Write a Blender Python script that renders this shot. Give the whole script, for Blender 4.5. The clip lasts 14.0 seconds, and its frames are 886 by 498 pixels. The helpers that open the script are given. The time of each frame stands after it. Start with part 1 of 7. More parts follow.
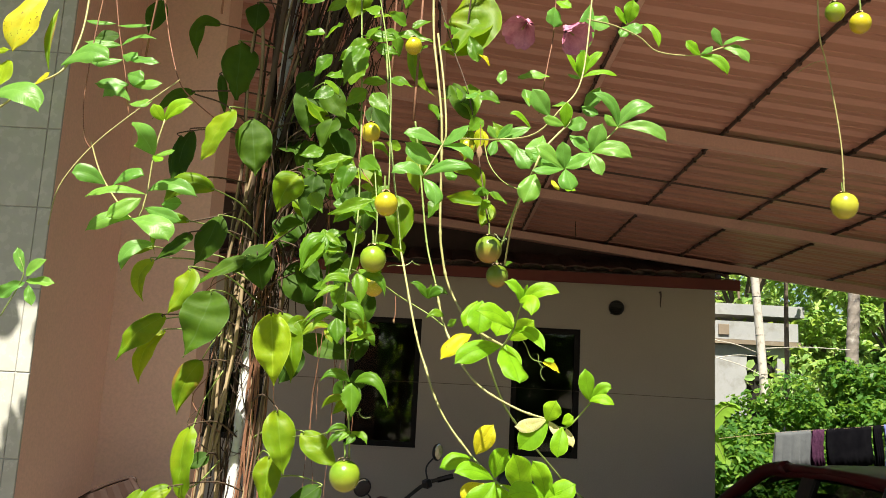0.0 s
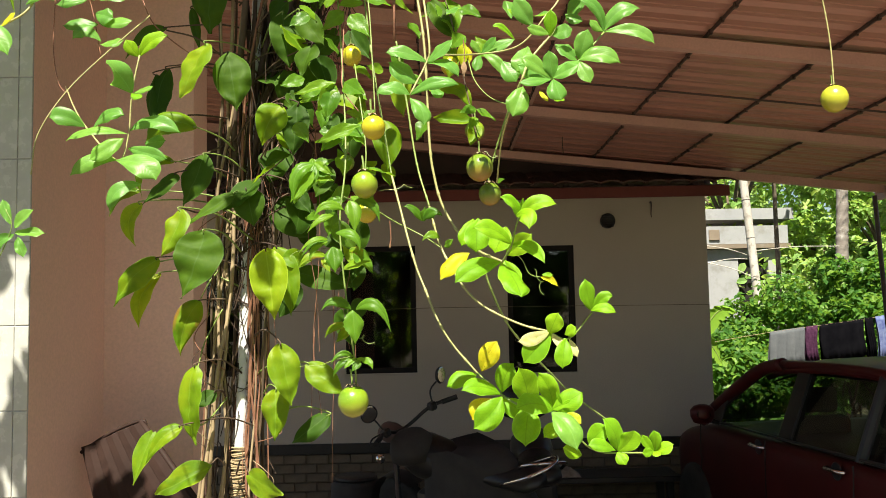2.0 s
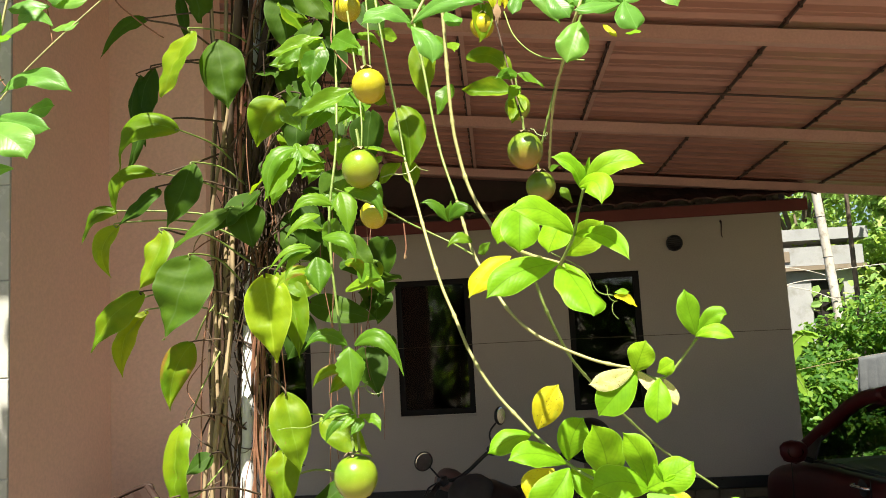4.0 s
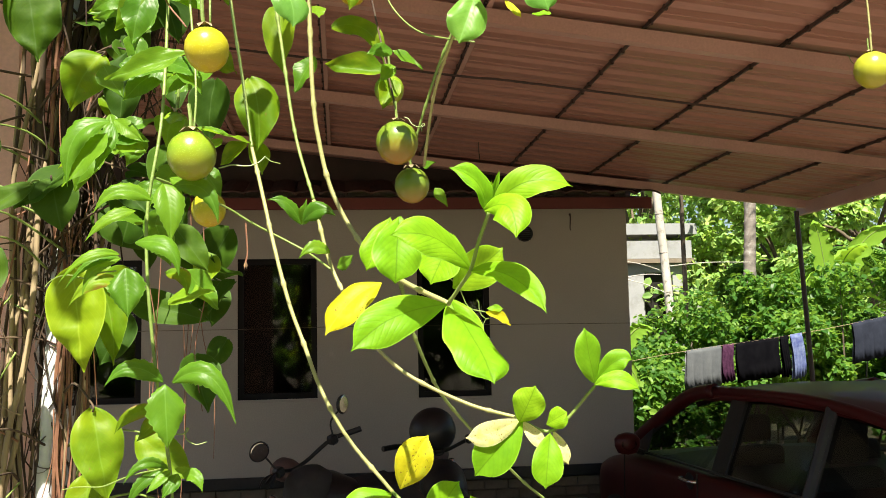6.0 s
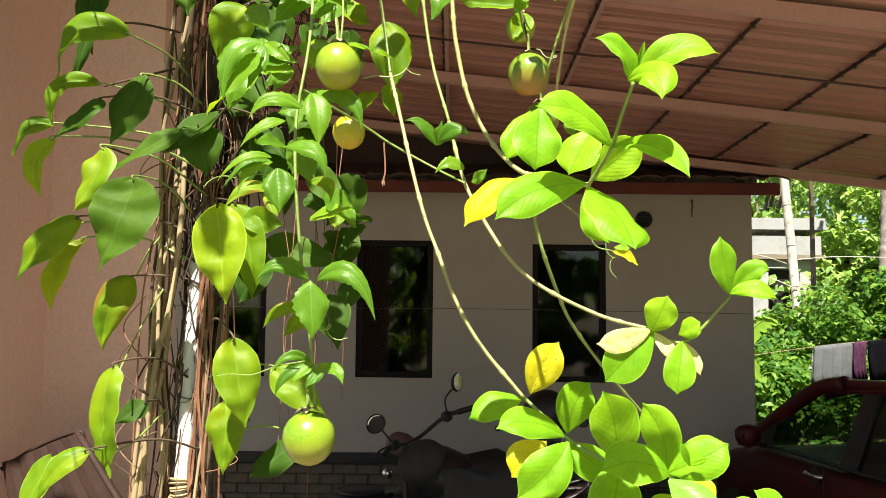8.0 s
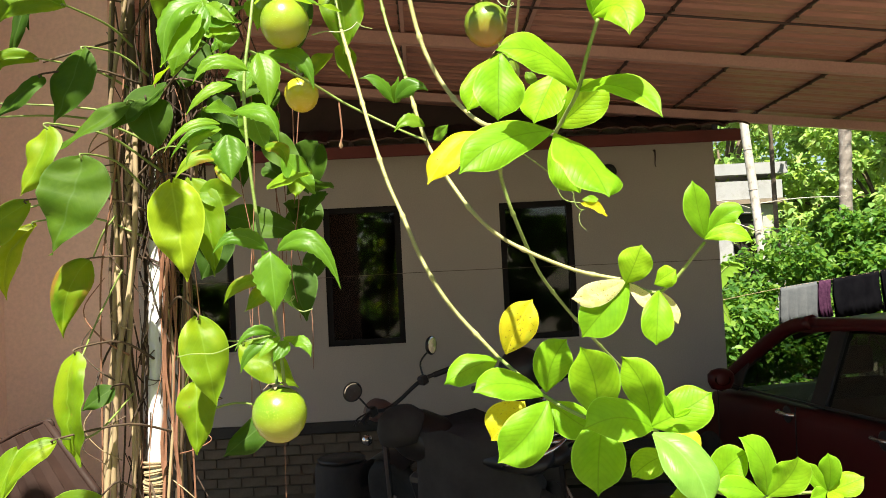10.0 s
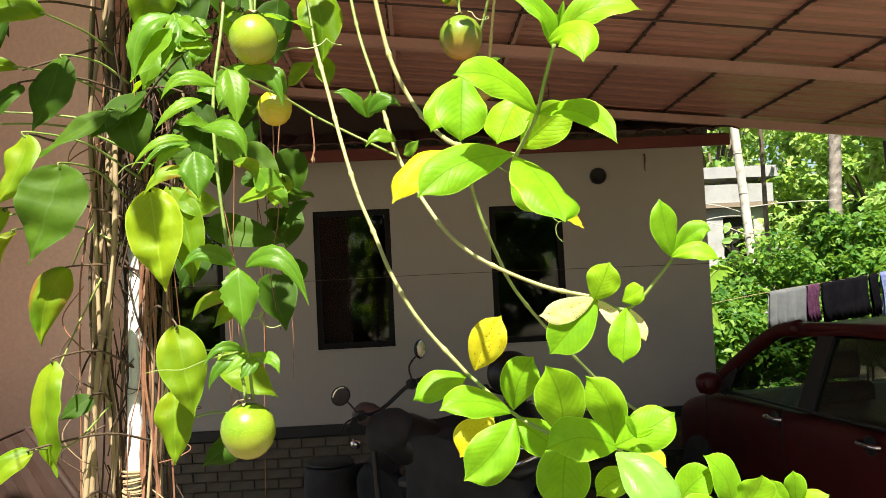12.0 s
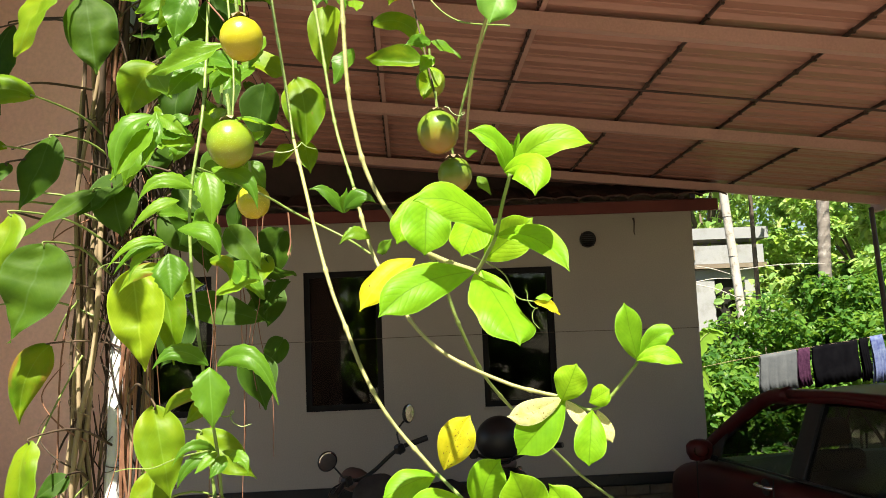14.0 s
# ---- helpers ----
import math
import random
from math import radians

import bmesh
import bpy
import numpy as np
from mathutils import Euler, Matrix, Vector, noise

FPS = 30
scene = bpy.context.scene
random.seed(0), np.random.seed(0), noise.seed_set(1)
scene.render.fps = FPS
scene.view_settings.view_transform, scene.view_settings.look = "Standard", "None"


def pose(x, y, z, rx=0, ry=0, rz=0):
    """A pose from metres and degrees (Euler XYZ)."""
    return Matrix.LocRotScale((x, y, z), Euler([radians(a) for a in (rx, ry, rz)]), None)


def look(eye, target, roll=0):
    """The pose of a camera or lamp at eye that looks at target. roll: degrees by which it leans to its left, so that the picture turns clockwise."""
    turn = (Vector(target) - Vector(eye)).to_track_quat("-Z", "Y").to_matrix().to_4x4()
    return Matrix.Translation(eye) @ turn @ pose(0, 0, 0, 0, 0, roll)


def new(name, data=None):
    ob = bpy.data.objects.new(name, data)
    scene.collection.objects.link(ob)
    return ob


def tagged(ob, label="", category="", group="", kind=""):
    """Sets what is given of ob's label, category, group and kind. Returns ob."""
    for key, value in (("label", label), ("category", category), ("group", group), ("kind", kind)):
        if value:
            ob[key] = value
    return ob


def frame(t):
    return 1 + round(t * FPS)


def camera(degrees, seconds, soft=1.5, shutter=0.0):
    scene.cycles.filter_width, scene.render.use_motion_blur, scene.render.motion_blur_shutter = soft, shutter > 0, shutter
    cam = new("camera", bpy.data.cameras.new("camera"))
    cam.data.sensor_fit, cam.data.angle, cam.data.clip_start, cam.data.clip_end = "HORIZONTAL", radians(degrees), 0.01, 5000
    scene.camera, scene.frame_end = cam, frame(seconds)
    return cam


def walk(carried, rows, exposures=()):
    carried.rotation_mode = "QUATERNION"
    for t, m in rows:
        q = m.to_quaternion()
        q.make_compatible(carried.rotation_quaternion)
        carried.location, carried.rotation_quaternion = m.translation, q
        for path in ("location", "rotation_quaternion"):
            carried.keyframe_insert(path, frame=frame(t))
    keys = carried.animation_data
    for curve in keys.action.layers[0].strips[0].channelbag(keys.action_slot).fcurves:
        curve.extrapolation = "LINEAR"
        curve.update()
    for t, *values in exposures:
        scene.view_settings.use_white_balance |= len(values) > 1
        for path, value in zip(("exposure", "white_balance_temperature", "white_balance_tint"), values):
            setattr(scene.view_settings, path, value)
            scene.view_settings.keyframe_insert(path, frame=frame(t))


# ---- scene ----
cam = camera(55.1, 14.0, soft=0.9)
PATH = [
    (0, (0.176, -0.083, 1.836), (0.173, 1.89, 2.165), 3.0),
    (0.5, (0.154, -0.06, 1.834), (0.123, 1.918, 2.124), 2.2),
    (1, (0.141, -0.047, 1.825), (0.145, 1.936, 2.084), 1.9),
    (1.5, (0.144, -0.063, 1.829), (0.165, 1.923, 2.06), 0.7),
    (2, (0.168, -0.069, 1.828), (0.192, 1.925, 1.985), -1.2),
    (2.2, (0.185, -0.044, 1.835), (0.208, 1.95, 1.998), -0.6),
    (4.3, (0.205, 0.446, 1.825), (0.079, 2.421, 2.117), -2.9),
    (4.5, (0.184, 0.482, 1.84), (0.069, 2.452, 2.164), -2.0),
    (5, (0.185, 0.535, 1.869), (0.225, 2.506, 2.207), -0.9),
    (5.5, (0.201, 0.589, 1.879), (0.414, 2.562, 2.121), -0.7),
    (6, (0.191, 0.578, 1.891), (0.435, 2.555, 2.072), -1.2),
    (6.5, (0.19, 0.564, 1.89), (0.373, 2.546, 2.093), -0.6),
    (7, (0.174, 0.566, 1.852), (0.232, 2.551, 2.089), 0.2),
    (7.5, (0.165, 0.568, 1.821), (0.144, 2.557, 2.031), 0.6),
    (8, (0.169, 0.565, 1.803), (0.146, 2.558, 1.97), 0.6),
    (8.5, (0.165, 0.577, 1.794), (0.153, 2.572, 1.943), 0.5),
    (8.7, (0.17, 0.592, 1.801), (0.174, 2.587, 1.94), -0.2),
    (10.8, (0.172, 0.602, 1.804), (0.227, 2.6, 1.871), -3.2),
    (11, (0.175, 0.603, 1.805), (0.234, 2.6, 1.88), -3.2),
    (11.5, (0.183, 0.604, 1.807), (0.247, 2.601, 1.886), -3.2),
    (12, (0.195, 0.598, 1.816), (0.264, 2.595, 1.899), -2.8),
    (12.5, (0.196, 0.595, 1.814), (0.285, 2.589, 1.931), -2.3),
    (13, (0.209, 0.585, 1.844), (0.303, 2.576, 2.006), -1.9),
    (13.5, (0.211, 0.575, 1.856), (0.3, 2.563, 2.058), -2.3),
    (14, (0.219, 0.578, 1.857), (0.31, 2.565, 2.073), -2.4),
]
walk(cam, [(t, look(eye, target, roll)) for t, eye, target, roll in PATH],
     exposures=[(0.0, 1.50, 6900, 8), (2.2, 1.54, 6900, 8), (4.5, 1.68, 6900, 8), (6.0, 1.66, 6900, 8), (8.0, 1.80, 6900, 8), (12.5, 1.82, 6900, 8), (14.0, 1.72, 6900, 8)])

# ---- world, sun ----
SUN_EL, SUN_AZ = radians(57), radians(188)      # azimuth measured from +y towards +x
world = bpy.data.worlds.new("sky")
scene.world = world
world.use_nodes = True
wn = world.node_tree.nodes
sky = wn.new("ShaderNodeTexSky")
sky.sky_type, sky.sun_disc, sky.sun_elevation, sky.sun_rotation = "NISHITA", False, SUN_EL, SUN_AZ
wn["Background"].inputs[1].default_value = 0.042
world.node_tree.links.new(sky.outputs[0], wn["Background"].inputs[0])
sun = new("sun", bpy.data.lights.new("sun", "SUN"))
sun.data.energy, sun.data.angle, sun.data.color = 5.0, radians(0.5), (1.0, 0.94, 0.83)
sun_dir = Vector((math.sin(SUN_AZ) * math.cos(SUN_EL), math.cos(SUN_AZ) * math.cos(SUN_EL), math.sin(SUN_EL)))
sun.matrix_world = look(sun_dir * 30, (0, 0, 0))


# ---- materials ----
class Nodes:
    """A small builder for one procedural material."""

    def __init__(self, name):
        self.m = bpy.data.materials.new(name)
        self.m.use_nodes = True
        self.t = self.m.node_tree
        self.b = self.t.nodes["Principled BSDF"]
        self.co = self.add("ShaderNodeTexCoord").outputs["Object"]

    def add(self, kind, **inputs):
        n = self.t.nodes.new(kind)
        for k, v in inputs.items():
            self.put(n.inputs[k.replace("_", " ")], v)
        return n

    def put(self, socket, v):
        if isinstance(v, bpy.types.NodeSocket):
            self.t.links.new(v, socket)
        else:
            socket.default_value = v

    def noise(self, scale, detail=4.0, rough=0.6, co=None, stretch=None):
        co = co or self.co
        if stretch:
            mp = self.add("ShaderNodeMapping", Vector=co)
            mp.inputs["Scale"].default_value = stretch
            co = mp.outputs[0]
        return self.add("ShaderNodeTexNoise", Vector=co, Scale=scale, Detail=detail, Roughness=rough).outputs[0]

    def ramp(self, fac, *stops):
        r = self.add("ShaderNodeValToRGB", Fac=fac)
        e = r.color_ramp.elements
        while len(e) < len(stops):
            e.new(0.5)
        for el, (p, c) in zip(e, stops):
            el.position, el.color = p, (*c, 1)
        return r.outputs[0]

    def mix(self, a, b, fac, mode="MIX"):
        n = self.add("ShaderNodeMix")
        n.data_type, n.blend_type = "RGBA", mode
        self.put(n.inputs[0], fac)
        for i, v in ((6, a), (7, b)):
            self.put(n.inputs[i], (*v, 1) if isinstance(v, tuple) else v)
        return n.outputs[2]

    def bump(self, height, strength=0.2, distance=0.01):
        n = self.add("ShaderNodeBump", Strength=strength, Distance=distance, Height=height)
        self.put(self.b.inputs["Normal"], n.outputs[0])

    def set(self, **kw):
        for k, v in kw.items():
            key = {"color": "Base Color", "rough": "Roughness", "metal": "Metallic", "spec": "Specular IOR Level", "coat": "Coat Weight",
                   "trans": "Transmission Weight", "sheen": "Sheen Weight", "sub": "Subsurface Weight"}[k]
            self.put(self.b.inputs[key], (*v, 1) if isinstance(v, tuple) else v)
        return self.m


def worn(name, c1, c2, scale=3.0, rough=0.6, grain=60.0, relief=0.1, metal=0.0, spec=0.5, depth=0.004, stretch=None, dirt=None):
    """Two-scale surface: broad stains from c1 to c2, fine grain and relief."""
    n = Nodes(name)
    broad = n.noise(scale, 5, 0.65, stretch=stretch)
    fine = n.noise(grain, 3, 0.6, stretch=stretch)
    col = n.ramp(broad, (0.3, c1), (0.7, c2))
    col = n.mix(col, n.ramp(fine, (0.3, (0.8, 0.8, 0.8)), (0.7, (1.1, 1.1, 1.1))), 0.5, "MULTIPLY")
    if dirt:
        blot = n.ramp(n.noise(scale * 2.7, 6, 0.7), (0.52, (0, 0, 0)), (0.7, (1, 1, 1)))
        col = n.mix(col, dirt, blot)
    r = n.ramp(fine, (0.2, (max(rough - 0.12, 0.02),) * 3), (0.8, (min(rough + 0.12, 1),) * 3))
    n.bump(fine, relief, depth)
    return n.set(color=col, rough=r, metal=metal, spec=spec)


M_beige = worn("beige_wall_paint", (0.45, 0.405, 0.34), (0.51, 0.465, 0.39), 0.7, 0.75, 90, 0.15)
M_pink = worn("pink_wall_paint", (0.66, 0.45, 0.38), (0.72, 0.50, 0.42), 0.9, 0.7, 90, 0.15)
# neighbour's white paint, its dim bluish shade put into the grey; dirt blotches too
M_grey_paint = worn("shade_greyed_white_paint", (0.23, 0.242, 0.255), (0.293, 0.299, 0.306), 0.8, 0.8, 50, 0.1, dirt=(0.187, 0.187, 0.178))
M_sheet = worn("brown_roof_sheet", (0.40, 0.195, 0.155), (0.52, 0.262, 0.21), 0.8, 0.42, 40, 0.06, stretch=(0.25, 3, 1))
M_beam = worn("brown_steel_beam", (0.52, 0.31, 0.265), (0.64, 0.40, 0.345), 2.0, 0.55, 80, 0.08)
M_purlin = worn("dark_steel", (0.045, 0.028, 0.024), (0.08, 0.045, 0.04), 4.0, 0.5, 90, 0.1)
M_fascia = worn("red_fascia_paint", (0.13, 0.025, 0.02), (0.19, 0.04, 0.03), 2.0, 0.55, 60, 0.1)
M_rooftile = worn("dark_roof_tile", (0.06, 0.035, 0.03), (0.12, 0.06, 0.045), 3.0, 0.8, 30, 0.3)
M_frame = worn("black_window_frame", (0.012, 0.011, 0.011), (0.02, 0.018, 0.017), 3.0, 0.6, 80, 0.05, spec=0.15)
M_skirt = worn("dark_skirting", (0.02, 0.022, 0.022), (0.035, 0.036, 0.035), 2.0, 0.35, 60, 0.05)
M_block = worn("pale_laterite_block", (0.07, 0.055, 0.036), (0.22, 0.175, 0.12), 2.2, 0.9, 40, 0.2, depth=0.002)
M_mortar = worn("dark_mortar", (0.11, 0.09, 0.065), (0.17, 0.14, 0.10), 5.0, 0.9, 60, 0.3)
M_tile = worn("grey_glazed_tile", (0.385, 0.39, 0.36), (0.455, 0.46, 0.43), 1.4, 0.25, 20, 0.02)
M_grout = worn("grey_grout", (0.30, 0.31, 0.30), (0.36, 0.37, 0.36), 3.0, 0.8, 60, 0.1)
M_concrete = worn("cement_floor", (0.14, 0.11, 0.08), (0.20, 0.16, 0.118), 0.9, 0.75, 35, 0.2, dirt=(0.22, 0.2, 0.17))
M_earth = worn("garden_earth", (0.072, 0.054, 0.03), (0.12, 0.09, 0.054), 0.6, 0.95, 12, 0.4, depth=0.03, dirt=(0.042, 0.066, 0.018))
# very dark base colour: the gloom of the unlit room is painted in
M_dark_room = worn("room_gloom_colour", (0.05, 0.045, 0.04), (0.08, 0.07, 0.065), 1.0, 0.9)
M_carpaint = Nodes("dark_red_car_paint")
M_carpaint = M_carpaint.set(color=M_carpaint.ramp(M_carpaint.noise(2.0), (0.3, (0.046, 0.003, 0.004)), (0.7, (0.064, 0.004, 0.005))), rough=0.5, coat=0.12, spec=0.3)
M_black = worn("black_plastic", (0.012, 0.012, 0.013), (0.025, 0.025, 0.026), 5.0, 0.4, 120, 0.08)
M_cloth_black = worn("black_cover_cloth", (0.025, 0.024, 0.024), (0.055, 0.052, 0.05), 4.0, 0.9, 200, 0.3)
M_rubber = worn("tyre_rubber", (0.015, 0.015, 0.015), (0.03, 0.03, 0.03), 8.0, 0.85, 90, 0.3)
M_chrome = worn("chrome", (0.75, 0.75, 0.75), (0.85, 0.85, 0.85), 5.0, 0.15, 60, 0.01, metal=1.0)
M_mirror = worn("mirror_glass", (0.45, 0.46, 0.44), (0.6, 0.6, 0.58), 5.0, 0.06, 60, 0.0, metal=1.0)
M_seat = worn("grey_seat_fabric", (0.035, 0.033, 0.032), (0.06, 0.055, 0.05), 6.0, 0.9, 150, 0.2)
M_brown_vinyl = worn("brown_vinyl", (0.019, 0.010, 0.008), (0.033, 0.017, 0.013), 6.0, 0.65, 60, 0.25, depth=0.003, spec=0.2)
M_nacelle = worn("faded_red_plastic", (0.09, 0.055, 0.047), (0.15, 0.09, 0.075), 6.0, 0.5, 60, 0.05)
M_cloth_grey = worn("grey_towel", (0.068, 0.075, 0.083), (0.10, 0.108, 0.115), 8.0, 0.95, 180, 0.4, spec=0.05)
M_cloth_dark = worn("dark_garment", (0.00175, 0.00175, 0.0028), (0.0042, 0.0042, 0.0056), 8.0, 0.95, 180, 0.4, spec=0.03)
M_cloth_purple = worn("purple_print_garment", (0.0225, 0.0075, 0.021), (0.0675, 0.0263, 0.0562), 30.0, 0.9, 180, 0.3, spec=0.05)
M_cloth_blue = worn("blue_garment", (0.045, 0.06, 0.18), (0.15, 0.188, 0.3), 20.0, 0.9, 180, 0.3, spec=0.05)
M_cloth_slate = worn("slate_blue_cloth", (0.014, 0.017, 0.026), (0.024, 0.028, 0.042), 9.0, 0.95, 180, 0.3, spec=0.05)
M_rag = worn("crumpled_beige_rag", (0.28, 0.24, 0.19), (0.45, 0.39, 0.32), 14.0, 0.95, 120, 0.4)
M_bark_pale = worn("pale_bark", (0.36, 0.335, 0.29), (0.50, 0.47, 0.42), 5.0, 0.85, 50, 0.5, stretch=(1, 1, 0.4), dirt=(0.17, 0.15, 0.12))
M_bark_grey = worn("ringed_palm_bark", (0.13, 0.11, 0.095), (0.24, 0.21, 0.185), 4.0, 0.9, 30, 0.2, stretch=(1, 1, 2.5), depth=0.004, dirt=(0.30, 0.29, 0.27))
M_bark_dark = worn("dark_bark", (0.06, 0.045, 0.03), (0.13, 0.1, 0.07), 5.0, 0.9, 40, 0.5, depth=0.02)
M_pole = worn("white_pipe_paint", (0.50, 0.51, 0.53), (0.64, 0.65, 0.67), 9.0, 0.45, 60, 0.1)
M_vine_brown = worn("dry_brown_vine", (0.165, 0.116, 0.0638), (0.36, 0.277, 0.165), 18.0, 0.85, 120, 0.5, stretch=(1, 1, 0.25))
M_vine_grey = worn("dark_brown_vine", (0.0375, 0.024, 0.015), (0.105, 0.0675, 0.039), 18.0, 0.85, 120, 0.5, stretch=(1, 1, 0.25))
# darker copy of the vine browns, with the shade of the upper post painted in
M_vine_shaded = worn("shade_coloured_vine", (0.022, 0.013, 0.008), (0.06, 0.034, 0.02), 18.0, 0.9, 120, 0.5, stretch=(1, 1, 0.25))
M_root_red = worn("reddish_aerial_root", (0.15, 0.0638, 0.0375), (0.255, 0.12, 0.0675), 25.0, 0.75, 120, 0.3)
M_stem_cream = worn("pale_green_stem", (0.25, 0.255, 0.085), (0.36, 0.345, 0.15), 20.0, 0.55, 150, 0.3)
M_stem_green = worn("green_stem", (0.12, 0.195, 0.0375), (0.225, 0.3, 0.075), 20.0, 0.5, 150, 0.3)
M_rope = worn("coir_rope", (0.225, 0.165, 0.09), (0.338, 0.262, 0.158), 30.0, 0.95, 200, 0.6)


def leafy(name, dark, light, tip, through_c, gloss=0.35, veins=True, islands=False, side_v=0.17, specks=False, lime=None, inked=0.0):
    """A leaf blade: light passes through it; colour varies leaf by leaf, with paler midrib and side veins."""
    n = Nodes(name)
    info = n.add("ShaderNodeNewGeometry").outputs["Random Per Island"] if islands else n.add("ShaderNodeObjectInfo").outputs["Random"]
    col = n.ramp(info, (0.0, dark), (0.6, light), (1.0, tip))
    mottled = n.noise(5.0, 5, 0.65)
    col = n.mix(col, n.ramp(mottled, (0.3, (0.62, 0.74, 0.6)), (0.7, (1.15, 1.1, 1.1))), 0.8, "MULTIPLY")
    if lime:
        # lime patches: yellowing, and sunlit zones put in as colour
        lime_zones = n.ramp(n.noise(1.7, 3, 0.5), (0.5, (0, 0, 0)), (0.66, (1, 1, 1)))
        col = n.mix(col, lime, n.mix((0, 0, 0), lime_zones, 0.6))
        spots = n.ramp(n.noise(21.0, 2, 0.5), (0.68, (0, 0, 0)), (0.73, (1, 1, 1)))
        col = n.mix(col, (0.20, 0.15, 0.03), n.mix((0, 0, 0), spots, 0.7))
    height = mottled
    if veins:
        sep = n.add("ShaderNodeSeparateXYZ", Vector=n.add("ShaderNodeUVMap").outputs[0])
        dx = n.add("ShaderNodeMath")
        dx.operation = "ABSOLUTE"
        n.put(dx.inputs[0], sep.outputs[0])
        sweep = n.add("ShaderNodeMath")
        sweep.operation = "MULTIPLY_ADD"
        n.put(sweep.inputs[0], dx.outputs[0])
        sweep.inputs[1].default_value, sweep.inputs[2].default_value = -0.8, -0.45
        wv = n.add("ShaderNodeMath")
        wv.operation = "MULTIPLY_ADD"
        n.put(wv.inputs[0], dx.outputs[0])
        n.put(wv.inputs[1], sweep.outputs[0])
        n.put(wv.inputs[2], sep.outputs[1])
        fr = n.add("ShaderNodeMath")
        fr.operation = "PINGPONG"
        n.put(fr.inputs[0], wv.outputs[0])
        fr.inputs[1].default_value = 0.05
        quilt = n.add("ShaderNodeMapRange", Value=fr.outputs[0])
        quilt.inputs[2].default_value = 0.05
        side = n.ramp(quilt.outputs[0], (0.0, (1, 1, 1)), (0.22, (0, 0, 0)))
        mid = n.ramp(dx.outputs[0], (0.0, (1, 1, 1)), (0.022, (0, 0, 0)))
        pale = tuple(c * 0.45 for c in dark) if inked else tuple(min(1, c * 1.3 + 0.035) for c in light)
        rimmed = n.add("ShaderNodeUVMap")
        rimmed.uv_map = "Rim"
        rim = n.ramp(n.add("ShaderNodeSeparateXYZ", Vector=rimmed.outputs[0]).outputs[0], (0.93, (0, 0, 0)), (0.98, (1, 1, 1)))
        col = n.mix(col, n.mix(col, tuple(c * 0.62 for c in dark), 0.6), n.mix((0, 0, 0), n.ramp(quilt.outputs[0], (0.16, (0, 0, 0)), (0.3, (1, 1, 1)), (0.6, (0, 0, 0))), side_v * 0.7))
        col = n.mix(col, tuple(min(1, c * 1.4 + 0.05) for c in light), n.mix((0, 0, 0), rim, 0.5 + inked * 0.5))
        col = n.mix(n.mix(col, pale, n.mix((0, 0, 0), side, side_v)), pale, n.mix((0, 0, 0), mid, 0.55 + inked * 0.4))
        height = n.mix(n.ramp(quilt.outputs[0], (0.0, (0, 0, 0)), (0.35, (0.75, 0.75, 0.75)), (1.0, (1, 1, 1))), (0.0, 0.0, 0.0), mid)
        height = n.mix(mottled, height, min(0.9, 0.3 + side_v * 2.5))
    if specks:
        patch = n.ramp(n.noise(5.0, 3, 0.6), (0.50, (0, 0, 0)), (0.62, (1, 1, 1)))
        col = n.mix(col, (0.42, 0.55, 0.05), n.mix((0, 0, 0), patch, 0.55))
        brown = n.ramp(n.noise(30.0, 2, 0.5), (0.64, (0, 0, 0)), (0.69, (1, 1, 1)))
        col = n.mix(col, (0.16, 0.09, 0.02), brown)
    n.bump(height, 0.28, 0.0005)
    n.set(color=col, rough=gloss, spec=0.22)
    tr = n.add("ShaderNodeBsdfTranslucent", Color=n.mix(col, through_c, 0.5, "MIX"))
    mx = n.add("ShaderNodeMixShader", Fac=0.48)
    n.put(mx.inputs[1], n.b.outputs[0])
    n.put(mx.inputs[2], tr.outputs[0])
    n.put(n.t.nodes["Material Output"].inputs[0], mx.outputs[0])
    return n.m


M_leaf_alla = leafy("bright_vine_leaf", (0.165, 0.39, 0.016), (0.215, 0.455, 0.017), (0.27, 0.48, 0.018), (0.47, 0.83, 0.022), 0.46, side_v=0.26, inked=0.5)
# darker and bluer green than the bright vine leaf
M_leaf_bluish = leafy("bluish_vine_leaf", (0.115, 0.30, 0.055), (0.155, 0.36, 0.07), (0.20, 0.40, 0.065), (0.38, 0.68, 0.05), 0.34, side_v=0.12)
M_leaf_yellow = leafy("yellowing_leaf", (0.42, 0.50, 0.02), (0.62, 0.56, 0.02), (0.68, 0.60, 0.04), (0.80, 0.72, 0.03), 0.5, side_v=0.06, specks=True)
M_leaf_cream = leafy("withering_cream_leaf", (0.66, 0.60, 0.26), (0.74, 0.66, 0.36), (0.78, 0.68, 0.42), (0.86, 0.80, 0.30), 0.55, side_v=0.05, specks=True)
M_leaf_pothos = leafy("broad_climber_leaf", (0.082, 0.19, 0.007), (0.14, 0.265, 0.008), (0.19, 0.31, 0.016), (0.40, 0.58, 0.014), 0.47, side_v=0.12, lime=(0.30, 0.39, 0.014))
M_leaf_passion = leafy("toothed_vine_leaf", (0.066, 0.178, 0.016), (0.112, 0.255, 0.020), (0.18, 0.325, 0.022), (0.37, 0.60, 0.018), 0.36, side_v=0.13)
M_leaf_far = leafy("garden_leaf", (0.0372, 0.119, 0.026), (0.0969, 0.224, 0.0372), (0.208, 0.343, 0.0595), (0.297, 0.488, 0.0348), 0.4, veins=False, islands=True)
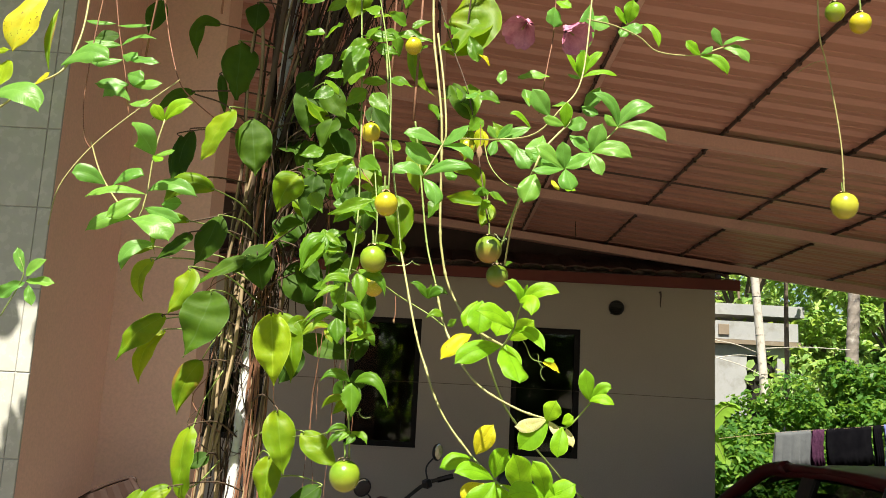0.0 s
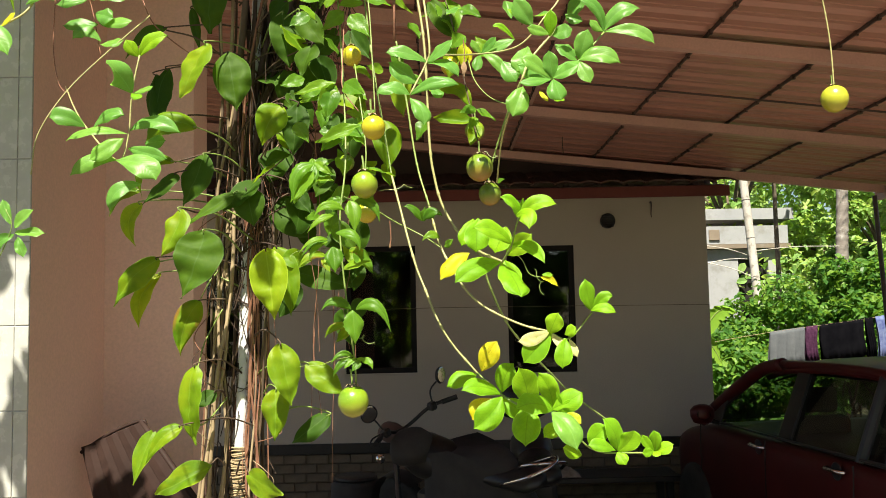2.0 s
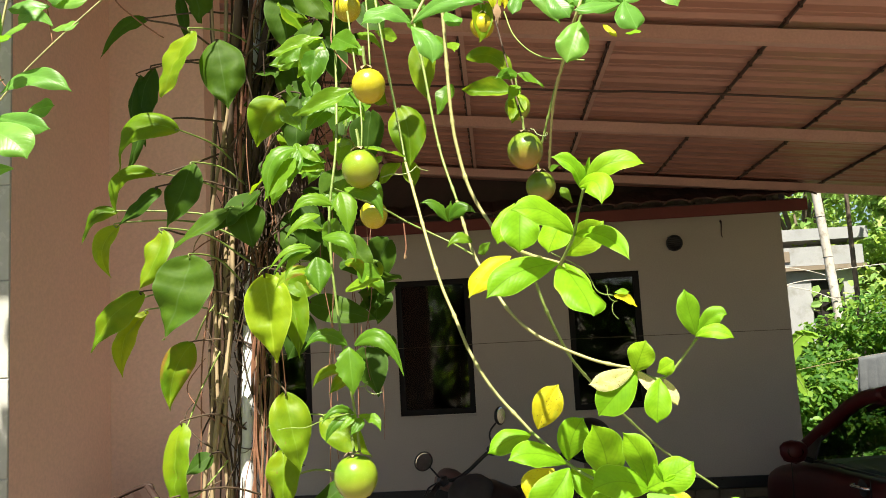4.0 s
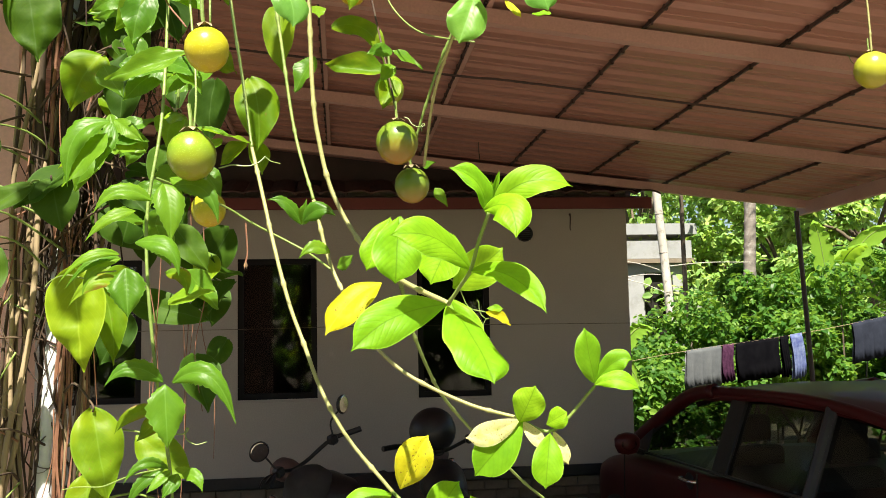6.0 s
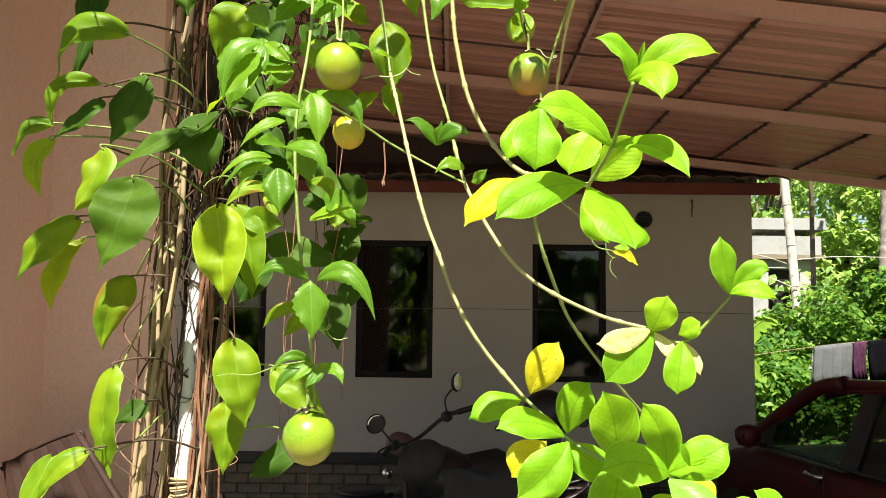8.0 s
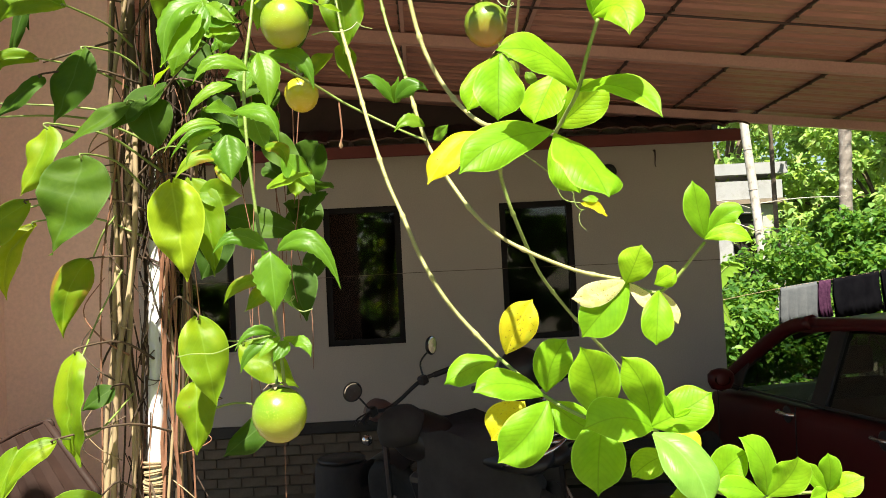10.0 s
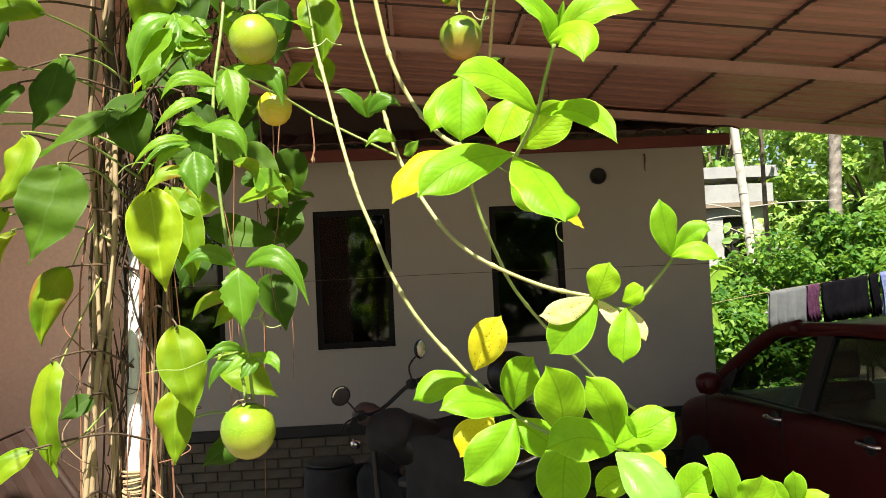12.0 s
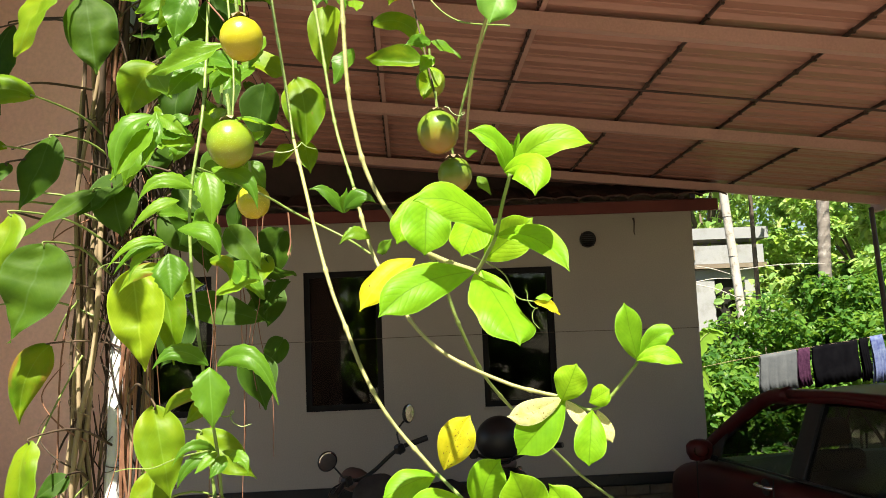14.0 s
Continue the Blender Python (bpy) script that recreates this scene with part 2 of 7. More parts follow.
# paler copy of the garden leaf; strong sun and bluish haze are in its colours
M_leaf_far_light = leafy("sun_and_haze_tree_leaf", (0.152, 0.304, 0.09), (0.284, 0.457, 0.14), (0.467, 0.589, 0.22), (0.654, 0.809, 0.119), 0.4, veins=False, islands=True)
M_leaf_banana = leafy("banana_leaf", (0.13, 0.28, 0.02), (0.17, 0.33, 0.024), (0.22, 0.37, 0.026), (0.48, 0.72, 0.03), 0.35)


def fruit_skin(name, a, b, c, blend=0.55):
    n = Nodes(name)
    broad = n.noise(14.0, 3, 0.55)
    sep = n.add("ShaderNodeSeparateXYZ", Vector=n.co)
    blush = n.add("ShaderNodeMapRange", Value=sep.outputs[2])
    blush.inputs[1].default_value, blush.inputs[2].default_value = 0.01, -0.03
    col = n.mix(n.ramp(broad, (0.35, a), (0.65, b)), c, n.mix((0, 0, 0), n.ramp(blush.outputs[0], (0.2, (0, 0, 0)), (1.0, (1, 1, 1))), blend))
    spots = n.add("ShaderNodeTexVoronoi", Vector=n.co, Scale=640.0)
    col = n.mix(n.ramp(spots.outputs["Distance"], (0.25, tuple(min(1, x * 1.5 + 0.05) for x in b)), (0.42, (0, 0, 0))), col, n.ramp(spots.outputs["Distance"], (0.22, (0.25, 0.25, 0.25)), (0.42, (1, 1, 1))))
    n.bump(n.noise(500.0, 2), 0.15, 0.0006)
    return n.set(color=col, rough=0.28, spec=0.5)


M_fruit_green = fruit_skin("green_fruit_skin", (0.09, 0.19, 0.009), (0.19, 0.28, 0.014), (0.34, 0.27, 0.03), 0.8)
M_fruit_lime = fruit_skin("yellow_green_fruit_skin", (0.285, 0.33, 0.0225), (0.39, 0.375, 0.03), (0.39, 0.315, 0.03))
M_fruit_yellow = fruit_skin("ripening_fruit_skin", (0.36, 0.35, 0.015), (0.44, 0.38, 0.015), (0.48, 0.23, 0.02))
M_fruit_blush = fruit_skin("blushing_fruit_skin", (0.0975, 0.18, 0.0112), (0.15, 0.20, 0.0225), (0.36, 0.15, 0.03), 0.9)


def clear(name, tint, rough=0.02, mixed=0.85):
    n = Nodes(name)
    n.set(color=tint, rough=rough, spec=0.6)
    tp = n.add("ShaderNodeBsdfTransparent", Color=(*tint, 1))
    fr = n.add("ShaderNodeFresnel", IOR=1.5)
    gl = n.add("ShaderNodeBsdfGlossy", Roughness=rough)
    mx = n.add("ShaderNodeMixShader", Fac=fr.outputs[0])
    n.put(mx.inputs[1], tp.outputs[0])
    n.put(mx.inputs[2], gl.outputs[0])
    n.put(n.t.nodes["Material Output"].inputs[0], mx.outputs[0])
    return n.m


M_glass = clear("window_glass", (0.75, 0.78, 0.78))
M_carglass = clear("tinted_car_glass", (0.48, 0.52, 0.50))


# ---- mesh helpers ----
def mesh_of(name, bm, material, smooth=False):
    me = bpy.data.meshes.new(name)
    bm.to_mesh(me)
    bm.free()
    if smooth:
        me.shade_smooth()
    for mt in material if isinstance(material, (list, tuple)) else (material,):
        me.materials.append(mt)
    return me


def part(name, bm, material, parent=None, label="", smooth=False):
    """One mesh object from a bmesh, a child of parent where there is one."""
    ob = new(name, mesh_of(name, bm, material, smooth))
    if parent:
        ob.parent = parent
    return tagged(ob, label) if label else ob


def thing(name, label, category, m=None, group="", kind=""):
    ob = new(name)
    ob.empty_display_size = 0.1
    if m is not None:
        ob.matrix_world = m
    return tagged(ob, label, category, group, kind)


def box(x0, x1, y0, y1, z0, z1, bevel=0.0, bm=None, segs=1):
    bm = bm or bmesh.new()
    made = bmesh.ops.create_cube(bm, size=1.0, matrix=Matrix.Translation(((x0 + x1) / 2, (y0 + y1) / 2, (z0 + z1) / 2)) @ Matrix.Diagonal((x1 - x0, y1 - y0, z1 - z0, 1)))
    if bevel:
        edges = {e for v in made["verts"] for e in v.link_edges}
        bmesh.ops.bevel(bm, geom=list(edges), offset=bevel, segments=segs, affect="EDGES", profile=0.5)
    return bm


def bars(items, bevel=0.0):
    bm = bmesh.new()
    for it in items:
        box(*it, bevel=bevel, bm=bm)
    return bm


def spline(points, steps=6):
    """A smooth run (Catmull-Rom) through a few points."""
    ps = [Vector(p) for p in points]
    ps = [ps[0] * 2 - ps[1]] + ps + [ps[-1] * 2 - ps[-2]]
    out = []
    for i in range(1, len(ps) - 2):
        a, b, c, d = ps[i - 1:i + 3]
        for k in range(steps):
            t = k / steps
            out.append(0.5 * (2 * b + (c - a) * t + (2 * a - 5 * b + 4 * c - d) * t * t + (3 * b - a - 3 * c + d) * t ** 3))
    return out + [ps[-2]]


def tube(points, radius, sides=8, bm=None, steps=6, end_radius=None, rough=0.0, knots=0.0, gap=0.1):
    """A round, tapering tube along a smooth run; knots: swollen joints every gap metres."""
    bm = bm or bmesh.new()
    run = spline(points, steps)
    end_radius = radius if end_radius is None else end_radius
    rings, side, total = [], None, 0.0
    length = sum((b - a).length for a, b in zip(run, run[1:]))
    for i, p in enumerate(run):
        d = (run[min(i + 1, len(run) - 1)] - run[max(i - 1, 0)]).normalized()
        if side is None:
            side = d.orthogonal().normalized()
        side = (side - d * side.dot(d)).normalized()
        up = d.cross(side)
        if i:
            total += (p - run[i - 1]).length
        r = radius + (end_radius - radius) * total / max(length, 1e-6)
        if knots:
            phase = (total % gap) / gap
            r *= 1 + knots * max(0.0, 1 - abs(phase - 0.5) * 2 * gap / 0.009)
        ring = []
        for k in range(sides):
            a = 2 * math.pi * k / sides
            q = r * (1 + rough * noise.noise(p * 40 + Vector((k * 3.1, 0, 0))))
            ring.append(bm.verts.new(p + side * (math.cos(a) * q) + up * (math.sin(a) * q)))
        rings.append(ring)
    for r0, r1 in zip(rings, rings[1:]):
        for k in range(sides):
            bm.faces.new((r0[k], r0[(k + 1) % sides], r1[(k + 1) % sides], r1[k]))
    bm.faces.new(rings[0][::-1])
    bm.faces.new(rings[-1])
    return bm


def lathe(profile, sides=24, bm=None, centre=(0, 0, 0)):
    """Turns (radius, height) pairs about the z axis."""
    bm = bm or bmesh.new()
    c = Vector(centre)
    rings = [[bm.verts.new(c + Vector((r * math.cos(2 * math.pi * k / sides), r * math.sin(2 * math.pi * k / sides), h))) for k in range(sides)] for r, h in profile]
    for r0, r1 in zip(rings, rings[1:]):
        for k in range(sides):
            bm.faces.new((r0[k], r0[(k + 1) % sides], r1[(k + 1) % sides], r1[k]))
    bm.faces.new(rings[0][::-1])
    bm.faces.new(rings[-1])
    return bm


def loft(sections, bm=None, closed=True, caps=True):
    bm = bm or bmesh.new()
    rings = [[bm.verts.new(p) for p in s] for s in sections]
    n = len(rings[0])
    for r0, r1 in zip(rings, rings[1:]):
        for k in range(n if closed else n - 1):
            bm.faces.new((r0[k], r0[(k + 1) % n], r1[(k + 1) % n], r1[k]))
    if caps and closed:
        bm.faces.new(rings[0][::-1])
        bm.faces.new(rings[-1])
    return bm


def from_arrays(name, verts, faces, material, parent=None, smooth=False):
    me = bpy.data.meshes.new(name)
    me.from_pydata(verts, [], faces)
    me.materials.append(material)
    if smooth:
        me.shade_smooth()
    ob = new(name, me)
    if parent:
        ob.parent = parent
    return ob


# ---- ground, house ----
def build_ground():
    bm = bmesh.new()
    n, half = 60, 90.0
    grid = [[None] * (n + 1) for _ in range(n + 1)]
    for i in range(n + 1):
        for j in range(n + 1):
            u, v = 2 * i / n - 1, 2 * j / n - 1
            x, y = half * u * abs(u), half * v * abs(v)
            near = max(0.0, min(1.0, (max(abs(x - 1), abs(y - 3)) - 9) / 5))
            grid[i][j] = bm.verts.new((x, y, -0.06 + 0.18 * near * noise.noise(Vector((x, y, 0)) * 0.13)))
    for i in range(n):
        for j in range(n):
            bm.faces.new((grid[i][j], grid[i + 1][j], grid[i + 1][j + 1], grid[i][j + 1]))
    tagged(part("ground", bm, M_earth, smooth=True), "brown garden earth with patches of grass", "ground", kind="structure")
    tagged(part("floor", box(-3.2, 4.6, -4.5, 7.9, -0.12, 0.0, 0.01), M_concrete), "stained grey cement yard and carport floor", "floor", kind="structure")


WIN = [(-2.13, -1.46, 1.30, 2.50), (-0.67, 0.0, 1.30, 2.50), (0.869, 1.512, 1.277, 2.477)]
WALL_Y, WALL_R = 8.0, 2.79


def build_house():
    wall = thing("wall_north", "beige painted house wall with dark windows above a block plinth", "wall", kind="structure")
    xs = [-5.0] + [v for w in WIN for v in w[:2]] + [WALL_R]
    items = [(xs[i], xs[i + 1], WALL_Y, WALL_Y + 0.2, 0.66, 3.12) for i in range(0, len(xs), 2)]
    for x0, x1, z0, z1 in WIN:
        items += [(x0, x1, WALL_Y, WALL_Y + 0.2, 0.66, z0), (x0, x1, WALL_Y, WALL_Y + 0.2, z1, 3.12)]
    part("wall_face", bars(items), M_beige, wall)
    part("wall_return", box(WALL_R - 0.2, WALL_R, WALL_Y + 0.2, 12.5, 0.66, 3.12), M_beige, wall)
    # room shell in the gloom colour, so it stays dark behind the panes
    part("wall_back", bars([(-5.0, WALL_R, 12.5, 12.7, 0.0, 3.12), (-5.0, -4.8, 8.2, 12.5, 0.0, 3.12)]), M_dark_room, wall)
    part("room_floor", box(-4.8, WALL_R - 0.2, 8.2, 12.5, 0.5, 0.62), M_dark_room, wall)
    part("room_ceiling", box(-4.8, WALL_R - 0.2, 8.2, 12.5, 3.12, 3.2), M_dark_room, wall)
    # fine plaster joint across the wall
    part("cable", tube([(-5, WALL_Y - 0.004, 1.92), (-1, WALL_Y - 0.005, 1.90), (0.4, WALL_Y - 0.005, 1.905), (WALL_R, WALL_Y - 0.004, 1.885)], 0.0025, 5), M_mortar, wall)
    part("skirting", box(-5.0, WALL_R + 0.02, WALL_Y - 0.03, WALL_Y + 0.05, 0.565, 0.66, 0.006), M_skirt, wall, "dark glossy skirting band")
    part("plinth", box(-5.0, WALL_R, WALL_Y + 0.004, WALL_Y + 0.2, 0.0, 0.565), M_mortar, wall)
    for i, (x0, x1, z0, z1) in enumerate(WIN):
        win = thing(f"window_{i + 1}", "fixed dark window with a black frame", "window", kind="structure")
        f = 0.05
        y0, y1 = WALL_Y + 0.015, WALL_Y + 0.085
        part("window_frame", bars([(x0, x0 + f, y0, y1, z0, z1), (x1 - f, x1, y0, y1, z0, z1), (x0 + f, x1 - f, y0, y1, z1 - f, z1), (x0 + f, x1 - f, y0, y1, z0, z0 + f)]), M_frame, win)
        for a, b in ((x0 + f, x1 - f),):
            part("pane", box(a, b, y0 + 0.035, y0 + 0.041, z0 + f, z1 - f), M_glass, win)
        part("sill", box(x0 - 0.01, x1 + 0.01, WALL_Y - 0.012, WALL_Y + 0.012, z0 - 0.02, z0 - 0.002, 0.002), M_beige, win)
    vent = thing("wall_vent", "round dark vent pipe hole in the beige wall", "vent", pose(1.844, WALL_Y, 2.70, 90))
    part("collar", lathe([(0.072, 0.0), (0.072, 0.03), (0.062, 0.034), (0.060, 0.006), (0.058, 0.004)], 28), M_black, vent, smooth=True)
    part("grille", bars([(-0.055, 0.055, -0.004 + 0.018 * k, 0.002 + 0.018 * k, 0.010, 0.016) for k in range(-3, 4)]), M_frame, vent)
    hook = thing("wall_hook", "small dark rusty hook in the wall", "hook", pose(2.264, WALL_Y, 2.80))
    part("shank", tube([(0, 0.0, 0.07), (0, -0.02, 0.072), (0.002, -0.024, 0.03), (-0.004, -0.024, -0.05), (0.004, -0.022, -0.075)], 0.008, 6, end_radius=0.004), M_purlin, hook)
    # low tiled eave of the house
    eave = thing("house_eave", "low tiled eave with a dark red fascia board", "eave", kind="structure")
    part("fascia", box(-5.0, 2.93, 7.70, 7.735, 2.885, 2.985, 0.005), M_fascia, eave, "dark red painted fascia")
    part("soffit", box(-5.0, 2.90, 7.735, WALL_Y, 2.93, 2.95), M_purlin, eave)
    part("rafter_tail", bars([(x, x + 0.05, 7.74, 8.0, 2.95, 3.02) for x in np.arange(-4.6, 2.9, 0.6)]), M_purlin, eave)
    bm = bmesh.new()
    for i in range(38):
        for j in range(2):
            x = -5.0 + i * 0.21
            y0 = 7.66 + j * 0.27
            prof = [Vector((x + 0.11 + 0.115 * math.cos(a), 0, 0.035 * math.sin(a))) for a in np.linspace(0.1, math.pi - 0.1, 7)]
            loft([[p + Vector((0, y0 + 0.30 * s, 2.995 + j * 0.09 + s * 0.10 + random.uniform(-0.004, 0.004))) for p in prof] for s in (0, 1)], bm, closed=False)
    tiles = part("roof_tiles", bm, M_rooftile, eave, "curved clay tiles, darkened")
    sol = tiles.modifiers.new("thick", "SOLIDIFY")
    sol.thickness = 0.012
    part("roof_bed", loft([[(x, 7.70, 2.985), (x, 8.6, 3.12), (x, 8.6, 3.14), (x, 7.70, 2.99)] for x in (-5.0, 2.9)]), M_purlin, eave)


# ---- carport roof ----
SX, SY = -0.112, -0.013


def roof_z(x, y):
    return 3.32 + SX * (x - 1.7) + SY * (y - 5.2)


ROOF = (-3.4, 4.5, 1.50, 7.86)


def build_carport():
    x0, x1, y0, y1 = ROOF
    roof = thing("carport_roof", "brown corrugated metal carport roof on steel rafters", "roof", kind="structure")
    # trapezoid-ribbed sheets, ribs along the slope
    pitch, rows = 0.195, int((y1 - y0) / 0.195) + 1
    outline = []
    for i in range(rows):
        y = y0 + i * pitch
        outline += [(y, 0.0), (y + 0.05, 0.0), (y + 0.057, 0.014), (y + 0.064, 0.0), (y + 0.104, 0.0), (y + 0.112, 0.046), (y + 0.136, 0.046), (y + 0.176, 0.0)]
    bm = bmesh.new()
    cuts = np.linspace(x0, x1, 12)
    grid = [[bm.verts.new((x, y, roof_z(x, y) + h)) for y, h in outline] for x in cuts]
    for a, b in zip(grid, grid[1:]):
        for k in range(len(outline) - 1):
            bm.faces.new((a[k], a[k + 1], b[k + 1], b[k]))
    sheet = part("roof_sheet", bm, M_sheet, roof, "ribbed brown metal sheeting")
    sheet.modifiers.new("thick", "SOLIDIFY").thickness = 0.002
    bm = bmesh.new()
    back = [(y1 - 0.20 + 0.115 * i + dy, h) for i in range(6) for dy, h in ((0.0, 0.0), (0.028, 0.0), (0.043, 0.02), (0.088, 0.02), (0.103, 0.0))]
    grid = [[bm.verts.new((x, y, roof_z(x, y) + h + 0.004)) for y, h in back] for x in (x0, 0.0, 2.97)]
    for a, b in zip(grid, grid[1:]):
        for k in range(len(back) - 1):
            bm.faces.new((a[k], a[k + 1], b[k + 1], b[k]))
    part("rear_sheet", bm, M_sheet, roof)
    # purlins run away from the eye, rafters across them
    for k in range(-7, 5):
        xx = 1.683 + (0.70 if k > 0 else 0.79) * k
        # web coloured dark for the purlin's shaded side; k < 0 adds the brown face
        sec = [[(xx - 0.005, y, roof_z(xx, y) - 0.022), (xx + 0.005, y, roof_z(xx, y) - 0.022), (xx + 0.005, y, roof_z(xx, y) - 0.003), (xx - 0.005, y, roof_z(xx, y) - 0.003)] for y in (y0 + 0.02, y1 - 0.02)]
        pu = part("purlin", loft(sec), M_purlin, roof)
        if k < 0:
            sec = [[(xx + 0.005, y, roof_z(xx, y) - 0.03), (xx + 0.030, y, roof_z(xx, y) - 0.03), (xx + 0.030, y, roof_z(xx, y) - 0.003), (xx + 0.005, y, roof_z(xx, y) - 0.003)] for y in (y0 + 0.02, y1 - 0.02)]
            part("flange", loft(sec), M_beam, pu, "brown painted flange")
        bm = bmesh.new()
        for i in range(int((y1 - y0) / 0.195)):
            y = y0 + 0.15 + i * 0.195
            y += random.uniform(-0.02, 0.02)
            box(xx - 0.010, xx + 0.009, y, y + random.uniform(0.012, 0.03), roof_z(xx, y) - 0.028, roof_z(xx, y) - 0.001, bm=bm)
        part("sheet_clip", bm, M_purlin, pu)
    for y in (1.60, 2.66, 4.44, 6.12, 7.72):
        def sec(x):
            z = roof_z(x, y) - 0.036
            return [(x, y - 0.028, z - 0.07), (x, y + 0.028, z - 0.07), (x, y + 0.028, z), (x, y - 0.028, z)]
        part("rafter", loft([sec(x0 + 0.05), sec(x1 - 0.05)]), M_beam, roof, "brown painted steel box rafter")
    part("end_closure", loft([[(x, 8.30, 3.0), (x, 8.33, 3.0), (x, 8.33, roof_z(x, 8.3) - 0.002), (x, 8.30, roof_z(x, 8.3) - 0.002)] for x in (x0, 2.95)]), M_purlin, roof, "dark sheet closing the roof end")
    part("edge_beam", loft([[(x, y, roof_z(4.42, y) - 0.15), (x + 0.05, y, roof_z(4.42, y) - 0.15), (x + 0.05, y, roof_z(4.42, y) - 0.04), (x, y, roof_z(4.42, y) - 0.04)] for x, y in ((4.36, y0), (4.36, y1))]), M_beam, roof)
    part("conduit", tube([(-1.5, 5.42, roof_z(-1.5, 5.4) - 0.06), (0.8, 5.42, roof_z(0.8, 5.4) - 0.05), (1.4, 5.40, roof_z(1.4, 5.4) - 0.045), (4.3, 5.43, roof_z(4.3, 5.4) - 0.045)], 0.007, 6), M_purlin, roof)
    part("hanging_wire", tube([(1.28, 7.0, roof_z(1.28, 7.0) - 0.03), (1.28, 7.0, roof_z(1.28, 7) - 0.10), (1.285, 7.0, roof_z(1.28, 7) - 0.17)], 0.004, 5), M_purlin, roof)
    for x, y, xb in ((4.284, 7.72, 4.40), (4.38, 1.72, 4.38), (-2.9, 1.72, -2.9)):
        p = thing("steel_post", "thin dark steel post holding the carport roof", "post")
        zt = roof_z(x, y) - 0.14
        part("shaft", tube([(xb, y, 0.0), ((x + xb) / 2, y, zt / 2), (x, y, zt)], 0.021, 10, steps=2), M_purlin, p)
        part("base_plate", box(xb - 0.08, xb + 0.08, y - 0.08, y + 0.08, 0.0, 0.01, 0.002), M_purlin, p)


# ---- porch wall beside the vine ----
def build_porch():
    w = thing("wall_west", "pink painted porch wall in the shade", "wall", kind="structure")
    part("pink_face", box(-1.10, -0.745, 3.17, 3.36, 0.0, 3.50), M_pink, w)
    pil = thing("wall_tiled", "porch pillar with grey glazed tiles in dappled sun", "wall", kind="structure")
    part("core", box(-2.6, -1.081, 2.578, 3.37, 0.0, 3.52), M_pink, pil)
    part("grout", box(-2.6, -1.0815, 2.5735, 2.5775, 0.0, 3.52), M_grout, pil)
    pitch = 0.26
    tile_me = mesh_of("tile", box(-0.258, 0.258, -0.004, 0.004, -0.1285, 0.1285, 0.0015), M_tile)
    edge_me = mesh_of("tile", box(-0.021, 0.021, -0.004, 0.004, -0.1285, 0.1285, 0.0015), M_tile)
    for r in range(13):
        z = 0.135 + pitch * r
        ob = new("tile", edge_me)
        ob.parent, ob.location = pil, (-1.103, 2.574, z)
        for c in range(2):
            ob = new("tile", tile_me)
            ob.parent, ob.location = pil, (-1.384 - 0.519 * c, 2.574 + random.uniform(-0.0008, 0.0008), z)


build_ground()
build_house()
build_carport()
build_porch()


# ---- leaves ----
OUTLINE = {"A": ((0, .06, .15, .28, .42, .55, .67, .76, .84, .895, .93, .96, 1), (.02, .12, .25, .385, .47, .5, .48, .425, .325, .2, .10, .045, .004)),
           "H": ((0, .02, .06, .13, .22, .34, .46, .58, .70, .80, .88, .94, 1), (.02, .12, .24, .37, .46, .5, .485, .43, .335, .225, .12, .05, .006)),
           "P": ((0, .04, .1, .2, .32, .45, .6, .74, .86, .93, 1), (.03, .14, .28, .42, .5, .48, .385, .26, .13, .06, .01))}


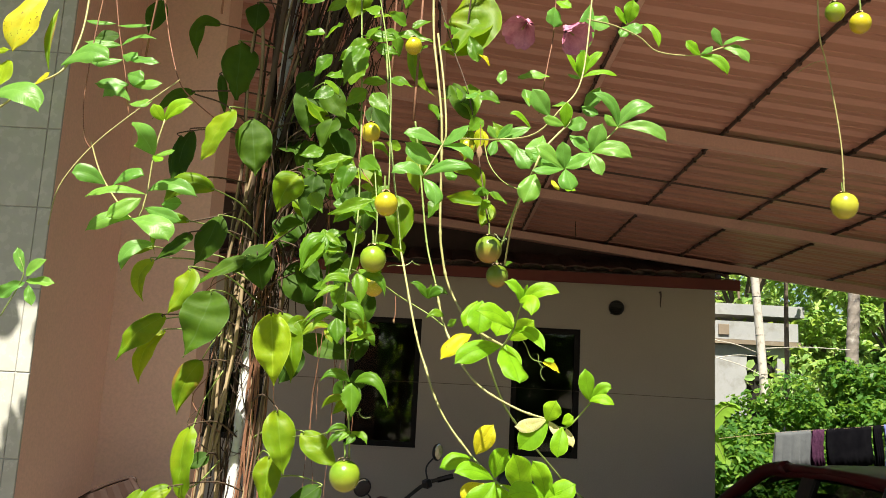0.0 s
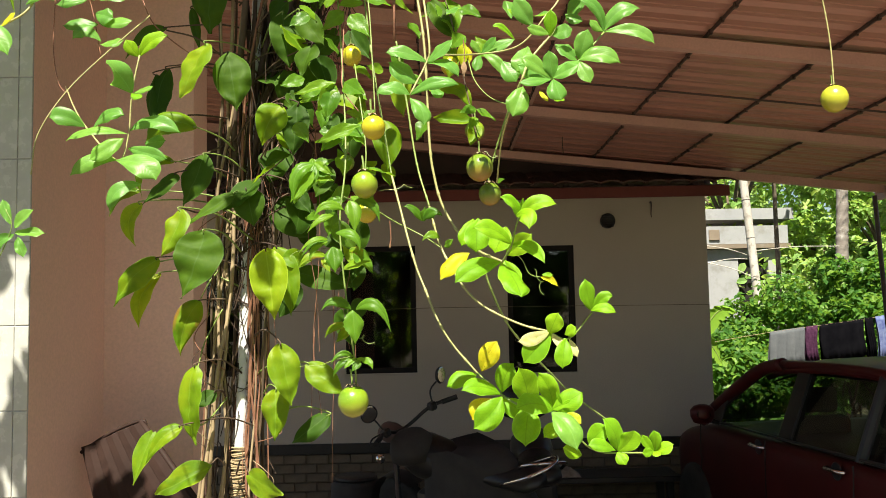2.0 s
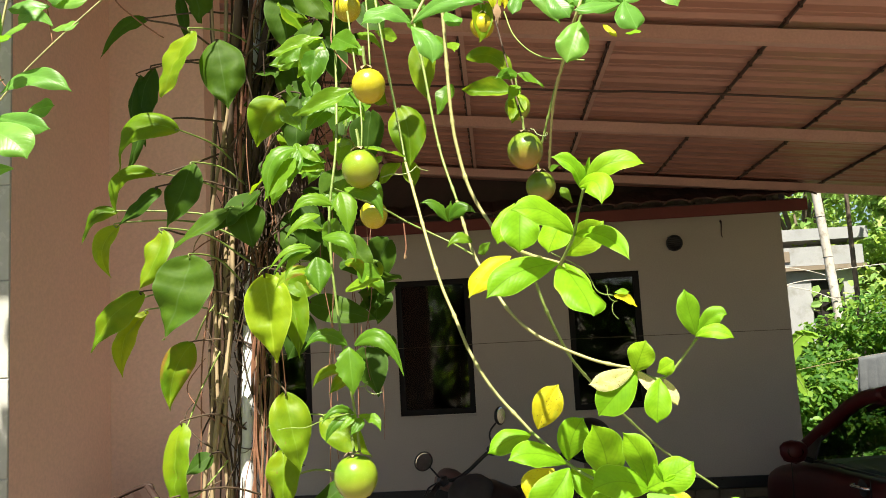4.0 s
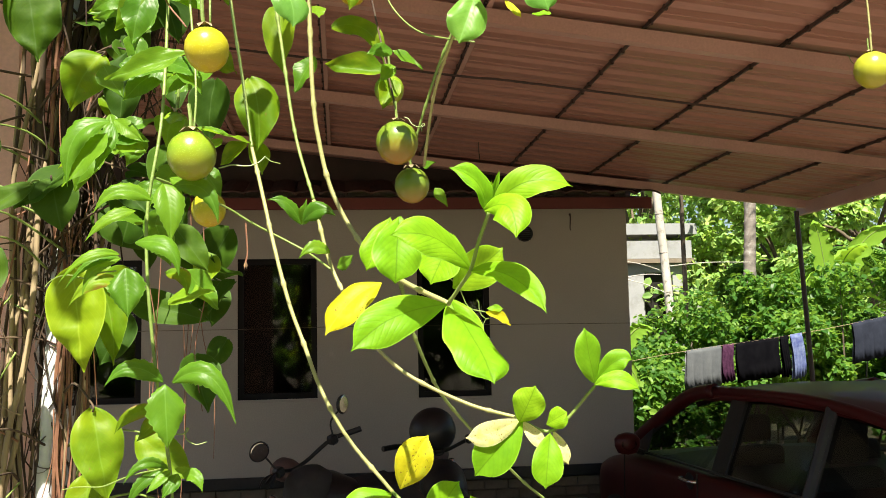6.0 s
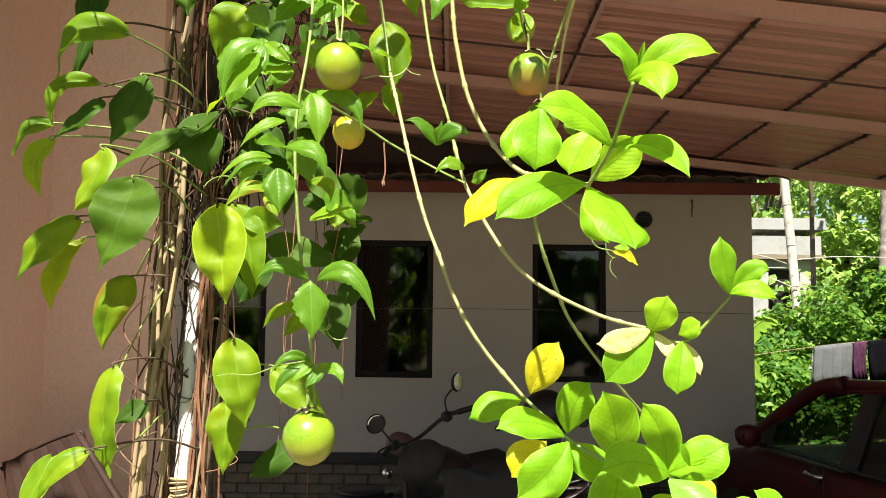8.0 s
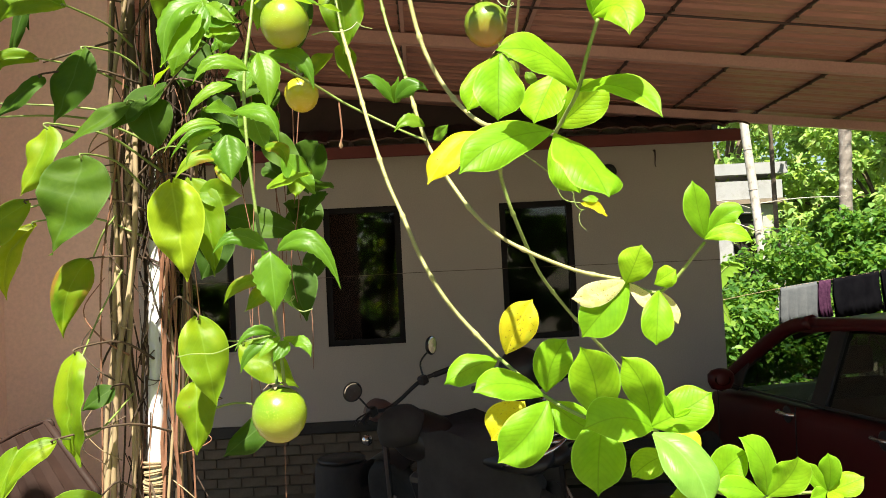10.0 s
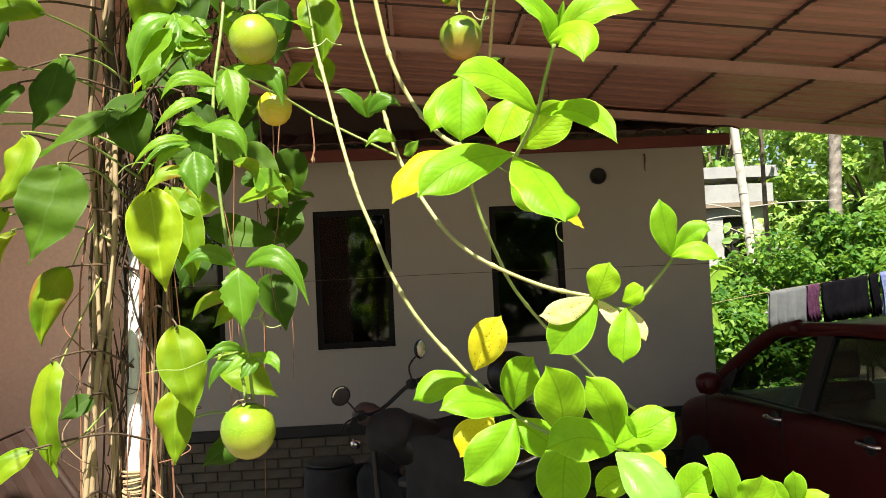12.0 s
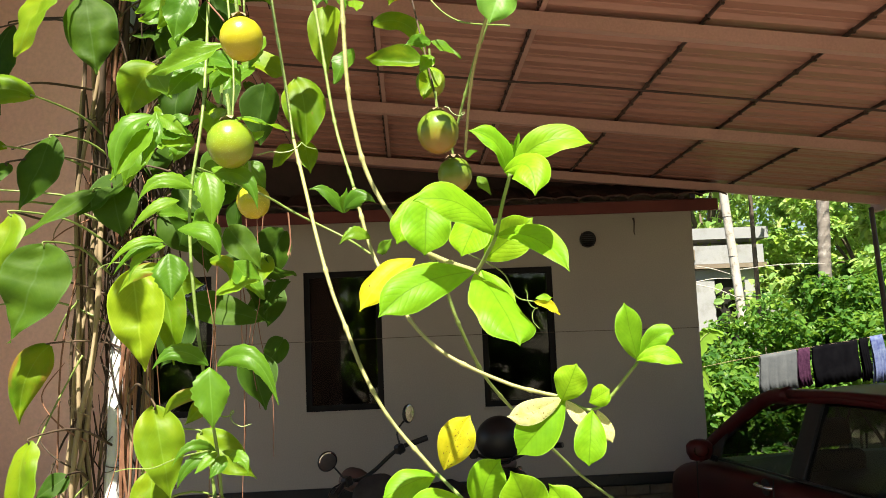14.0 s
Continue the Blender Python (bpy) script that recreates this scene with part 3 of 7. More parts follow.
def leaf_mesh(name, species, seed, material):
    """One blade, base at the origin, tip at (0, 1, 0), half a unit wide each side, with sag, fold, ripples and teeth."""
    rnd = random.Random(seed)
    rows, cols = (28 if species == "P" else 20, 4)
    teeth = species == "P"
    sag = {"A": rnd.uniform(0.02, 0.14), "H": rnd.uniform(0.0, 0.22), "P": rnd.uniform(0.06, 0.18)}[species]
    fold = {"A": rnd.uniform(0.10, 0.40), "H": rnd.uniform(0.06, 0.30), "P": rnd.uniform(0.08, 0.2)}[species]
    ripple, ph, twist = rnd.uniform(0.02, 0.06), rnd.uniform(0, 6), rnd.uniform(-0.45, 0.45) * (1.7 if species == "H" else 1)
    bend = rnd.uniform(-0.05, 0.05)
    bm = bmesh.new()
    uv = bm.loops.layers.uv.new("UVMap")
    rim = bm.loops.layers.uv.new("Rim")
    grid, coords = [], {}
    for i in range(rows + 1):
        v = (1 - math.cos(math.pi * i / rows)) / 2
        half = sum(float(np.interp(min(1.0, max(0.0, v + dv)), *OUTLINE[species])) for dv in (-0.03, 0.0, 0.03)) / 3
        half = max(half, 0.012)
        row = []
        for j in range(-cols, cols + 1):
            s = j / cols
            h = half
            if teeth and abs(j) == cols and i % 2 and v > 0.1:
                h *= 0.955
            x = s * h
            y = v - (0.035 * s * s * (1 - v) ** 3 if species == "H" else 0)
            z = -sag * v * v + fold * abs(x) + ripple * math.sin(v * 11 + ph + (1.7 if s > 0 else 0)) * abs(s) ** 2 * (0.4 + v)
            z += 0.005 * math.sin(v * 40) * abs(s) * (1 - abs(s)) * 4 + 0.05 * noise.noise(Vector((x * 4, v * 4, seed)))
            c, q = math.cos(twist * v), math.sin(twist * v)
            vert = bm.verts.new((x * c - z * q + bend * math.sin(math.pi * v), y, x * q + z * c))
            coords[vert] = (x, v, max(abs(s), 0.0))
            row.append(vert)
        grid.append(row)
    for a, b in zip(grid, grid[1:]):
        for j in range(2 * cols):
            f = bm.faces.new((a[j], a[j + 1], b[j + 1], b[j]))
            for lp in f.loops:
                lp[uv].uv = coords[lp.vert][:2]
                lp[rim].uv = (coords[lp.vert][2], 0)
    return mesh_of(name, bm, material, smooth=True)


# dark copy of the climber leaf: its deep green includes painted shade
M_leaf_deep = leafy("shade_tinted_climber_leaf", (0.034, 0.090, 0.006), (0.052, 0.124, 0.008), (0.080, 0.165, 0.009), (0.075, 0.165, 0.009), 0.62, side_v=0.08)


def browned(name):
    """A green blade turning yellow-brown at its rim."""
    m = M_leaf_pothos.copy()
    m.name = name
    t = m.node_tree
    b = t.nodes["Principled BSDF"]
    src = b.inputs["Base Color"].links[0].from_socket
    uvn = t.nodes.new("ShaderNodeUVMap")
    sep = t.nodes.new("ShaderNodeSeparateXYZ")
    t.links.new(uvn.outputs[0], sep.inputs[0])
    ab = t.nodes.new("ShaderNodeMath")
    ab.operation = "ABSOLUTE"
    t.links.new(sep.outputs[0], ab.inputs[0])
    nz = t.nodes.new("ShaderNodeTexNoise")
    nz.inputs["Scale"].default_value = 6
    sm = t.nodes.new("ShaderNodeMath")
    sm.operation = "MULTIPLY_ADD"
    t.links.new(nz.outputs[0], sm.inputs[0])
    sm.inputs[1].default_value = 0.5
    t.links.new(ab.outputs[0], sm.inputs[2])
    r = t.nodes.new("ShaderNodeValToRGB")
    r.color_ramp.elements[0].position, r.color_ramp.elements[1].position = 0.53, 0.72
    t.links.new(sm.outputs[0], r.inputs[0])
    mx = t.nodes.new("ShaderNodeMix")
    mx.data_type = "RGBA"
    t.links.new(r.outputs[0], mx.inputs[0])
    t.links.new(src, mx.inputs[6])
    mx.inputs[7].default_value = (0.26, 0.14, 0.03, 1)
    t.links.new(mx.outputs[2], b.inputs["Base Color"])
    return m


# lighter copy of the climber leaf, sun brightness put into its colour
M_leaf_lime = leafy("sun_tinted_lime_leaf", (0.24, 0.37, 0.016), (0.31, 0.43, 0.016), (0.36, 0.45, 0.018), (0.58, 0.72, 0.014), 0.42, side_v=0.12)
M_leaf_browned = browned("browning_climber_leaf")
BLADE = {k: [leaf_mesh("leaf", sp, 10 * n + s, mt) for s in range(6)]
         for n, (k, sp, mt) in enumerate((("A", "A", M_leaf_alla), ("G", "A", M_leaf_bluish), ("Y", "A", M_leaf_yellow), ("C", "A", M_leaf_cream), ("H", "H", M_leaf_pothos), ("D", "H", M_leaf_deep),
                                          ("B", "H", M_leaf_browned), ("L", "H", M_leaf_lime), ("P", "P", M_leaf_passion)))}
LEAF_LABEL = {"C": "withered cream leaf with brown specks", "Y": "yellowing leaf with brown specks", "B": "leaf browning along its rim", "D": "deep green leaf with shade in its colour"}
STEM = {"cream": M_stem_cream, "green": M_stem_green, "olive": M_stem_green, "brown": M_root_red, "dark": M_vine_grey}
rng = random.Random(7)
POLE = Vector((-0.371, 2.30, 0))


def pole_x(z):
    """The pipe leans a little to the house side as it rises."""
    return -0.376 + 0.042 * (z - 1.35)


def leaves(owner, kind, rows):
    """Blades set from base to tip, with their width and the roll about the midrib."""
    for base, tip, width, roll in rows:
        b, e = Vector(base), Vector(tip)
        along = (e - b)
        length = along.length
        yv = along.normalized()
        loose = 0.24 if kind in "HDB" else 0.16
        face = Vector((rng.uniform(-loose, loose), -0.88, (0.48 if kind in "AYG" else 0.32) + rng.uniform(-loose, loose)))
        zv = (face - yv * face.dot(yv)).normalized()
        turn = radians(roll * (1 if yv.x < 0 else -1) + rng.uniform(-9, 9) * (1.3 if kind in "HDB" else 1))
        zv = Matrix.Rotation(turn, 3, yv) @ zv
        xv = yv.cross(zv)
        m = Matrix((xv * width * (1.10 if kind in "AYPG" else 1.0), yv * length, zv * length * 0.9)).transposed().to_4x4()
        m.translation = b
        ob = new("leaf", rng.choice(BLADE[kind]))
        ob.parent = owner
        ob.matrix_basis = m
        if kind in LEAF_LABEL:
            tagged(ob, LEAF_LABEL[kind])
        if kind in "HDB":
            foot = Vector((POLE.x + rng.uniform(-0.05, 0.07), POLE.y + rng.uniform(-0.04, 0.02), b.z - rng.uniform(0.01, 0.13)))
            if (foot - b).length < 0.28 and rng.random() < 0.75:
                mid = (b + foot) / 2 + Vector((0, -0.01, rng.uniform(0.01, 0.05)))
                part("petiole", tube([foot, mid, b + yv * 0.004], 0.0026, 6, steps=4, end_radius=0.0018), rng.choice((M_stem_green, M_vine_grey, M_vine_grey)), owner, smooth=True)


def outline_at(species, v):
    return max(sum(float(np.interp(min(1.0, max(0.0, v + dv)), *OUTLINE[species])) for dv in (-0.012, 0.0, 0.012)) / 3, 0.005)


def blade(owner, kind, base, mid, tip, width, roll=0, fold=None):
    """One leaf of its own shape along a bent midrib from base by mid to tip: folded, recurved at the rim, rippled."""
    species = "H" if kind in "HDBL" else "P" if kind == "P" else "A"
    b, m, e = Vector(base), Vector(mid), Vector(tip)
    size = (e - b).length
    ctrl = m * 2 - (b + e) / 2
    fold = (rng.uniform(0.08, 0.3) if kind == "G" else rng.uniform(0.15, 0.42)) if fold is None else fold
    face = Vector((rng.uniform(-0.3, 0.3), -0.88, 0.42 + rng.uniform(-0.25, 0.2)))
    turn, twist = radians(roll * rng.choice((-1, 1)) + rng.uniform(-12, 12)), rng.uniform(-0.35, 0.35) * (1.7 if species == "H" else 1)
    recurve, ripple, ph = rng.uniform(0.05, 0.35), rng.uniform(0.03, 0.09) * (1.8 if species == "H" else 1), rng.uniform(0, 6)
    rows, cols = 26, 5
    bm = bmesh.new()
    uv, rim = bm.loops.layers.uv.new("UVMap"), bm.loops.layers.uv.new("Rim")
    grid, coords = [], {}
    for i in range(rows + 1):
        v = (1 - math.cos(math.pi * i / rows)) / 2
        p = b * (1 - v) ** 2 + ctrl * (2 * v * (1 - v)) + e * v * v
        d = ((ctrl - b) * (1 - v) + (e - ctrl) * v).normalized()
        n = Matrix.Rotation(turn + twist * (v - 0.4), 3, d) @ (face - d * face.dot(d)).normalized()
        side = d.cross(n)
        half = outline_at(species, v)
        row = []
        for j in range(-cols, cols + 1):
            s = j / cols
            if species == "P" and abs(j) == cols and i % 2 and 0.08 < v < 0.94:
                half *= 0.93
            x = s * half * width * (1.04 if kind == "G" else 1.17 if species == "A" else 1.08)
            lift = abs(x) * (math.sin(fold) * (1 - 0.35 * abs(s)) - recurve * abs(s) ** 3)
            lift += width * (ripple * math.sin(v * (9 if species == "H" else 13) + ph + (2.1 if s > 0 else 0)) * s * s * (0.3 + v) * (1 - v ** 4) + (0.10 if species == "H" else 0.05) * noise.noise(p * 40 + Vector((s, ph, 0))))
            q = p + side * (x * math.cos(fold)) + n * lift - d * (0.03 * width * s * s * (1 - v) ** 3 if species == "H" else 0)
            vert = bm.verts.new((q - b) / size)
            coords[vert] = (s * half, v, abs(s))
            row.append(vert)
        grid.append(row)
    for r0, r1 in zip(grid, grid[1:]):
        for j in range(2 * cols):
            f = bm.faces.new((r0[j], r0[j + 1], r1[j + 1], r1[j]))
            for lp in f.loops:
                lp[uv].uv = coords[lp.vert][:2]
                lp[rim].uv = (coords[lp.vert][2], 0)
    ob = part("leaf", bm, BLADE[kind][0].materials[0], owner, LEAF_LABEL.get(kind, ""), smooth=True)
    ob.location, ob.scale = b, (size, size, size)
    if species == "H" and owner is climber:
        foot = Vector((pole_x(b.z) + rng.uniform(-0.05, 0.06), POLE.y + rng.uniform(-0.04, 0.02), b.z - rng.uniform(-0.02, 0.07)))
        if (foot - b).length < 0.34:
            out = ((ctrl - b).normalized() * -0.4 + Vector((0, -0.1, 0.5))) * (foot - b).length * 0.35
            part("petiole", tube([foot, (b + foot) / 2 + out * 0.42, b + out * 0.10, b + (ctrl - b).normalized() * 0.006], 0.0027, 6, steps=4, end_radius=0.0017), rng.choice((M_stem_green, M_vine_grey, M_vine_shaded)), owner, smooth=True)


def blades(owner, rows):
    for row in rows:
        blade(owner, *row)


def stem(owner, tone, radius, points):
    knotted = tone in ("cream", "olive", "green") and radius > 0.0029
    radius *= 0.69
    bm = tube(points, radius, 8, steps=26 if knotted else 6, end_radius=radius * 0.86, rough=0.10, knots=0.5 if knotted else 0.0, gap=0.075)
    return part("stem", bm, STEM[tone], owner, smooth=True)


def fruit(owner, centre, radius, material, label="", stalk=True):
    c = Vector(centre)
    prof = [(0.02, -1.03), (0.28, -0.985), (0.56, -0.85), (0.80, -0.60), (0.96, -0.25), (1.0, 0.08), (0.93, 0.42), (0.76, 0.70), (0.50, 0.90), (0.22, 0.985), (0.02, 1.0)]
    ob = part("fruit", lathe([(r * radius, h * radius) for r, h in prof], 22), material, owner, label, smooth=True)
    ob.location = c
    ob.rotation_euler = (rng.uniform(-0.12, 0.12), rng.uniform(-0.12, 0.12), rng.uniform(0, 6))
    if stalk:
        part("stalk", tube([(0, 0, radius * 0.97), (0.001, 0, radius + 0.012), (0.0, 0.001, radius + 0.03)], 0.0019, 6, steps=3), M_stem_green, ob)
        bm = bmesh.new()
        for k in range(5):
            a = k * 2 * math.pi / 5
            d = Vector((math.cos(a), math.sin(a), 0))
            s = d.cross(Vector((0, 0, 1)))
            p = [Vector((0, 0, radius * 1.01)) + d * q * radius + Vector((0, 0, h)) for q, h in ((0.05, 0.002), (0.28, 0.004), (0.5, -0.001))]
            w = (0.002, 0.004, 0.0005)
            vs = [(bm.verts.new(pp + s * ww), bm.verts.new(pp - s * ww)) for pp, ww in zip(p, w)]
            for (a0, a1), (b0, b1) in zip(vs, vs[1:]):
                bm.faces.new((a0, a1, b1, b0))
        part("calyx", bm, M_vine_brown, ob)
    return ob


def tendril(owner, start, turns, size, reach):
    p, r = Vector(start), Vector(reach)
    pts = [p + r * (k / 12) + Vector((math.cos(k * turns), 0.3 * math.sin(k * turns), math.sin(k * turns))) * size * (k / 12) for k in range(13)]
    part("tendril", tube(pts, 0.0008, 5, steps=4, end_radius=0.0005), M_stem_green, owner)


# ---- the climbing plants ----
pole = thing("vine_pole", "white painted pipe post bound with coir rope", "post")
part("pipe", tube([(pole_x(z), 2.30, z) for z in (0.0, 1.2, 2.4, 3.42)], 0.0160, 16, steps=4), M_pole, pole, smooth=True)
bm = bmesh.new()
for k in range(24):
    z = 1.335 + k * 0.0062
    ring = [(pole_x(z) + (0.021 + 0.002 * math.sin(3 * a + k)) * math.cos(a), 2.30 + 0.021 * math.sin(a), z + 0.003 * math.sin(a + 0.7 * k) + 0.002 * math.sin(2.3 * k)) for a in np.linspace(0, 2 * math.pi, 14)]
    tube(ring, 0.0032 + 0.0006 * math.sin(k * 1.9), 5, bm, steps=1)
part("rope_binding", bm, M_rope, pole, "wound coir rope")
bm = bmesh.new()
rw = random.Random(3)
for k in range(46):
    z, a0 = rw.uniform(1.3, 2.7), rw.uniform(0, 6.3)
    sweep, rise = rw.uniform(1.5, 5.0), rw.uniform(-0.05, 0.05)
    pts = [(pole_x(z) + 0.0185 * math.cos(a0 + sweep * q), 2.30 + 0.0185 * math.sin(a0 + sweep * q), z + rise * q + rw.uniform(-0.004, 0.004)) for q in (0, .25, .5, .75, 1)]
    tube(pts, rw.uniform(0.0008, 0.0016), 4, bm, steps=3)
tagged(part("wire_tie", bm, M_purlin, pole, "thin dark rootlets and wire round the pipe"), kind="stuff")

climber = thing("climbing_vine", "broad-leaved climber with brown woody stems on a pole", "climbing plant")
rv = random.Random(11)
for k in range(22):
    # most stems stand beside the pipe on its open side, a few behind it
    off, back = (rv.uniform(-0.08, -0.028), rv.uniform(-0.035, 0.03)) if k < 11 else (rv.uniform(0.026, 0.06), rv.uniform(-0.03, 0.03)) if k < 15 else (rv.uniform(-0.05, 0.05), rv.uniform(0.03, 0.06))
    rise, phase = rv.uniform(-0.02, 0.22), rv.uniform(0, 6)
    pts = []
    for i in range(23):
        i *= 0.5
        z = i * 0.31
        pts.append((pole_x(z) + off * (1 + 0.35 * math.sin(i * 0.9 + phase)) + 0.013 * math.sin(i * 1.7 + phase) + 0.006 * math.sin(i * 4.1 + 2 * phase) + rise * max(0, z - 2.1), POLE.y + back + 0.014 * math.sin(i * 1.3 + phase), z))
    part("woody_stem", tube(pts, rv.uniform(0.0038, 0.0058) if k < 5 else rv.choice((0.0018, 0.0025, 0.0035)) if k < 11 else rv.choice((0.003, 0.0045)), 7, steps=5, rough=0.25), M_vine_brown if k < 5 else rv.choice((M_vine_brown, M_vine_grey, M_root_red)), climber, smooth=True)
# old stems that wrap the pipe higher up; roof shade is put into most colours
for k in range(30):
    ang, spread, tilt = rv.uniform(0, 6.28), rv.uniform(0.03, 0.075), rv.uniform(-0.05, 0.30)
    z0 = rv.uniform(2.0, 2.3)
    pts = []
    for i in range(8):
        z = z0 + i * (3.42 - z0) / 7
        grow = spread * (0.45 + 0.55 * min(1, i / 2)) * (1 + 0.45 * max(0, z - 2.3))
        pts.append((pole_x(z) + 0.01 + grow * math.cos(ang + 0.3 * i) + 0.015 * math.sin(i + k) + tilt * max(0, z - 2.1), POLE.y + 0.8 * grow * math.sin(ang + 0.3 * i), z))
    part("woody_stem", tube(pts, rv.choice((0.003, 0.004, 0.006, 0.009)), 6, steps=4, rough=0.3), rv.choice((M_root_red, M_vine_shaded, M_vine_grey, M_vine_shaded, M_vine_shaded)), climber, smooth=True)
# matted roots and twigs round the upper post, their shade also put into the colour
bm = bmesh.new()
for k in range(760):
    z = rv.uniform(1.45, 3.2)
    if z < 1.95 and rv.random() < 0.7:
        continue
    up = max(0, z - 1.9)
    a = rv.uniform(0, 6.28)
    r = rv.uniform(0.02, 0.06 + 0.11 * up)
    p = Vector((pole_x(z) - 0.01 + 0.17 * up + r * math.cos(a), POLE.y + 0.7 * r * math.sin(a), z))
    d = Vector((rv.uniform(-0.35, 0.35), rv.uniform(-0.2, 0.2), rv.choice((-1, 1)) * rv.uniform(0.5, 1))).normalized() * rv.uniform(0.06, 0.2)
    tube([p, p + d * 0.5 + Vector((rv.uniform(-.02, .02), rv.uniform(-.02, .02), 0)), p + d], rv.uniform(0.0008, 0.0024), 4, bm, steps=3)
tagged(part("root_mat", bm, M_vine_shaded, climber, "matted dry roots and twigs"), kind="stuff")
for k in range(16):
    z, sgn = rv.uniform(1.45, 2.35), rv.choice((-1, -1, 1))
    x = pole_x(z) + sgn * rv.uniform(0.02, 0.06)
    w, h = sgn * rv.uniform(0.03, 0.09), rv.uniform(-0.16, 0.16)
    pts = [(x, POLE.y - 0.03, z), (x + w * 0.6, POLE.y - 0.05, z + h * 0.25), (x + w, POLE.y - 0.05, z + h * 0.6), (x + w * 0.5, POLE.y - 0.04, z + h)]
    part("twig", tube(pts, rv.uniform(0.0012, 0.0022), 5, steps=5, end_radius=0.0008, rough=0.2), rv.choice((M_vine_brown, M_vine_grey, M_root_red)), climber, smooth=True)
for k in range(13):
    x, y, z = POLE.x + rv.uniform(0.04, 0.36), POLE.y + rv.uniform(-0.25, 0.1), rv.uniform(1.75, 2.5)
    drop = rv.uniform(0.25, 0.75)
    pts = [(x + rv.uniform(-0.012, 0.012), y, z - drop * q) for q in (0, 0.25, 0.5, 0.75, 1.0)]
    part("aerial_root", tube([(px + 0.006 * math.sin(9 * pz + k), py, pz) for px, py, pz in pts], 0.0012, 5, steps=4, end_radius=0.0007), M_root_red, climber, "thin hanging reddish root")
for k in range(7):
    x = POLE.x + rv.uniform(0.025, 0.085)
    pts = [(x + rv.uniform(-0.014, 0.014), POLE.y - 0.03 + rv.uniform(-0.012, 0.012), z) for z in (1.1, 1.24, 1.38, 1.52, 1.66, 1.8, 1.95, 2.1)]
    part("aerial_root", tube(pts, rv.uniform(0.0012, 0.0036), 5, steps=4), M_root_red, climber)

allamanda = thing("allamanda_vine", "trailing allamanda with whorls of bright glossy leaves", "vine")
passion_vine = thing("passion_fruit_vine", "passion fruit vine hung with round green and yellow fruit", "vine")

# allamanda, S1
branch = stem(allamanda, 'cream', 0.0036, [(0.126, 1.500, 2.672), (0.134, 1.480, 2.520), (0.146, 1.460, 2.432), (0.160, 1.440, 2.315), (0.166, 1.430, 2.138), (0.173, 1.425, 2.076), (0.185, 1.420, 2.027), (0.206, 1.410, 1.984), (0.230, 1.370, 1.948), (0.252, 1.300, 1.926), (0.273, 1.215, 1.908)])
branch = stem(allamanda, 'olive', 0.0032, [(0.240, 1.340, 1.938), (0.255, 1.450, 1.932), (0.265, 1.550, 1.917), (0.277, 1.570, 1.882), (0.296, 1.600, 1.840), (0.320, 1.650, 1.802), (0.367, 1.720, 1.750), (0.417, 1.780, 1.700), (0.473, 1.830, 1.647), (0.562, 1.870, 1.580)])

# allamanda, S2
branch = stem(allamanda, 'green', 0.0031, [(0.102, 1.620, 2.386), (0.121, 1.610, 2.260), (0.140, 1.590, 2.128), (0.163, 1.560, 2.039)])
branch = stem(allamanda, 'cream', 0.0033, [(0.163, 1.560, 2.039), (0.177, 1.545, 1.979), (0.188, 1.530, 1.947), (0.209, 1.500, 1.904), (0.232, 1.480, 1.868), (0.265, 1.470, 1.839), (0.323, 1.460, 1.810), (0.372, 1.443, 1.796)])
branch = stem(allamanda, 'green', 0.0026, [(0.373, 1.443, 1.794), (0.405, 1.430, 1.784), (0.443, 1.407, 1.829)])
blades(allamanda, [
    ("A", (0.370, 1.430, 1.793), (0.377, 1.421, 1.811), (0.385, 1.418, 1.830), 0.030),
    ("A", (0.395, 1.420, 1.791), (0.404, 1.412, 1.798), (0.414, 1.408, 1.804), 0.020),
    ("C", (0.370, 1.430, 1.796), (0.341, 1.420, 1.785), (0.313, 1.418, 1.781), 0.021),
    ("A", (0.374, 1.435, 1.793), (0.346, 1.424, 1.768), (0.322, 1.423, 1.743), 0.038),
    ("C", (0.375, 1.440, 1.793), (0.385, 1.431, 1.779), (0.397, 1.428, 1.766), 0.014),
    ("A", (0.394, 1.400, 1.785), (0.388, 1.390, 1.759), (0.385, 1.388, 1.734), 0.028),
    ("C", (0.405, 1.430, 1.783), (0.410, 1.421, 1.767), (0.416, 1.418, 1.751), 0.013),
    ("A", (0.440, 1.400, 1.832), (0.433, 1.390, 1.859), (0.428, 1.388, 1.887), 0.028),
    ("A", (0.441, 1.400, 1.833), (0.459, 1.391, 1.853), (0.475, 1.388, 1.854), 0.020),
    ("A", (0.437, 1.390, 1.831), (0.458, 1.381, 1.836), (0.478, 1.378, 1.826), 0.018),])

# allamanda, S3
branch = stem(allamanda, 'green', 0.0031, [(0.024, 1.720, 2.577), (0.053, 1.670, 2.336), (0.075, 1.630, 2.200), (0.089, 1.600, 2.109)])
branch = stem(allamanda, 'cream', 0.0033, [(0.089, 1.600, 2.109), (0.104, 1.570, 2.048), (0.121, 1.540, 1.977), (0.137, 1.520, 1.919), (0.153, 1.500, 1.876), (0.172, 1.485, 1.826), (0.199, 1.470, 1.778), (0.243, 1.455, 1.725)])
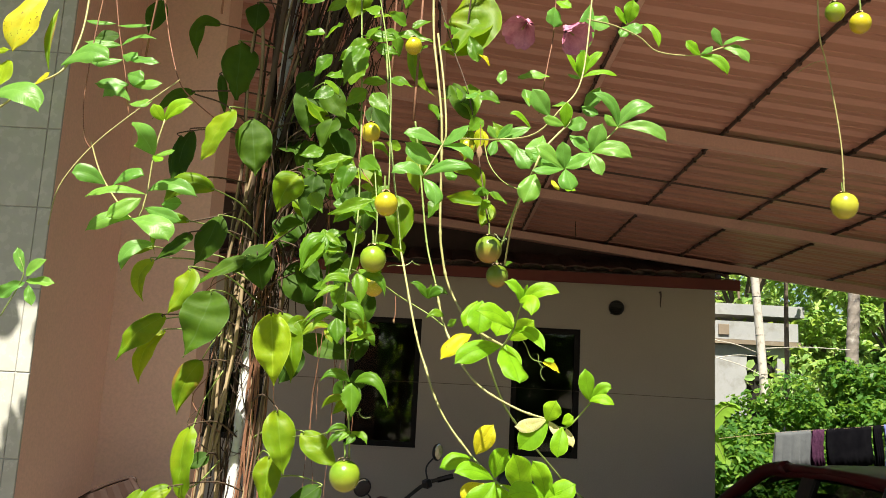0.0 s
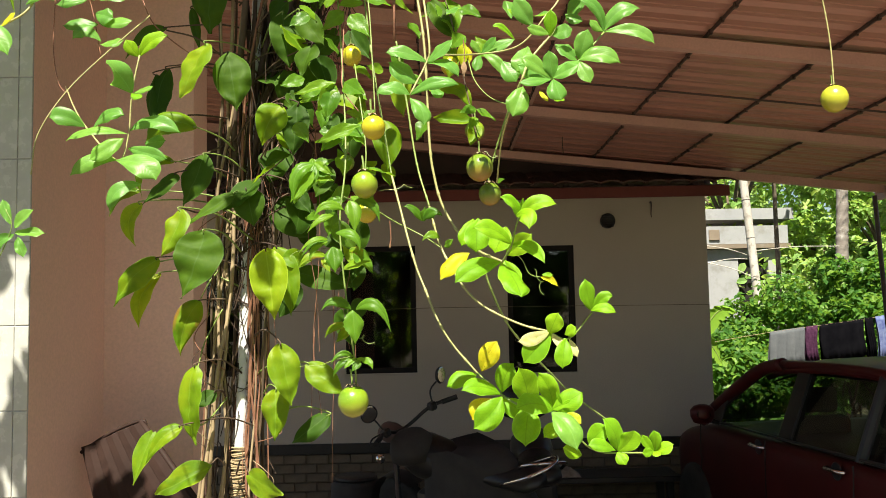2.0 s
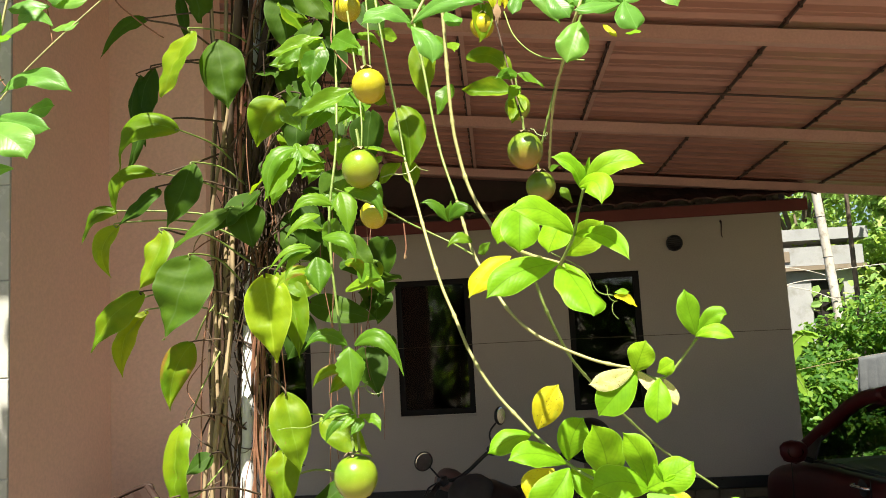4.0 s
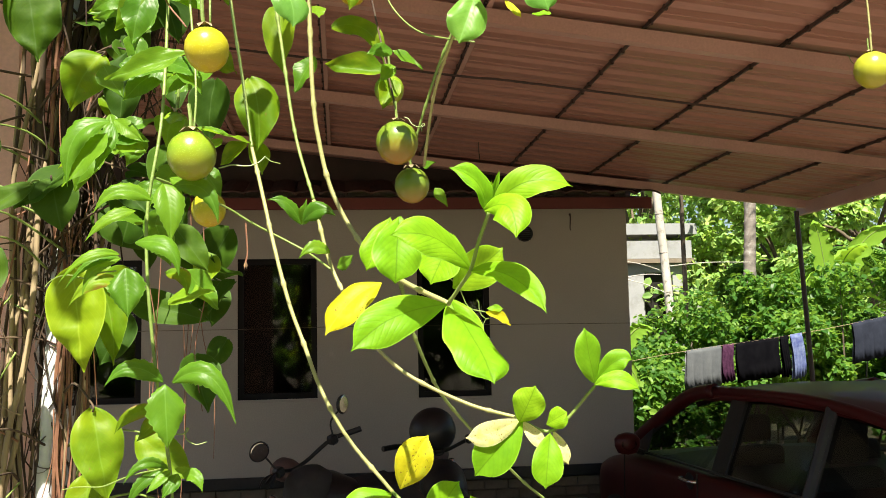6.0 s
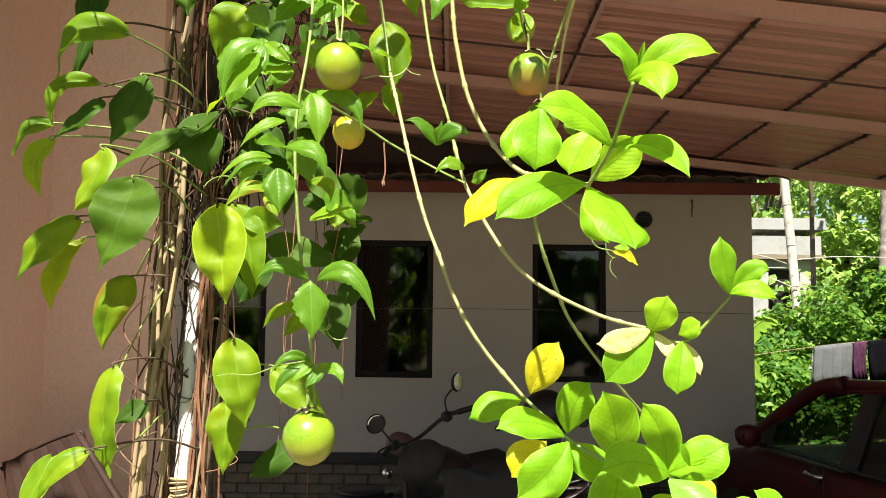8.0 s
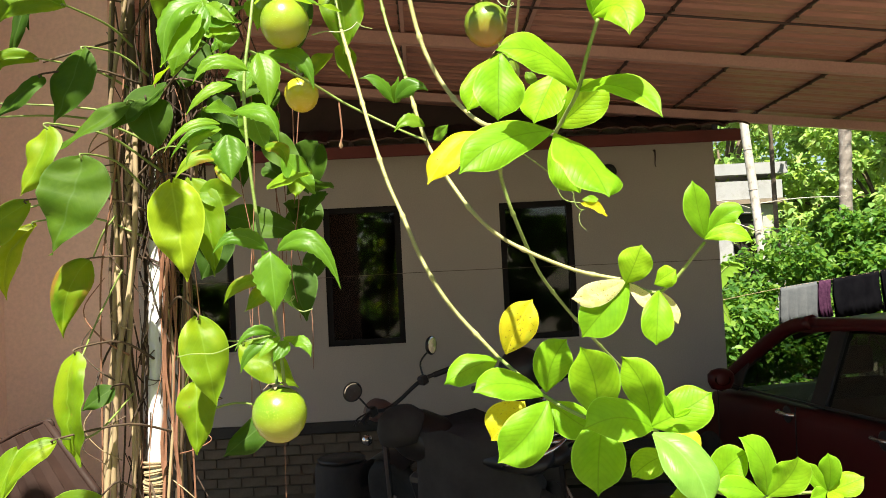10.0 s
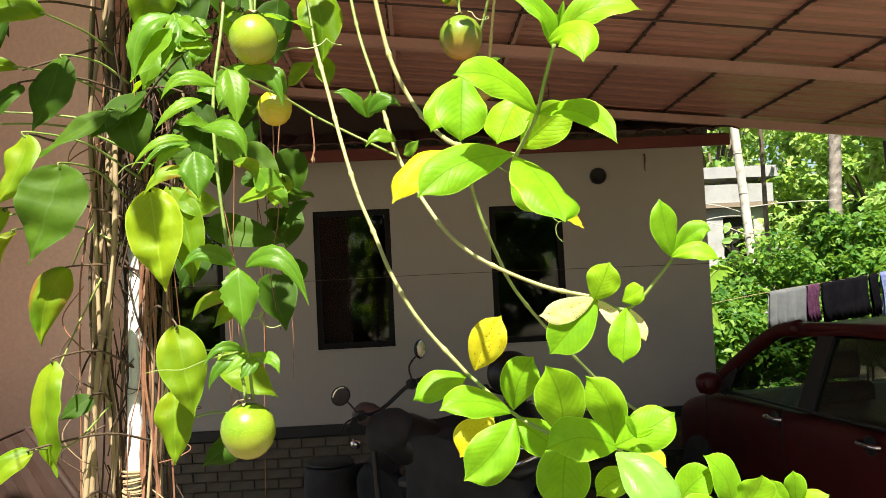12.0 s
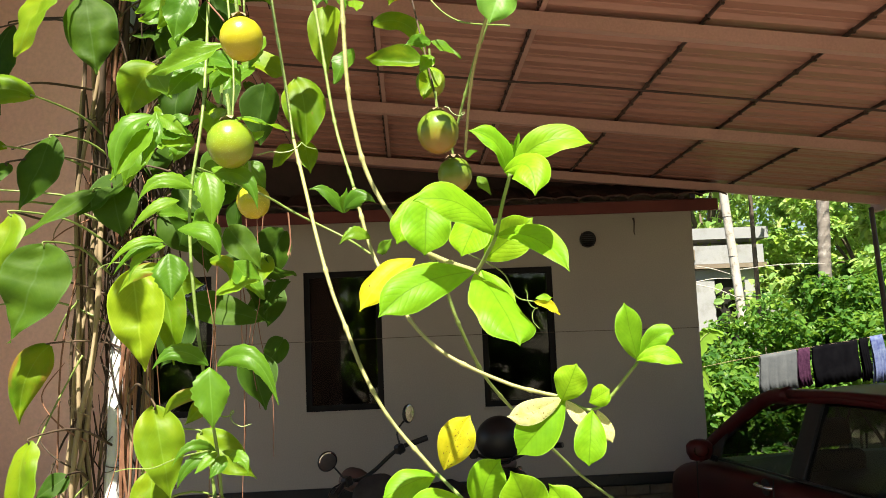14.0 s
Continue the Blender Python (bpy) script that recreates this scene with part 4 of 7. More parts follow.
branch = stem(allamanda, 'green', 0.0027, [(0.243, 1.455, 1.725), (0.286, 1.415, 1.687), (0.323, 1.390, 1.668), (0.344, 1.345, 1.668), (0.357, 1.315, 1.672), (0.374, 1.340, 1.654), (0.401, 1.370, 1.624), (0.428, 1.385, 1.600), (0.453, 1.385, 1.592), (0.478, 1.385, 1.591), (0.512, 1.400, 1.588), (0.543, 1.400, 1.588)])
blades(allamanda, [
    ("A", (0.242, 1.460, 1.722), (0.216, 1.450, 1.717), (0.187, 1.448, 1.702), 0.031),
    ("Y", (0.251, 1.455, 1.728), (0.263, 1.445, 1.756), (0.279, 1.443, 1.782), 0.036),
    ("A", (0.279, 1.400, 1.692), (0.243, 1.380, 1.708), (0.211, 1.370, 1.702), 0.031),
    ("Y", (0.267, 1.460, 1.679), (0.248, 1.450, 1.662), (0.231, 1.448, 1.644), 0.038),
    ("A", (0.280, 1.380, 1.690), (0.258, 1.369, 1.662), (0.230, 1.368, 1.639), 0.043),
    ("A", (0.282, 1.400, 1.695), (0.287, 1.390, 1.723), (0.302, 1.388, 1.745), 0.032),
    ("A", (0.322, 1.370, 1.673), (0.318, 1.350, 1.709), (0.305, 1.340, 1.741), 0.043),
    ("A", (0.287, 1.420, 1.686), (0.303, 1.410, 1.669), (0.326, 1.408, 1.655), 0.032),
    ("A", (0.355, 1.300, 1.674), (0.324, 1.285, 1.687), (0.293, 1.280, 1.680), 0.038, 0, 0.2),
    ("A", (0.324, 1.350, 1.678), (0.316, 1.339, 1.648), (0.313, 1.338, 1.612), 0.043, 0, 0.3),
    ("A", (0.357, 1.320, 1.672), (0.351, 1.309, 1.706), (0.333, 1.308, 1.734), 0.029),
    ("A", (0.353, 1.300, 1.676), (0.379, 1.290, 1.690), (0.401, 1.288, 1.703), 0.033, 0, 0.2),
    ("G", (0.351, 1.290, 1.673), (0.372, 1.270, 1.653), (0.385, 1.260, 1.616), 0.046, 0, 0.35),
    ("A", (0.382, 1.350, 1.641), (0.361, 1.341, 1.638), (0.343, 1.338, 1.626), 0.026),
    ("Y", (0.385, 1.350, 1.664), (0.395, 1.342, 1.656), (0.406, 1.338, 1.647), 0.017),
    ("A", (0.368, 1.285, 1.684), (0.362, 1.277, 1.695), (0.357, 1.273, 1.706), 0.006),
    ("A", (0.367, 1.285, 1.685), (0.373, 1.278, 1.689), (0.379, 1.273, 1.693), 0.005),])
blades(allamanda, [
    ("A", (0.424, 1.370, 1.606), (0.435, 1.361, 1.626), (0.454, 1.358, 1.638), 0.029),
    ("A", (0.468, 1.360, 1.599), (0.461, 1.350, 1.631), (0.442, 1.348, 1.654), 0.032, 0, 0.25),
    ("A", (0.469, 1.360, 1.598), (0.487, 1.351, 1.617), (0.493, 1.348, 1.634), 0.031, 0, 0.3),
    ("A", (0.463, 1.350, 1.601), (0.438, 1.340, 1.612), (0.415, 1.338, 1.612), 0.020),
    ("A", (0.405, 1.340, 1.596), (0.388, 1.331, 1.604), (0.372, 1.328, 1.611), 0.024),
    ("A", (0.468, 1.360, 1.597), (0.473, 1.352, 1.588), (0.479, 1.348, 1.577), 0.020),
    ("A", (0.537, 1.390, 1.591), (0.523, 1.381, 1.606), (0.514, 1.378, 1.622), 0.016),
    ("A", (0.538, 1.390, 1.592), (0.537, 1.381, 1.611), (0.534, 1.378, 1.629), 0.018),
    ("A", (0.539, 1.390, 1.591), (0.552, 1.382, 1.598), (0.567, 1.378, 1.605), 0.022),
    ("A", (0.532, 1.380, 1.594), (0.521, 1.372, 1.593), (0.511, 1.368, 1.592), 0.014),
    ("A", (0.533, 1.380, 1.593), (0.537, 1.373, 1.591), (0.542, 1.368, 1.588), 0.016),])

# allamanda, big
branch = stem(allamanda, 'green', 0.0022, [(0.273, 1.215, 1.908), (0.280, 1.200, 1.920), (0.285, 1.180, 1.931), (0.288, 1.160, 1.949), (0.292, 1.138, 1.967)])
branch = stem(allamanda, 'cream', 0.0024, [(-0.432, 1.000, 2.167), (-0.388, 1.000, 2.205), (-0.346, 1.000, 2.231), (-0.338, 1.020, 2.280), (-0.341, 1.040, 2.335), (-0.360, 1.080, 2.405)])  # spray close to the eye
blades(allamanda, [
    ("A", (0.291, 1.140, 1.965), (0.283, 1.131, 1.985), (0.264, 1.128, 1.995), 0.022, 0, 0.7),
    ("A", (0.293, 1.130, 1.969), (0.316, 1.120, 1.985), (0.345, 1.118, 1.981), 0.021),
    ("A", (0.287, 1.130, 1.967), (0.300, 1.112, 1.967), (0.302, 1.100, 1.945), 0.023),
    ("A", (0.294, 1.145, 1.972), (0.296, 1.137, 1.983), (0.299, 1.133, 1.995), 0.005, 0, 0.8),
    ("A", (0.294, 1.150, 1.973), (0.294, 1.143, 1.980), (0.294, 1.138, 1.989), 0.005, 0, 0.8),
    ("A", (0.285, 1.180, 1.931), (0.257, 1.160, 1.952), (0.226, 1.150, 1.953), 0.026),
    ("A", (0.285, 1.180, 1.930), (0.308, 1.144, 1.923), (0.325, 1.120, 1.898), 0.021, 0, 0.6),
    ("A", (0.284, 1.270, 1.922), (0.304, 1.260, 1.937), (0.324, 1.258, 1.954), 0.031),
    ("A", (0.286, 1.280, 1.968), (0.275, 1.271, 1.946), (0.265, 1.268, 1.925), 0.036),
    ("A", (0.240, 1.260, 1.980), (0.237, 1.250, 1.951), (0.235, 1.248, 1.925), 0.037, 0, 0.3),
    ("A", (0.234, 1.280, 1.982), (0.223, 1.270, 1.958), (0.213, 1.268, 1.937), 0.026, 0, 0.6),
    ("A", (0.270, 1.200, 1.907), (0.230, 1.179, 1.898), (0.199, 1.170, 1.875), 0.029),
    ("Y", (0.228, 1.320, 1.930), (0.201, 1.309, 1.914), (0.179, 1.308, 1.885), 0.031),
    ("A", (0.271, 1.200, 1.906), (0.285, 1.164, 1.878), (0.293, 1.140, 1.852), 0.040, 0, 0.2),
    ("A", (0.281, 1.270, 1.914), (0.289, 1.260, 1.889), (0.297, 1.258, 1.867), 0.031),])

# allamanda, bud
branch = stem(allamanda, 'green', 0.0016, [(0.300, 1.700, 1.973), (0.364, 1.840, 1.956), (0.386, 1.860, 1.920), (0.413, 1.860, 1.911)])
leaves(branch, 'Y', [
    ((0.413, 1.860, 1.911), (0.452, 1.856, 1.892), 0.020, 5)])
leaves(branch, 'A', [
    ((0.415, 1.860, 1.916), (0.441, 1.860, 1.917), 0.011, 5)])

# allamanda, mid
branch = stem(allamanda, 'cream', 0.0028, [(0.146, 1.300, 2.442), (0.161, 1.270, 2.340), (0.169, 1.250, 2.255), (0.164, 1.250, 2.229), (0.137, 1.240, 2.174)])
blades(allamanda, [
    ("G", (0.164, 1.250, 2.229), (0.129, 1.239, 2.242), (0.100, 1.238, 2.242), 0.024),
    ("G", (0.164, 1.250, 2.229), (0.185, 1.240, 2.244), (0.206, 1.238, 2.262), 0.025),
    ("G", (0.166, 1.250, 2.227), (0.196, 1.240, 2.223), (0.214, 1.238, 2.201), 0.025),
    ("G", (0.152, 1.260, 2.198), (0.128, 1.250, 2.213), (0.104, 1.248, 2.230), 0.034),
    ("G", (0.137, 1.240, 2.174), (0.111, 1.230, 2.184), (0.085, 1.228, 2.172), 0.025),
    ("G", (0.137, 1.240, 2.174), (0.177, 1.228, 2.191), (0.214, 1.228, 2.186), 0.024),
    ("G", (0.137, 1.230, 2.167), (0.155, 1.220, 2.145), (0.158, 1.218, 2.121), 0.030),
    ("G", (0.173, 1.260, 2.192), (0.180, 1.252, 2.180), (0.187, 1.248, 2.170), 0.020),])

# allamanda, upper
branch = stem(allamanda, 'green', 0.0024, [(0.486, 1.430, 2.334), (0.435, 1.410, 2.277), (0.386, 1.400, 2.242), (0.332, 1.420, 2.243)])
branch = stem(allamanda, 'cream', 0.0030, [(0.404, 1.460, 2.351), (0.353, 1.440, 2.290), (0.332, 1.420, 2.243), (0.317, 1.500, 2.205), (0.309, 1.600, 2.171), (0.304, 1.680, 2.102)])
branch = stem(allamanda, 'brown', 0.0020, [(0.406, 1.740, 2.857), (0.398, 1.720, 2.676), (0.392, 1.700, 2.614), (0.379, 1.680, 2.538), (0.361, 1.640, 2.423)])
branch = stem(allamanda, 'cream', 0.0026, [(0.454, 1.550, 2.667), (0.428, 1.500, 2.454), (0.382, 1.470, 2.375), (0.336, 1.480, 2.328), (0.269, 1.500, 2.320), (0.179, 1.350, 2.272)])
blades(allamanda, [
    ("G", (0.485, 1.430, 2.334), (0.470, 1.418, 2.377), (0.434, 1.418, 2.394), 0.024),
    ("G", (0.486, 1.430, 2.336), (0.512, 1.419, 2.368), (0.550, 1.418, 2.372), 0.036),
    ("G", (0.484, 1.420, 2.331), (0.537, 1.408, 2.329), (0.571, 1.408, 2.303), 0.026),
    ("G", (0.482, 1.420, 2.332), (0.469, 1.412, 2.340), (0.456, 1.408, 2.350), 0.020),
    ("G", (0.435, 1.410, 2.277), (0.442, 1.400, 2.302), (0.451, 1.398, 2.330), 0.034),
    ("G", (0.433, 1.400, 2.274), (0.469, 1.389, 2.281), (0.504, 1.388, 2.264), 0.036),
    ("G", (0.431, 1.390, 2.269), (0.439, 1.381, 2.247), (0.449, 1.378, 2.226), 0.027),
    ("G", (0.432, 1.410, 2.277), (0.414, 1.401, 2.287), (0.396, 1.398, 2.298), 0.026),
    ("G", (0.433, 1.400, 2.274), (0.408, 1.390, 2.257), (0.384, 1.388, 2.243), 0.026),
    ("G", (0.384, 1.390, 2.239), (0.380, 1.381, 2.262), (0.377, 1.378, 2.286), 0.027),
    ("G", (0.382, 1.390, 2.239), (0.350, 1.379, 2.264), (0.327, 1.378, 2.271), 0.031),
    ("G", (0.383, 1.380, 2.237), (0.405, 1.370, 2.246), (0.428, 1.368, 2.257), 0.025),
    ("G", (0.380, 1.350, 2.227), (0.384, 1.341, 2.205), (0.390, 1.338, 2.186), 0.036),
    ("G", (0.379, 1.370, 2.233), (0.349, 1.360, 2.227), (0.321, 1.358, 2.223), 0.021),
    ("G", (0.388, 1.450, 2.258), (0.357, 1.439, 2.267), (0.327, 1.438, 2.279), 0.035),
    ("G", (0.335, 1.420, 2.234), (0.324, 1.410, 2.204), (0.314, 1.408, 2.176), 0.042),
    ("G", (0.381, 1.620, 2.414), (0.361, 1.609, 2.439), (0.342, 1.608, 2.467), 0.041),
    ("A", (0.382, 1.630, 2.417), (0.354, 1.619, 2.433), (0.327, 1.618, 2.451), 0.014),
    ("A", (0.454, 1.680, 2.524), (0.455, 1.670, 2.552), (0.458, 1.668, 2.584), 0.028),
    ("A", (0.456, 1.680, 2.525), (0.473, 1.669, 2.559), (0.500, 1.668, 2.581), 0.023),
    ("A", (0.455, 1.670, 2.520), (0.492, 1.659, 2.531), (0.531, 1.658, 2.522), 0.021),
    ("G", (0.452, 1.670, 2.520), (0.436, 1.662, 2.520), (0.421, 1.658, 2.521), 0.016),
    ("A", (0.451, 1.680, 2.526), (0.434, 1.669, 2.552), (0.417, 1.668, 2.582), 0.014),
    ("G", (0.467, 1.720, 2.458), (0.484, 1.709, 2.485), (0.501, 1.708, 2.516), 0.034),
    ("G", (0.463, 1.710, 2.470), (0.480, 1.701, 2.458), (0.498, 1.698, 2.449), 0.031),
    ("G", (0.479, 1.720, 2.715), (0.466, 1.705, 2.647), (0.457, 1.708, 2.588), 0.041),
    ("G", (0.471, 1.730, 2.689), (0.496, 1.720, 2.674), (0.523, 1.718, 2.662), 0.048),
    ("G", (0.394, 1.690, 2.688), (0.392, 1.680, 2.659), (0.391, 1.678, 2.635), 0.042),
    ("A", (0.397, 1.690, 2.704), (0.413, 1.681, 2.693), (0.430, 1.678, 2.684), 0.026),
    ("G", (0.270, 1.550, 2.336), (0.298, 1.538, 2.316), (0.323, 1.538, 2.277), 0.022),
    ("G", (0.270, 1.550, 2.336), (0.260, 1.542, 2.347), (0.250, 1.538, 2.360), 0.017),
    ("G", (0.270, 1.550, 2.336), (0.285, 1.541, 2.350), (0.299, 1.538, 2.365), 0.017),
    ("G", (0.273, 1.560, 2.340), (0.304, 1.549, 2.350), (0.337, 1.548, 2.363), 0.024),
    ("G", (0.268, 1.550, 2.334), (0.262, 1.541, 2.315), (0.257, 1.538, 2.297), 0.020),
    ("A", (0.338, 1.560, 2.364), (0.311, 1.550, 2.388), (0.293, 1.548, 2.387), 0.013),
    ("G", (0.383, 1.400, 2.323), (0.361, 1.391, 2.326), (0.341, 1.388, 2.331), 0.020),
    ("G", (0.387, 1.400, 2.320), (0.404, 1.391, 2.323), (0.422, 1.388, 2.327), 0.028),
    ("A", (0.383, 1.400, 2.318), (0.383, 1.391, 2.340), (0.384, 1.388, 2.363), 0.022),
    ("G", (0.350, 1.460, 2.320), (0.338, 1.450, 2.293), (0.327, 1.448, 2.269), 0.037),
    ("G", (0.404, 1.480, 2.329), (0.422, 1.471, 2.315), (0.441, 1.468, 2.303), 0.031),
    ("G", (0.303, 1.460, 2.293), (0.315, 1.450, 2.270), (0.327, 1.448, 2.250), 0.035),
    ("Y", (0.361, 1.400, 2.220), (0.368, 1.392, 2.208), (0.375, 1.388, 2.197), 0.010),
    ("A", (0.384, 1.380, 2.199), (0.392, 1.373, 2.196), (0.401, 1.368, 2.194), 0.014),])

# allamanda, sprig
branch = stem(allamanda, 'cream', 0.0026, [(0.444, 1.550, 2.599), (0.502, 1.580, 2.603), (0.560, 1.600, 2.590), (0.607, 1.620, 2.567), (0.691, 1.640, 2.572), (0.755, 1.650, 2.598)])
blades(allamanda, [
    ("A", (0.542, 1.630, 2.628), (0.527, 1.621, 2.645), (0.513, 1.618, 2.666), 0.018),
    ("A", (0.545, 1.630, 2.632), (0.548, 1.620, 2.655), (0.553, 1.618, 2.681), 0.030),
    ("G", (0.543, 1.620, 2.622), (0.533, 1.611, 2.605), (0.524, 1.608, 2.590), 0.023),
    ("G", (0.543, 1.620, 2.625), (0.555, 1.611, 2.613), (0.569, 1.608, 2.603), 0.039),
    ("A", (0.573, 1.630, 2.631), (0.598, 1.619, 2.615), (0.608, 1.618, 2.574), 0.016),
    ("A", (0.703, 1.640, 2.573), (0.684, 1.631, 2.585), (0.667, 1.628, 2.599), 0.028),
    ("A", (0.701, 1.640, 2.570), (0.738, 1.629, 2.558), (0.757, 1.628, 2.526), 0.023),
    ("G", (0.753, 1.650, 2.600), (0.740, 1.641, 2.618), (0.729, 1.638, 2.638), 0.023),
    ("G", (0.755, 1.650, 2.603), (0.782, 1.640, 2.616), (0.814, 1.638, 2.612), 0.023),
    ("G", (0.755, 1.650, 2.595), (0.785, 1.640, 2.588), (0.807, 1.638, 2.560), 0.028),
    ("G", (0.703, 1.640, 2.576), (0.714, 1.632, 2.582), (0.726, 1.628, 2.590), 0.018),])

# allamanda, left
branch = stem(allamanda, 'cream', 0.0026, [(-0.491, 1.900, 2.551), (-0.594, 1.880, 2.448), (-0.675, 1.870, 2.360), (-0.732, 1.860, 2.261), (-0.746, 1.860, 2.169)])
branch = stem(allamanda, 'cream', 0.0022, [(-0.643, 1.800, 2.355), (-0.497, 1.500, 2.231), (-0.370, 1.250, 2.132), (-0.297, 1.180, 2.068), (-0.281, 1.180, 2.102), (-0.276, 1.180, 2.169), (-0.265, 1.180, 2.226)])

# allamanda, left high
branch = stem(allamanda, 'brown', 0.0022, [(-0.695, 1.950, 2.804), (-0.663, 1.930, 2.674), (-0.633, 1.920, 2.568), (-0.605, 1.900, 2.454)])
branch = stem(allamanda, 'brown', 0.0022, [(-0.700, 1.900, 2.763), (-0.703, 1.880, 2.621), (-0.704, 1.870, 2.474), (-0.692, 1.870, 2.390), (-0.675, 1.870, 2.360)])
branch = stem(allamanda, 'brown', 0.0024, [(-0.592, 2.000, 2.834), (-0.548, 1.960, 2.679), (-0.497, 1.920, 2.553), (-0.464, 1.950, 2.515), (-0.428, 2.000, 2.492)])
blades(allamanda, [
    ("G", (-0.353, 1.200, 2.124), (-0.381, 1.190, 2.138), (-0.402, 1.188, 2.136), 0.029),
    ("G", (-0.349, 1.220, 2.127), (-0.322, 1.210, 2.145), (-0.297, 1.208, 2.142), 0.028),
    ("G", (-0.281, 1.180, 2.106), (-0.327, 1.168, 2.110), (-0.368, 1.168, 2.096), 0.022),
    ("G", (-0.287, 1.200, 2.115), (-0.246, 1.188, 2.127), (-0.205, 1.188, 2.108), 0.024),
    ("G", (-0.284, 1.170, 2.099), (-0.306, 1.160, 2.081), (-0.330, 1.158, 2.064), 0.028),
    ("G", (-0.299, 1.180, 2.068), (-0.329, 1.169, 2.066), (-0.362, 1.168, 2.043), 0.024),
    ("G", (-0.291, 1.160, 2.064), (-0.249, 1.149, 2.054), (-0.229, 1.148, 2.031), 0.038),
    ("G", (-0.285, 1.190, 2.088), (-0.252, 1.179, 2.077), (-0.222, 1.178, 2.068), 0.022),
    ("G", (-0.270, 1.220, 2.101), (-0.251, 1.211, 2.101), (-0.234, 1.208, 2.102), 0.024),
    ("G", (-0.261, 1.180, 2.031), (-0.291, 1.170, 2.021), (-0.303, 1.168, 1.990), 0.024),
    ("G", (-0.276, 1.180, 2.169), (-0.286, 1.151, 2.191), (-0.296, 1.130, 2.199), 0.042),
    ("G", (-0.274, 1.180, 2.169), (-0.256, 1.171, 2.171), (-0.240, 1.168, 2.175), 0.013),
    ("A", (-0.273, 1.170, 2.166), (-0.263, 1.162, 2.160), (-0.254, 1.158, 2.155), 0.013),
    ("A", (-0.266, 1.180, 2.224), (-0.274, 1.172, 2.235), (-0.282, 1.168, 2.247), 0.018),
    ("A", (-0.265, 1.180, 2.224), (-0.246, 1.170, 2.244), (-0.219, 1.168, 2.252), 0.022),
    ("G", (-0.617, 1.910, 2.536), (-0.654, 1.898, 2.531), (-0.695, 1.898, 2.530), 0.040),
    ("G", (-0.615, 1.910, 2.539), (-0.570, 1.898, 2.537), (-0.531, 1.898, 2.539), 0.037),
    ("G", (-0.606, 1.900, 2.490), (-0.638, 1.890, 2.513), (-0.668, 1.888, 2.493), 0.034),
    ("G", (-0.608, 1.900, 2.484), (-0.576, 1.890, 2.485), (-0.547, 1.888, 2.488), 0.032),
    ("G", (-0.638, 1.920, 2.609), (-0.589, 1.907, 2.599), (-0.545, 1.908, 2.594), 0.029),
    ("G", (-0.643, 1.920, 2.603), (-0.678, 1.909, 2.592), (-0.717, 1.908, 2.585), 0.027),
    ("G", (-0.644, 1.920, 2.615), (-0.621, 1.911, 2.611), (-0.601, 1.908, 2.609), 0.037),
    ("D", (-0.665, 1.930, 2.671), (-0.692, 1.920, 2.661), (-0.722, 1.918, 2.654), 0.040),
    ("G", (-0.656, 1.930, 2.642), (-0.610, 1.917, 2.663), (-0.564, 1.918, 2.660), 0.021),
    ("G", (-0.676, 1.930, 2.701), (-0.710, 1.919, 2.698), (-0.749, 1.918, 2.700), 0.019),
    ("G", (-0.671, 1.930, 2.695), (-0.624, 1.918, 2.693), (-0.582, 1.918, 2.697), 0.016),
    ("G", (-0.651, 1.920, 2.641), (-0.692, 1.908, 2.638), (-0.737, 1.908, 2.640), 0.027),
    ("G", (-0.619, 1.900, 2.558), (-0.594, 1.890, 2.549), (-0.572, 1.888, 2.542), 0.040),])

# allamanda, top left
blades(allamanda, [
    ("Y", (-0.378, 1.000, 2.338), (-0.398, 0.987, 2.295), (-0.409, 0.988, 2.249), 0.042, 0, 0.3),
    ("B", (-0.371, 1.020, 2.327), (-0.373, 1.007, 2.277), (-0.366, 1.008, 2.228), 0.012),
    ("G", (-0.348, 1.000, 2.238), (-0.310, 0.989, 2.255), (-0.279, 0.988, 2.243), 0.033),
    ("G", (-0.424, 0.980, 2.184), (-0.380, 0.969, 2.189), (-0.354, 0.968, 2.161), 0.037),
    ("L", (-0.421, 1.000, 2.241), (-0.422, 0.991, 2.216), (-0.426, 0.988, 2.195), 0.032),
    ("Y", (-0.381, 1.000, 2.209), (-0.367, 0.992, 2.216), (-0.356, 0.988, 2.224), 0.010),
    ("L", (-0.438, 1.000, 2.254), (-0.424, 0.992, 2.252), (-0.412, 0.988, 2.252), 0.010),])
branch = stem(allamanda, 'green', 0.0020, [(-0.745, 1.700, 1.942), (-0.709, 1.700, 2.027), (-0.721, 1.700, 2.069)])
leaves(branch, 'G', [
    ((-0.711, 1.700, 2.037), (-0.730, 1.700, 2.092), 0.020, 11),
    ((-0.701, 1.700, 2.018), (-0.639, 1.699, 2.019), 0.022, 9),
    ((-0.703, 1.700, 2.016), (-0.760, 1.694, 1.983), 0.025, 8),
    ((-0.702, 1.700, 2.028), (-0.664, 1.700, 2.068), 0.029, 0),
    ((-0.695, 1.700, 2.010), (-0.679, 1.691, 1.968), 0.019, 3)])

# passion fruit vine, main
branch = stem(passion_vine, 'green', 0.0028, [(-0.053, 1.800, 2.793), (-0.009, 1.600, 2.392), (0.012, 1.470, 2.130), (0.003, 1.440, 1.999), (0.013, 1.432, 1.868), (0.024, 1.455, 1.760), (0.027, 1.462, 1.709)])
branch = stem(passion_vine, 'green', 0.0020, [(0.004, 1.600, 2.693), (0.055, 1.450, 2.435), (0.068, 1.400, 2.276), (0.073, 1.376, 2.176)])
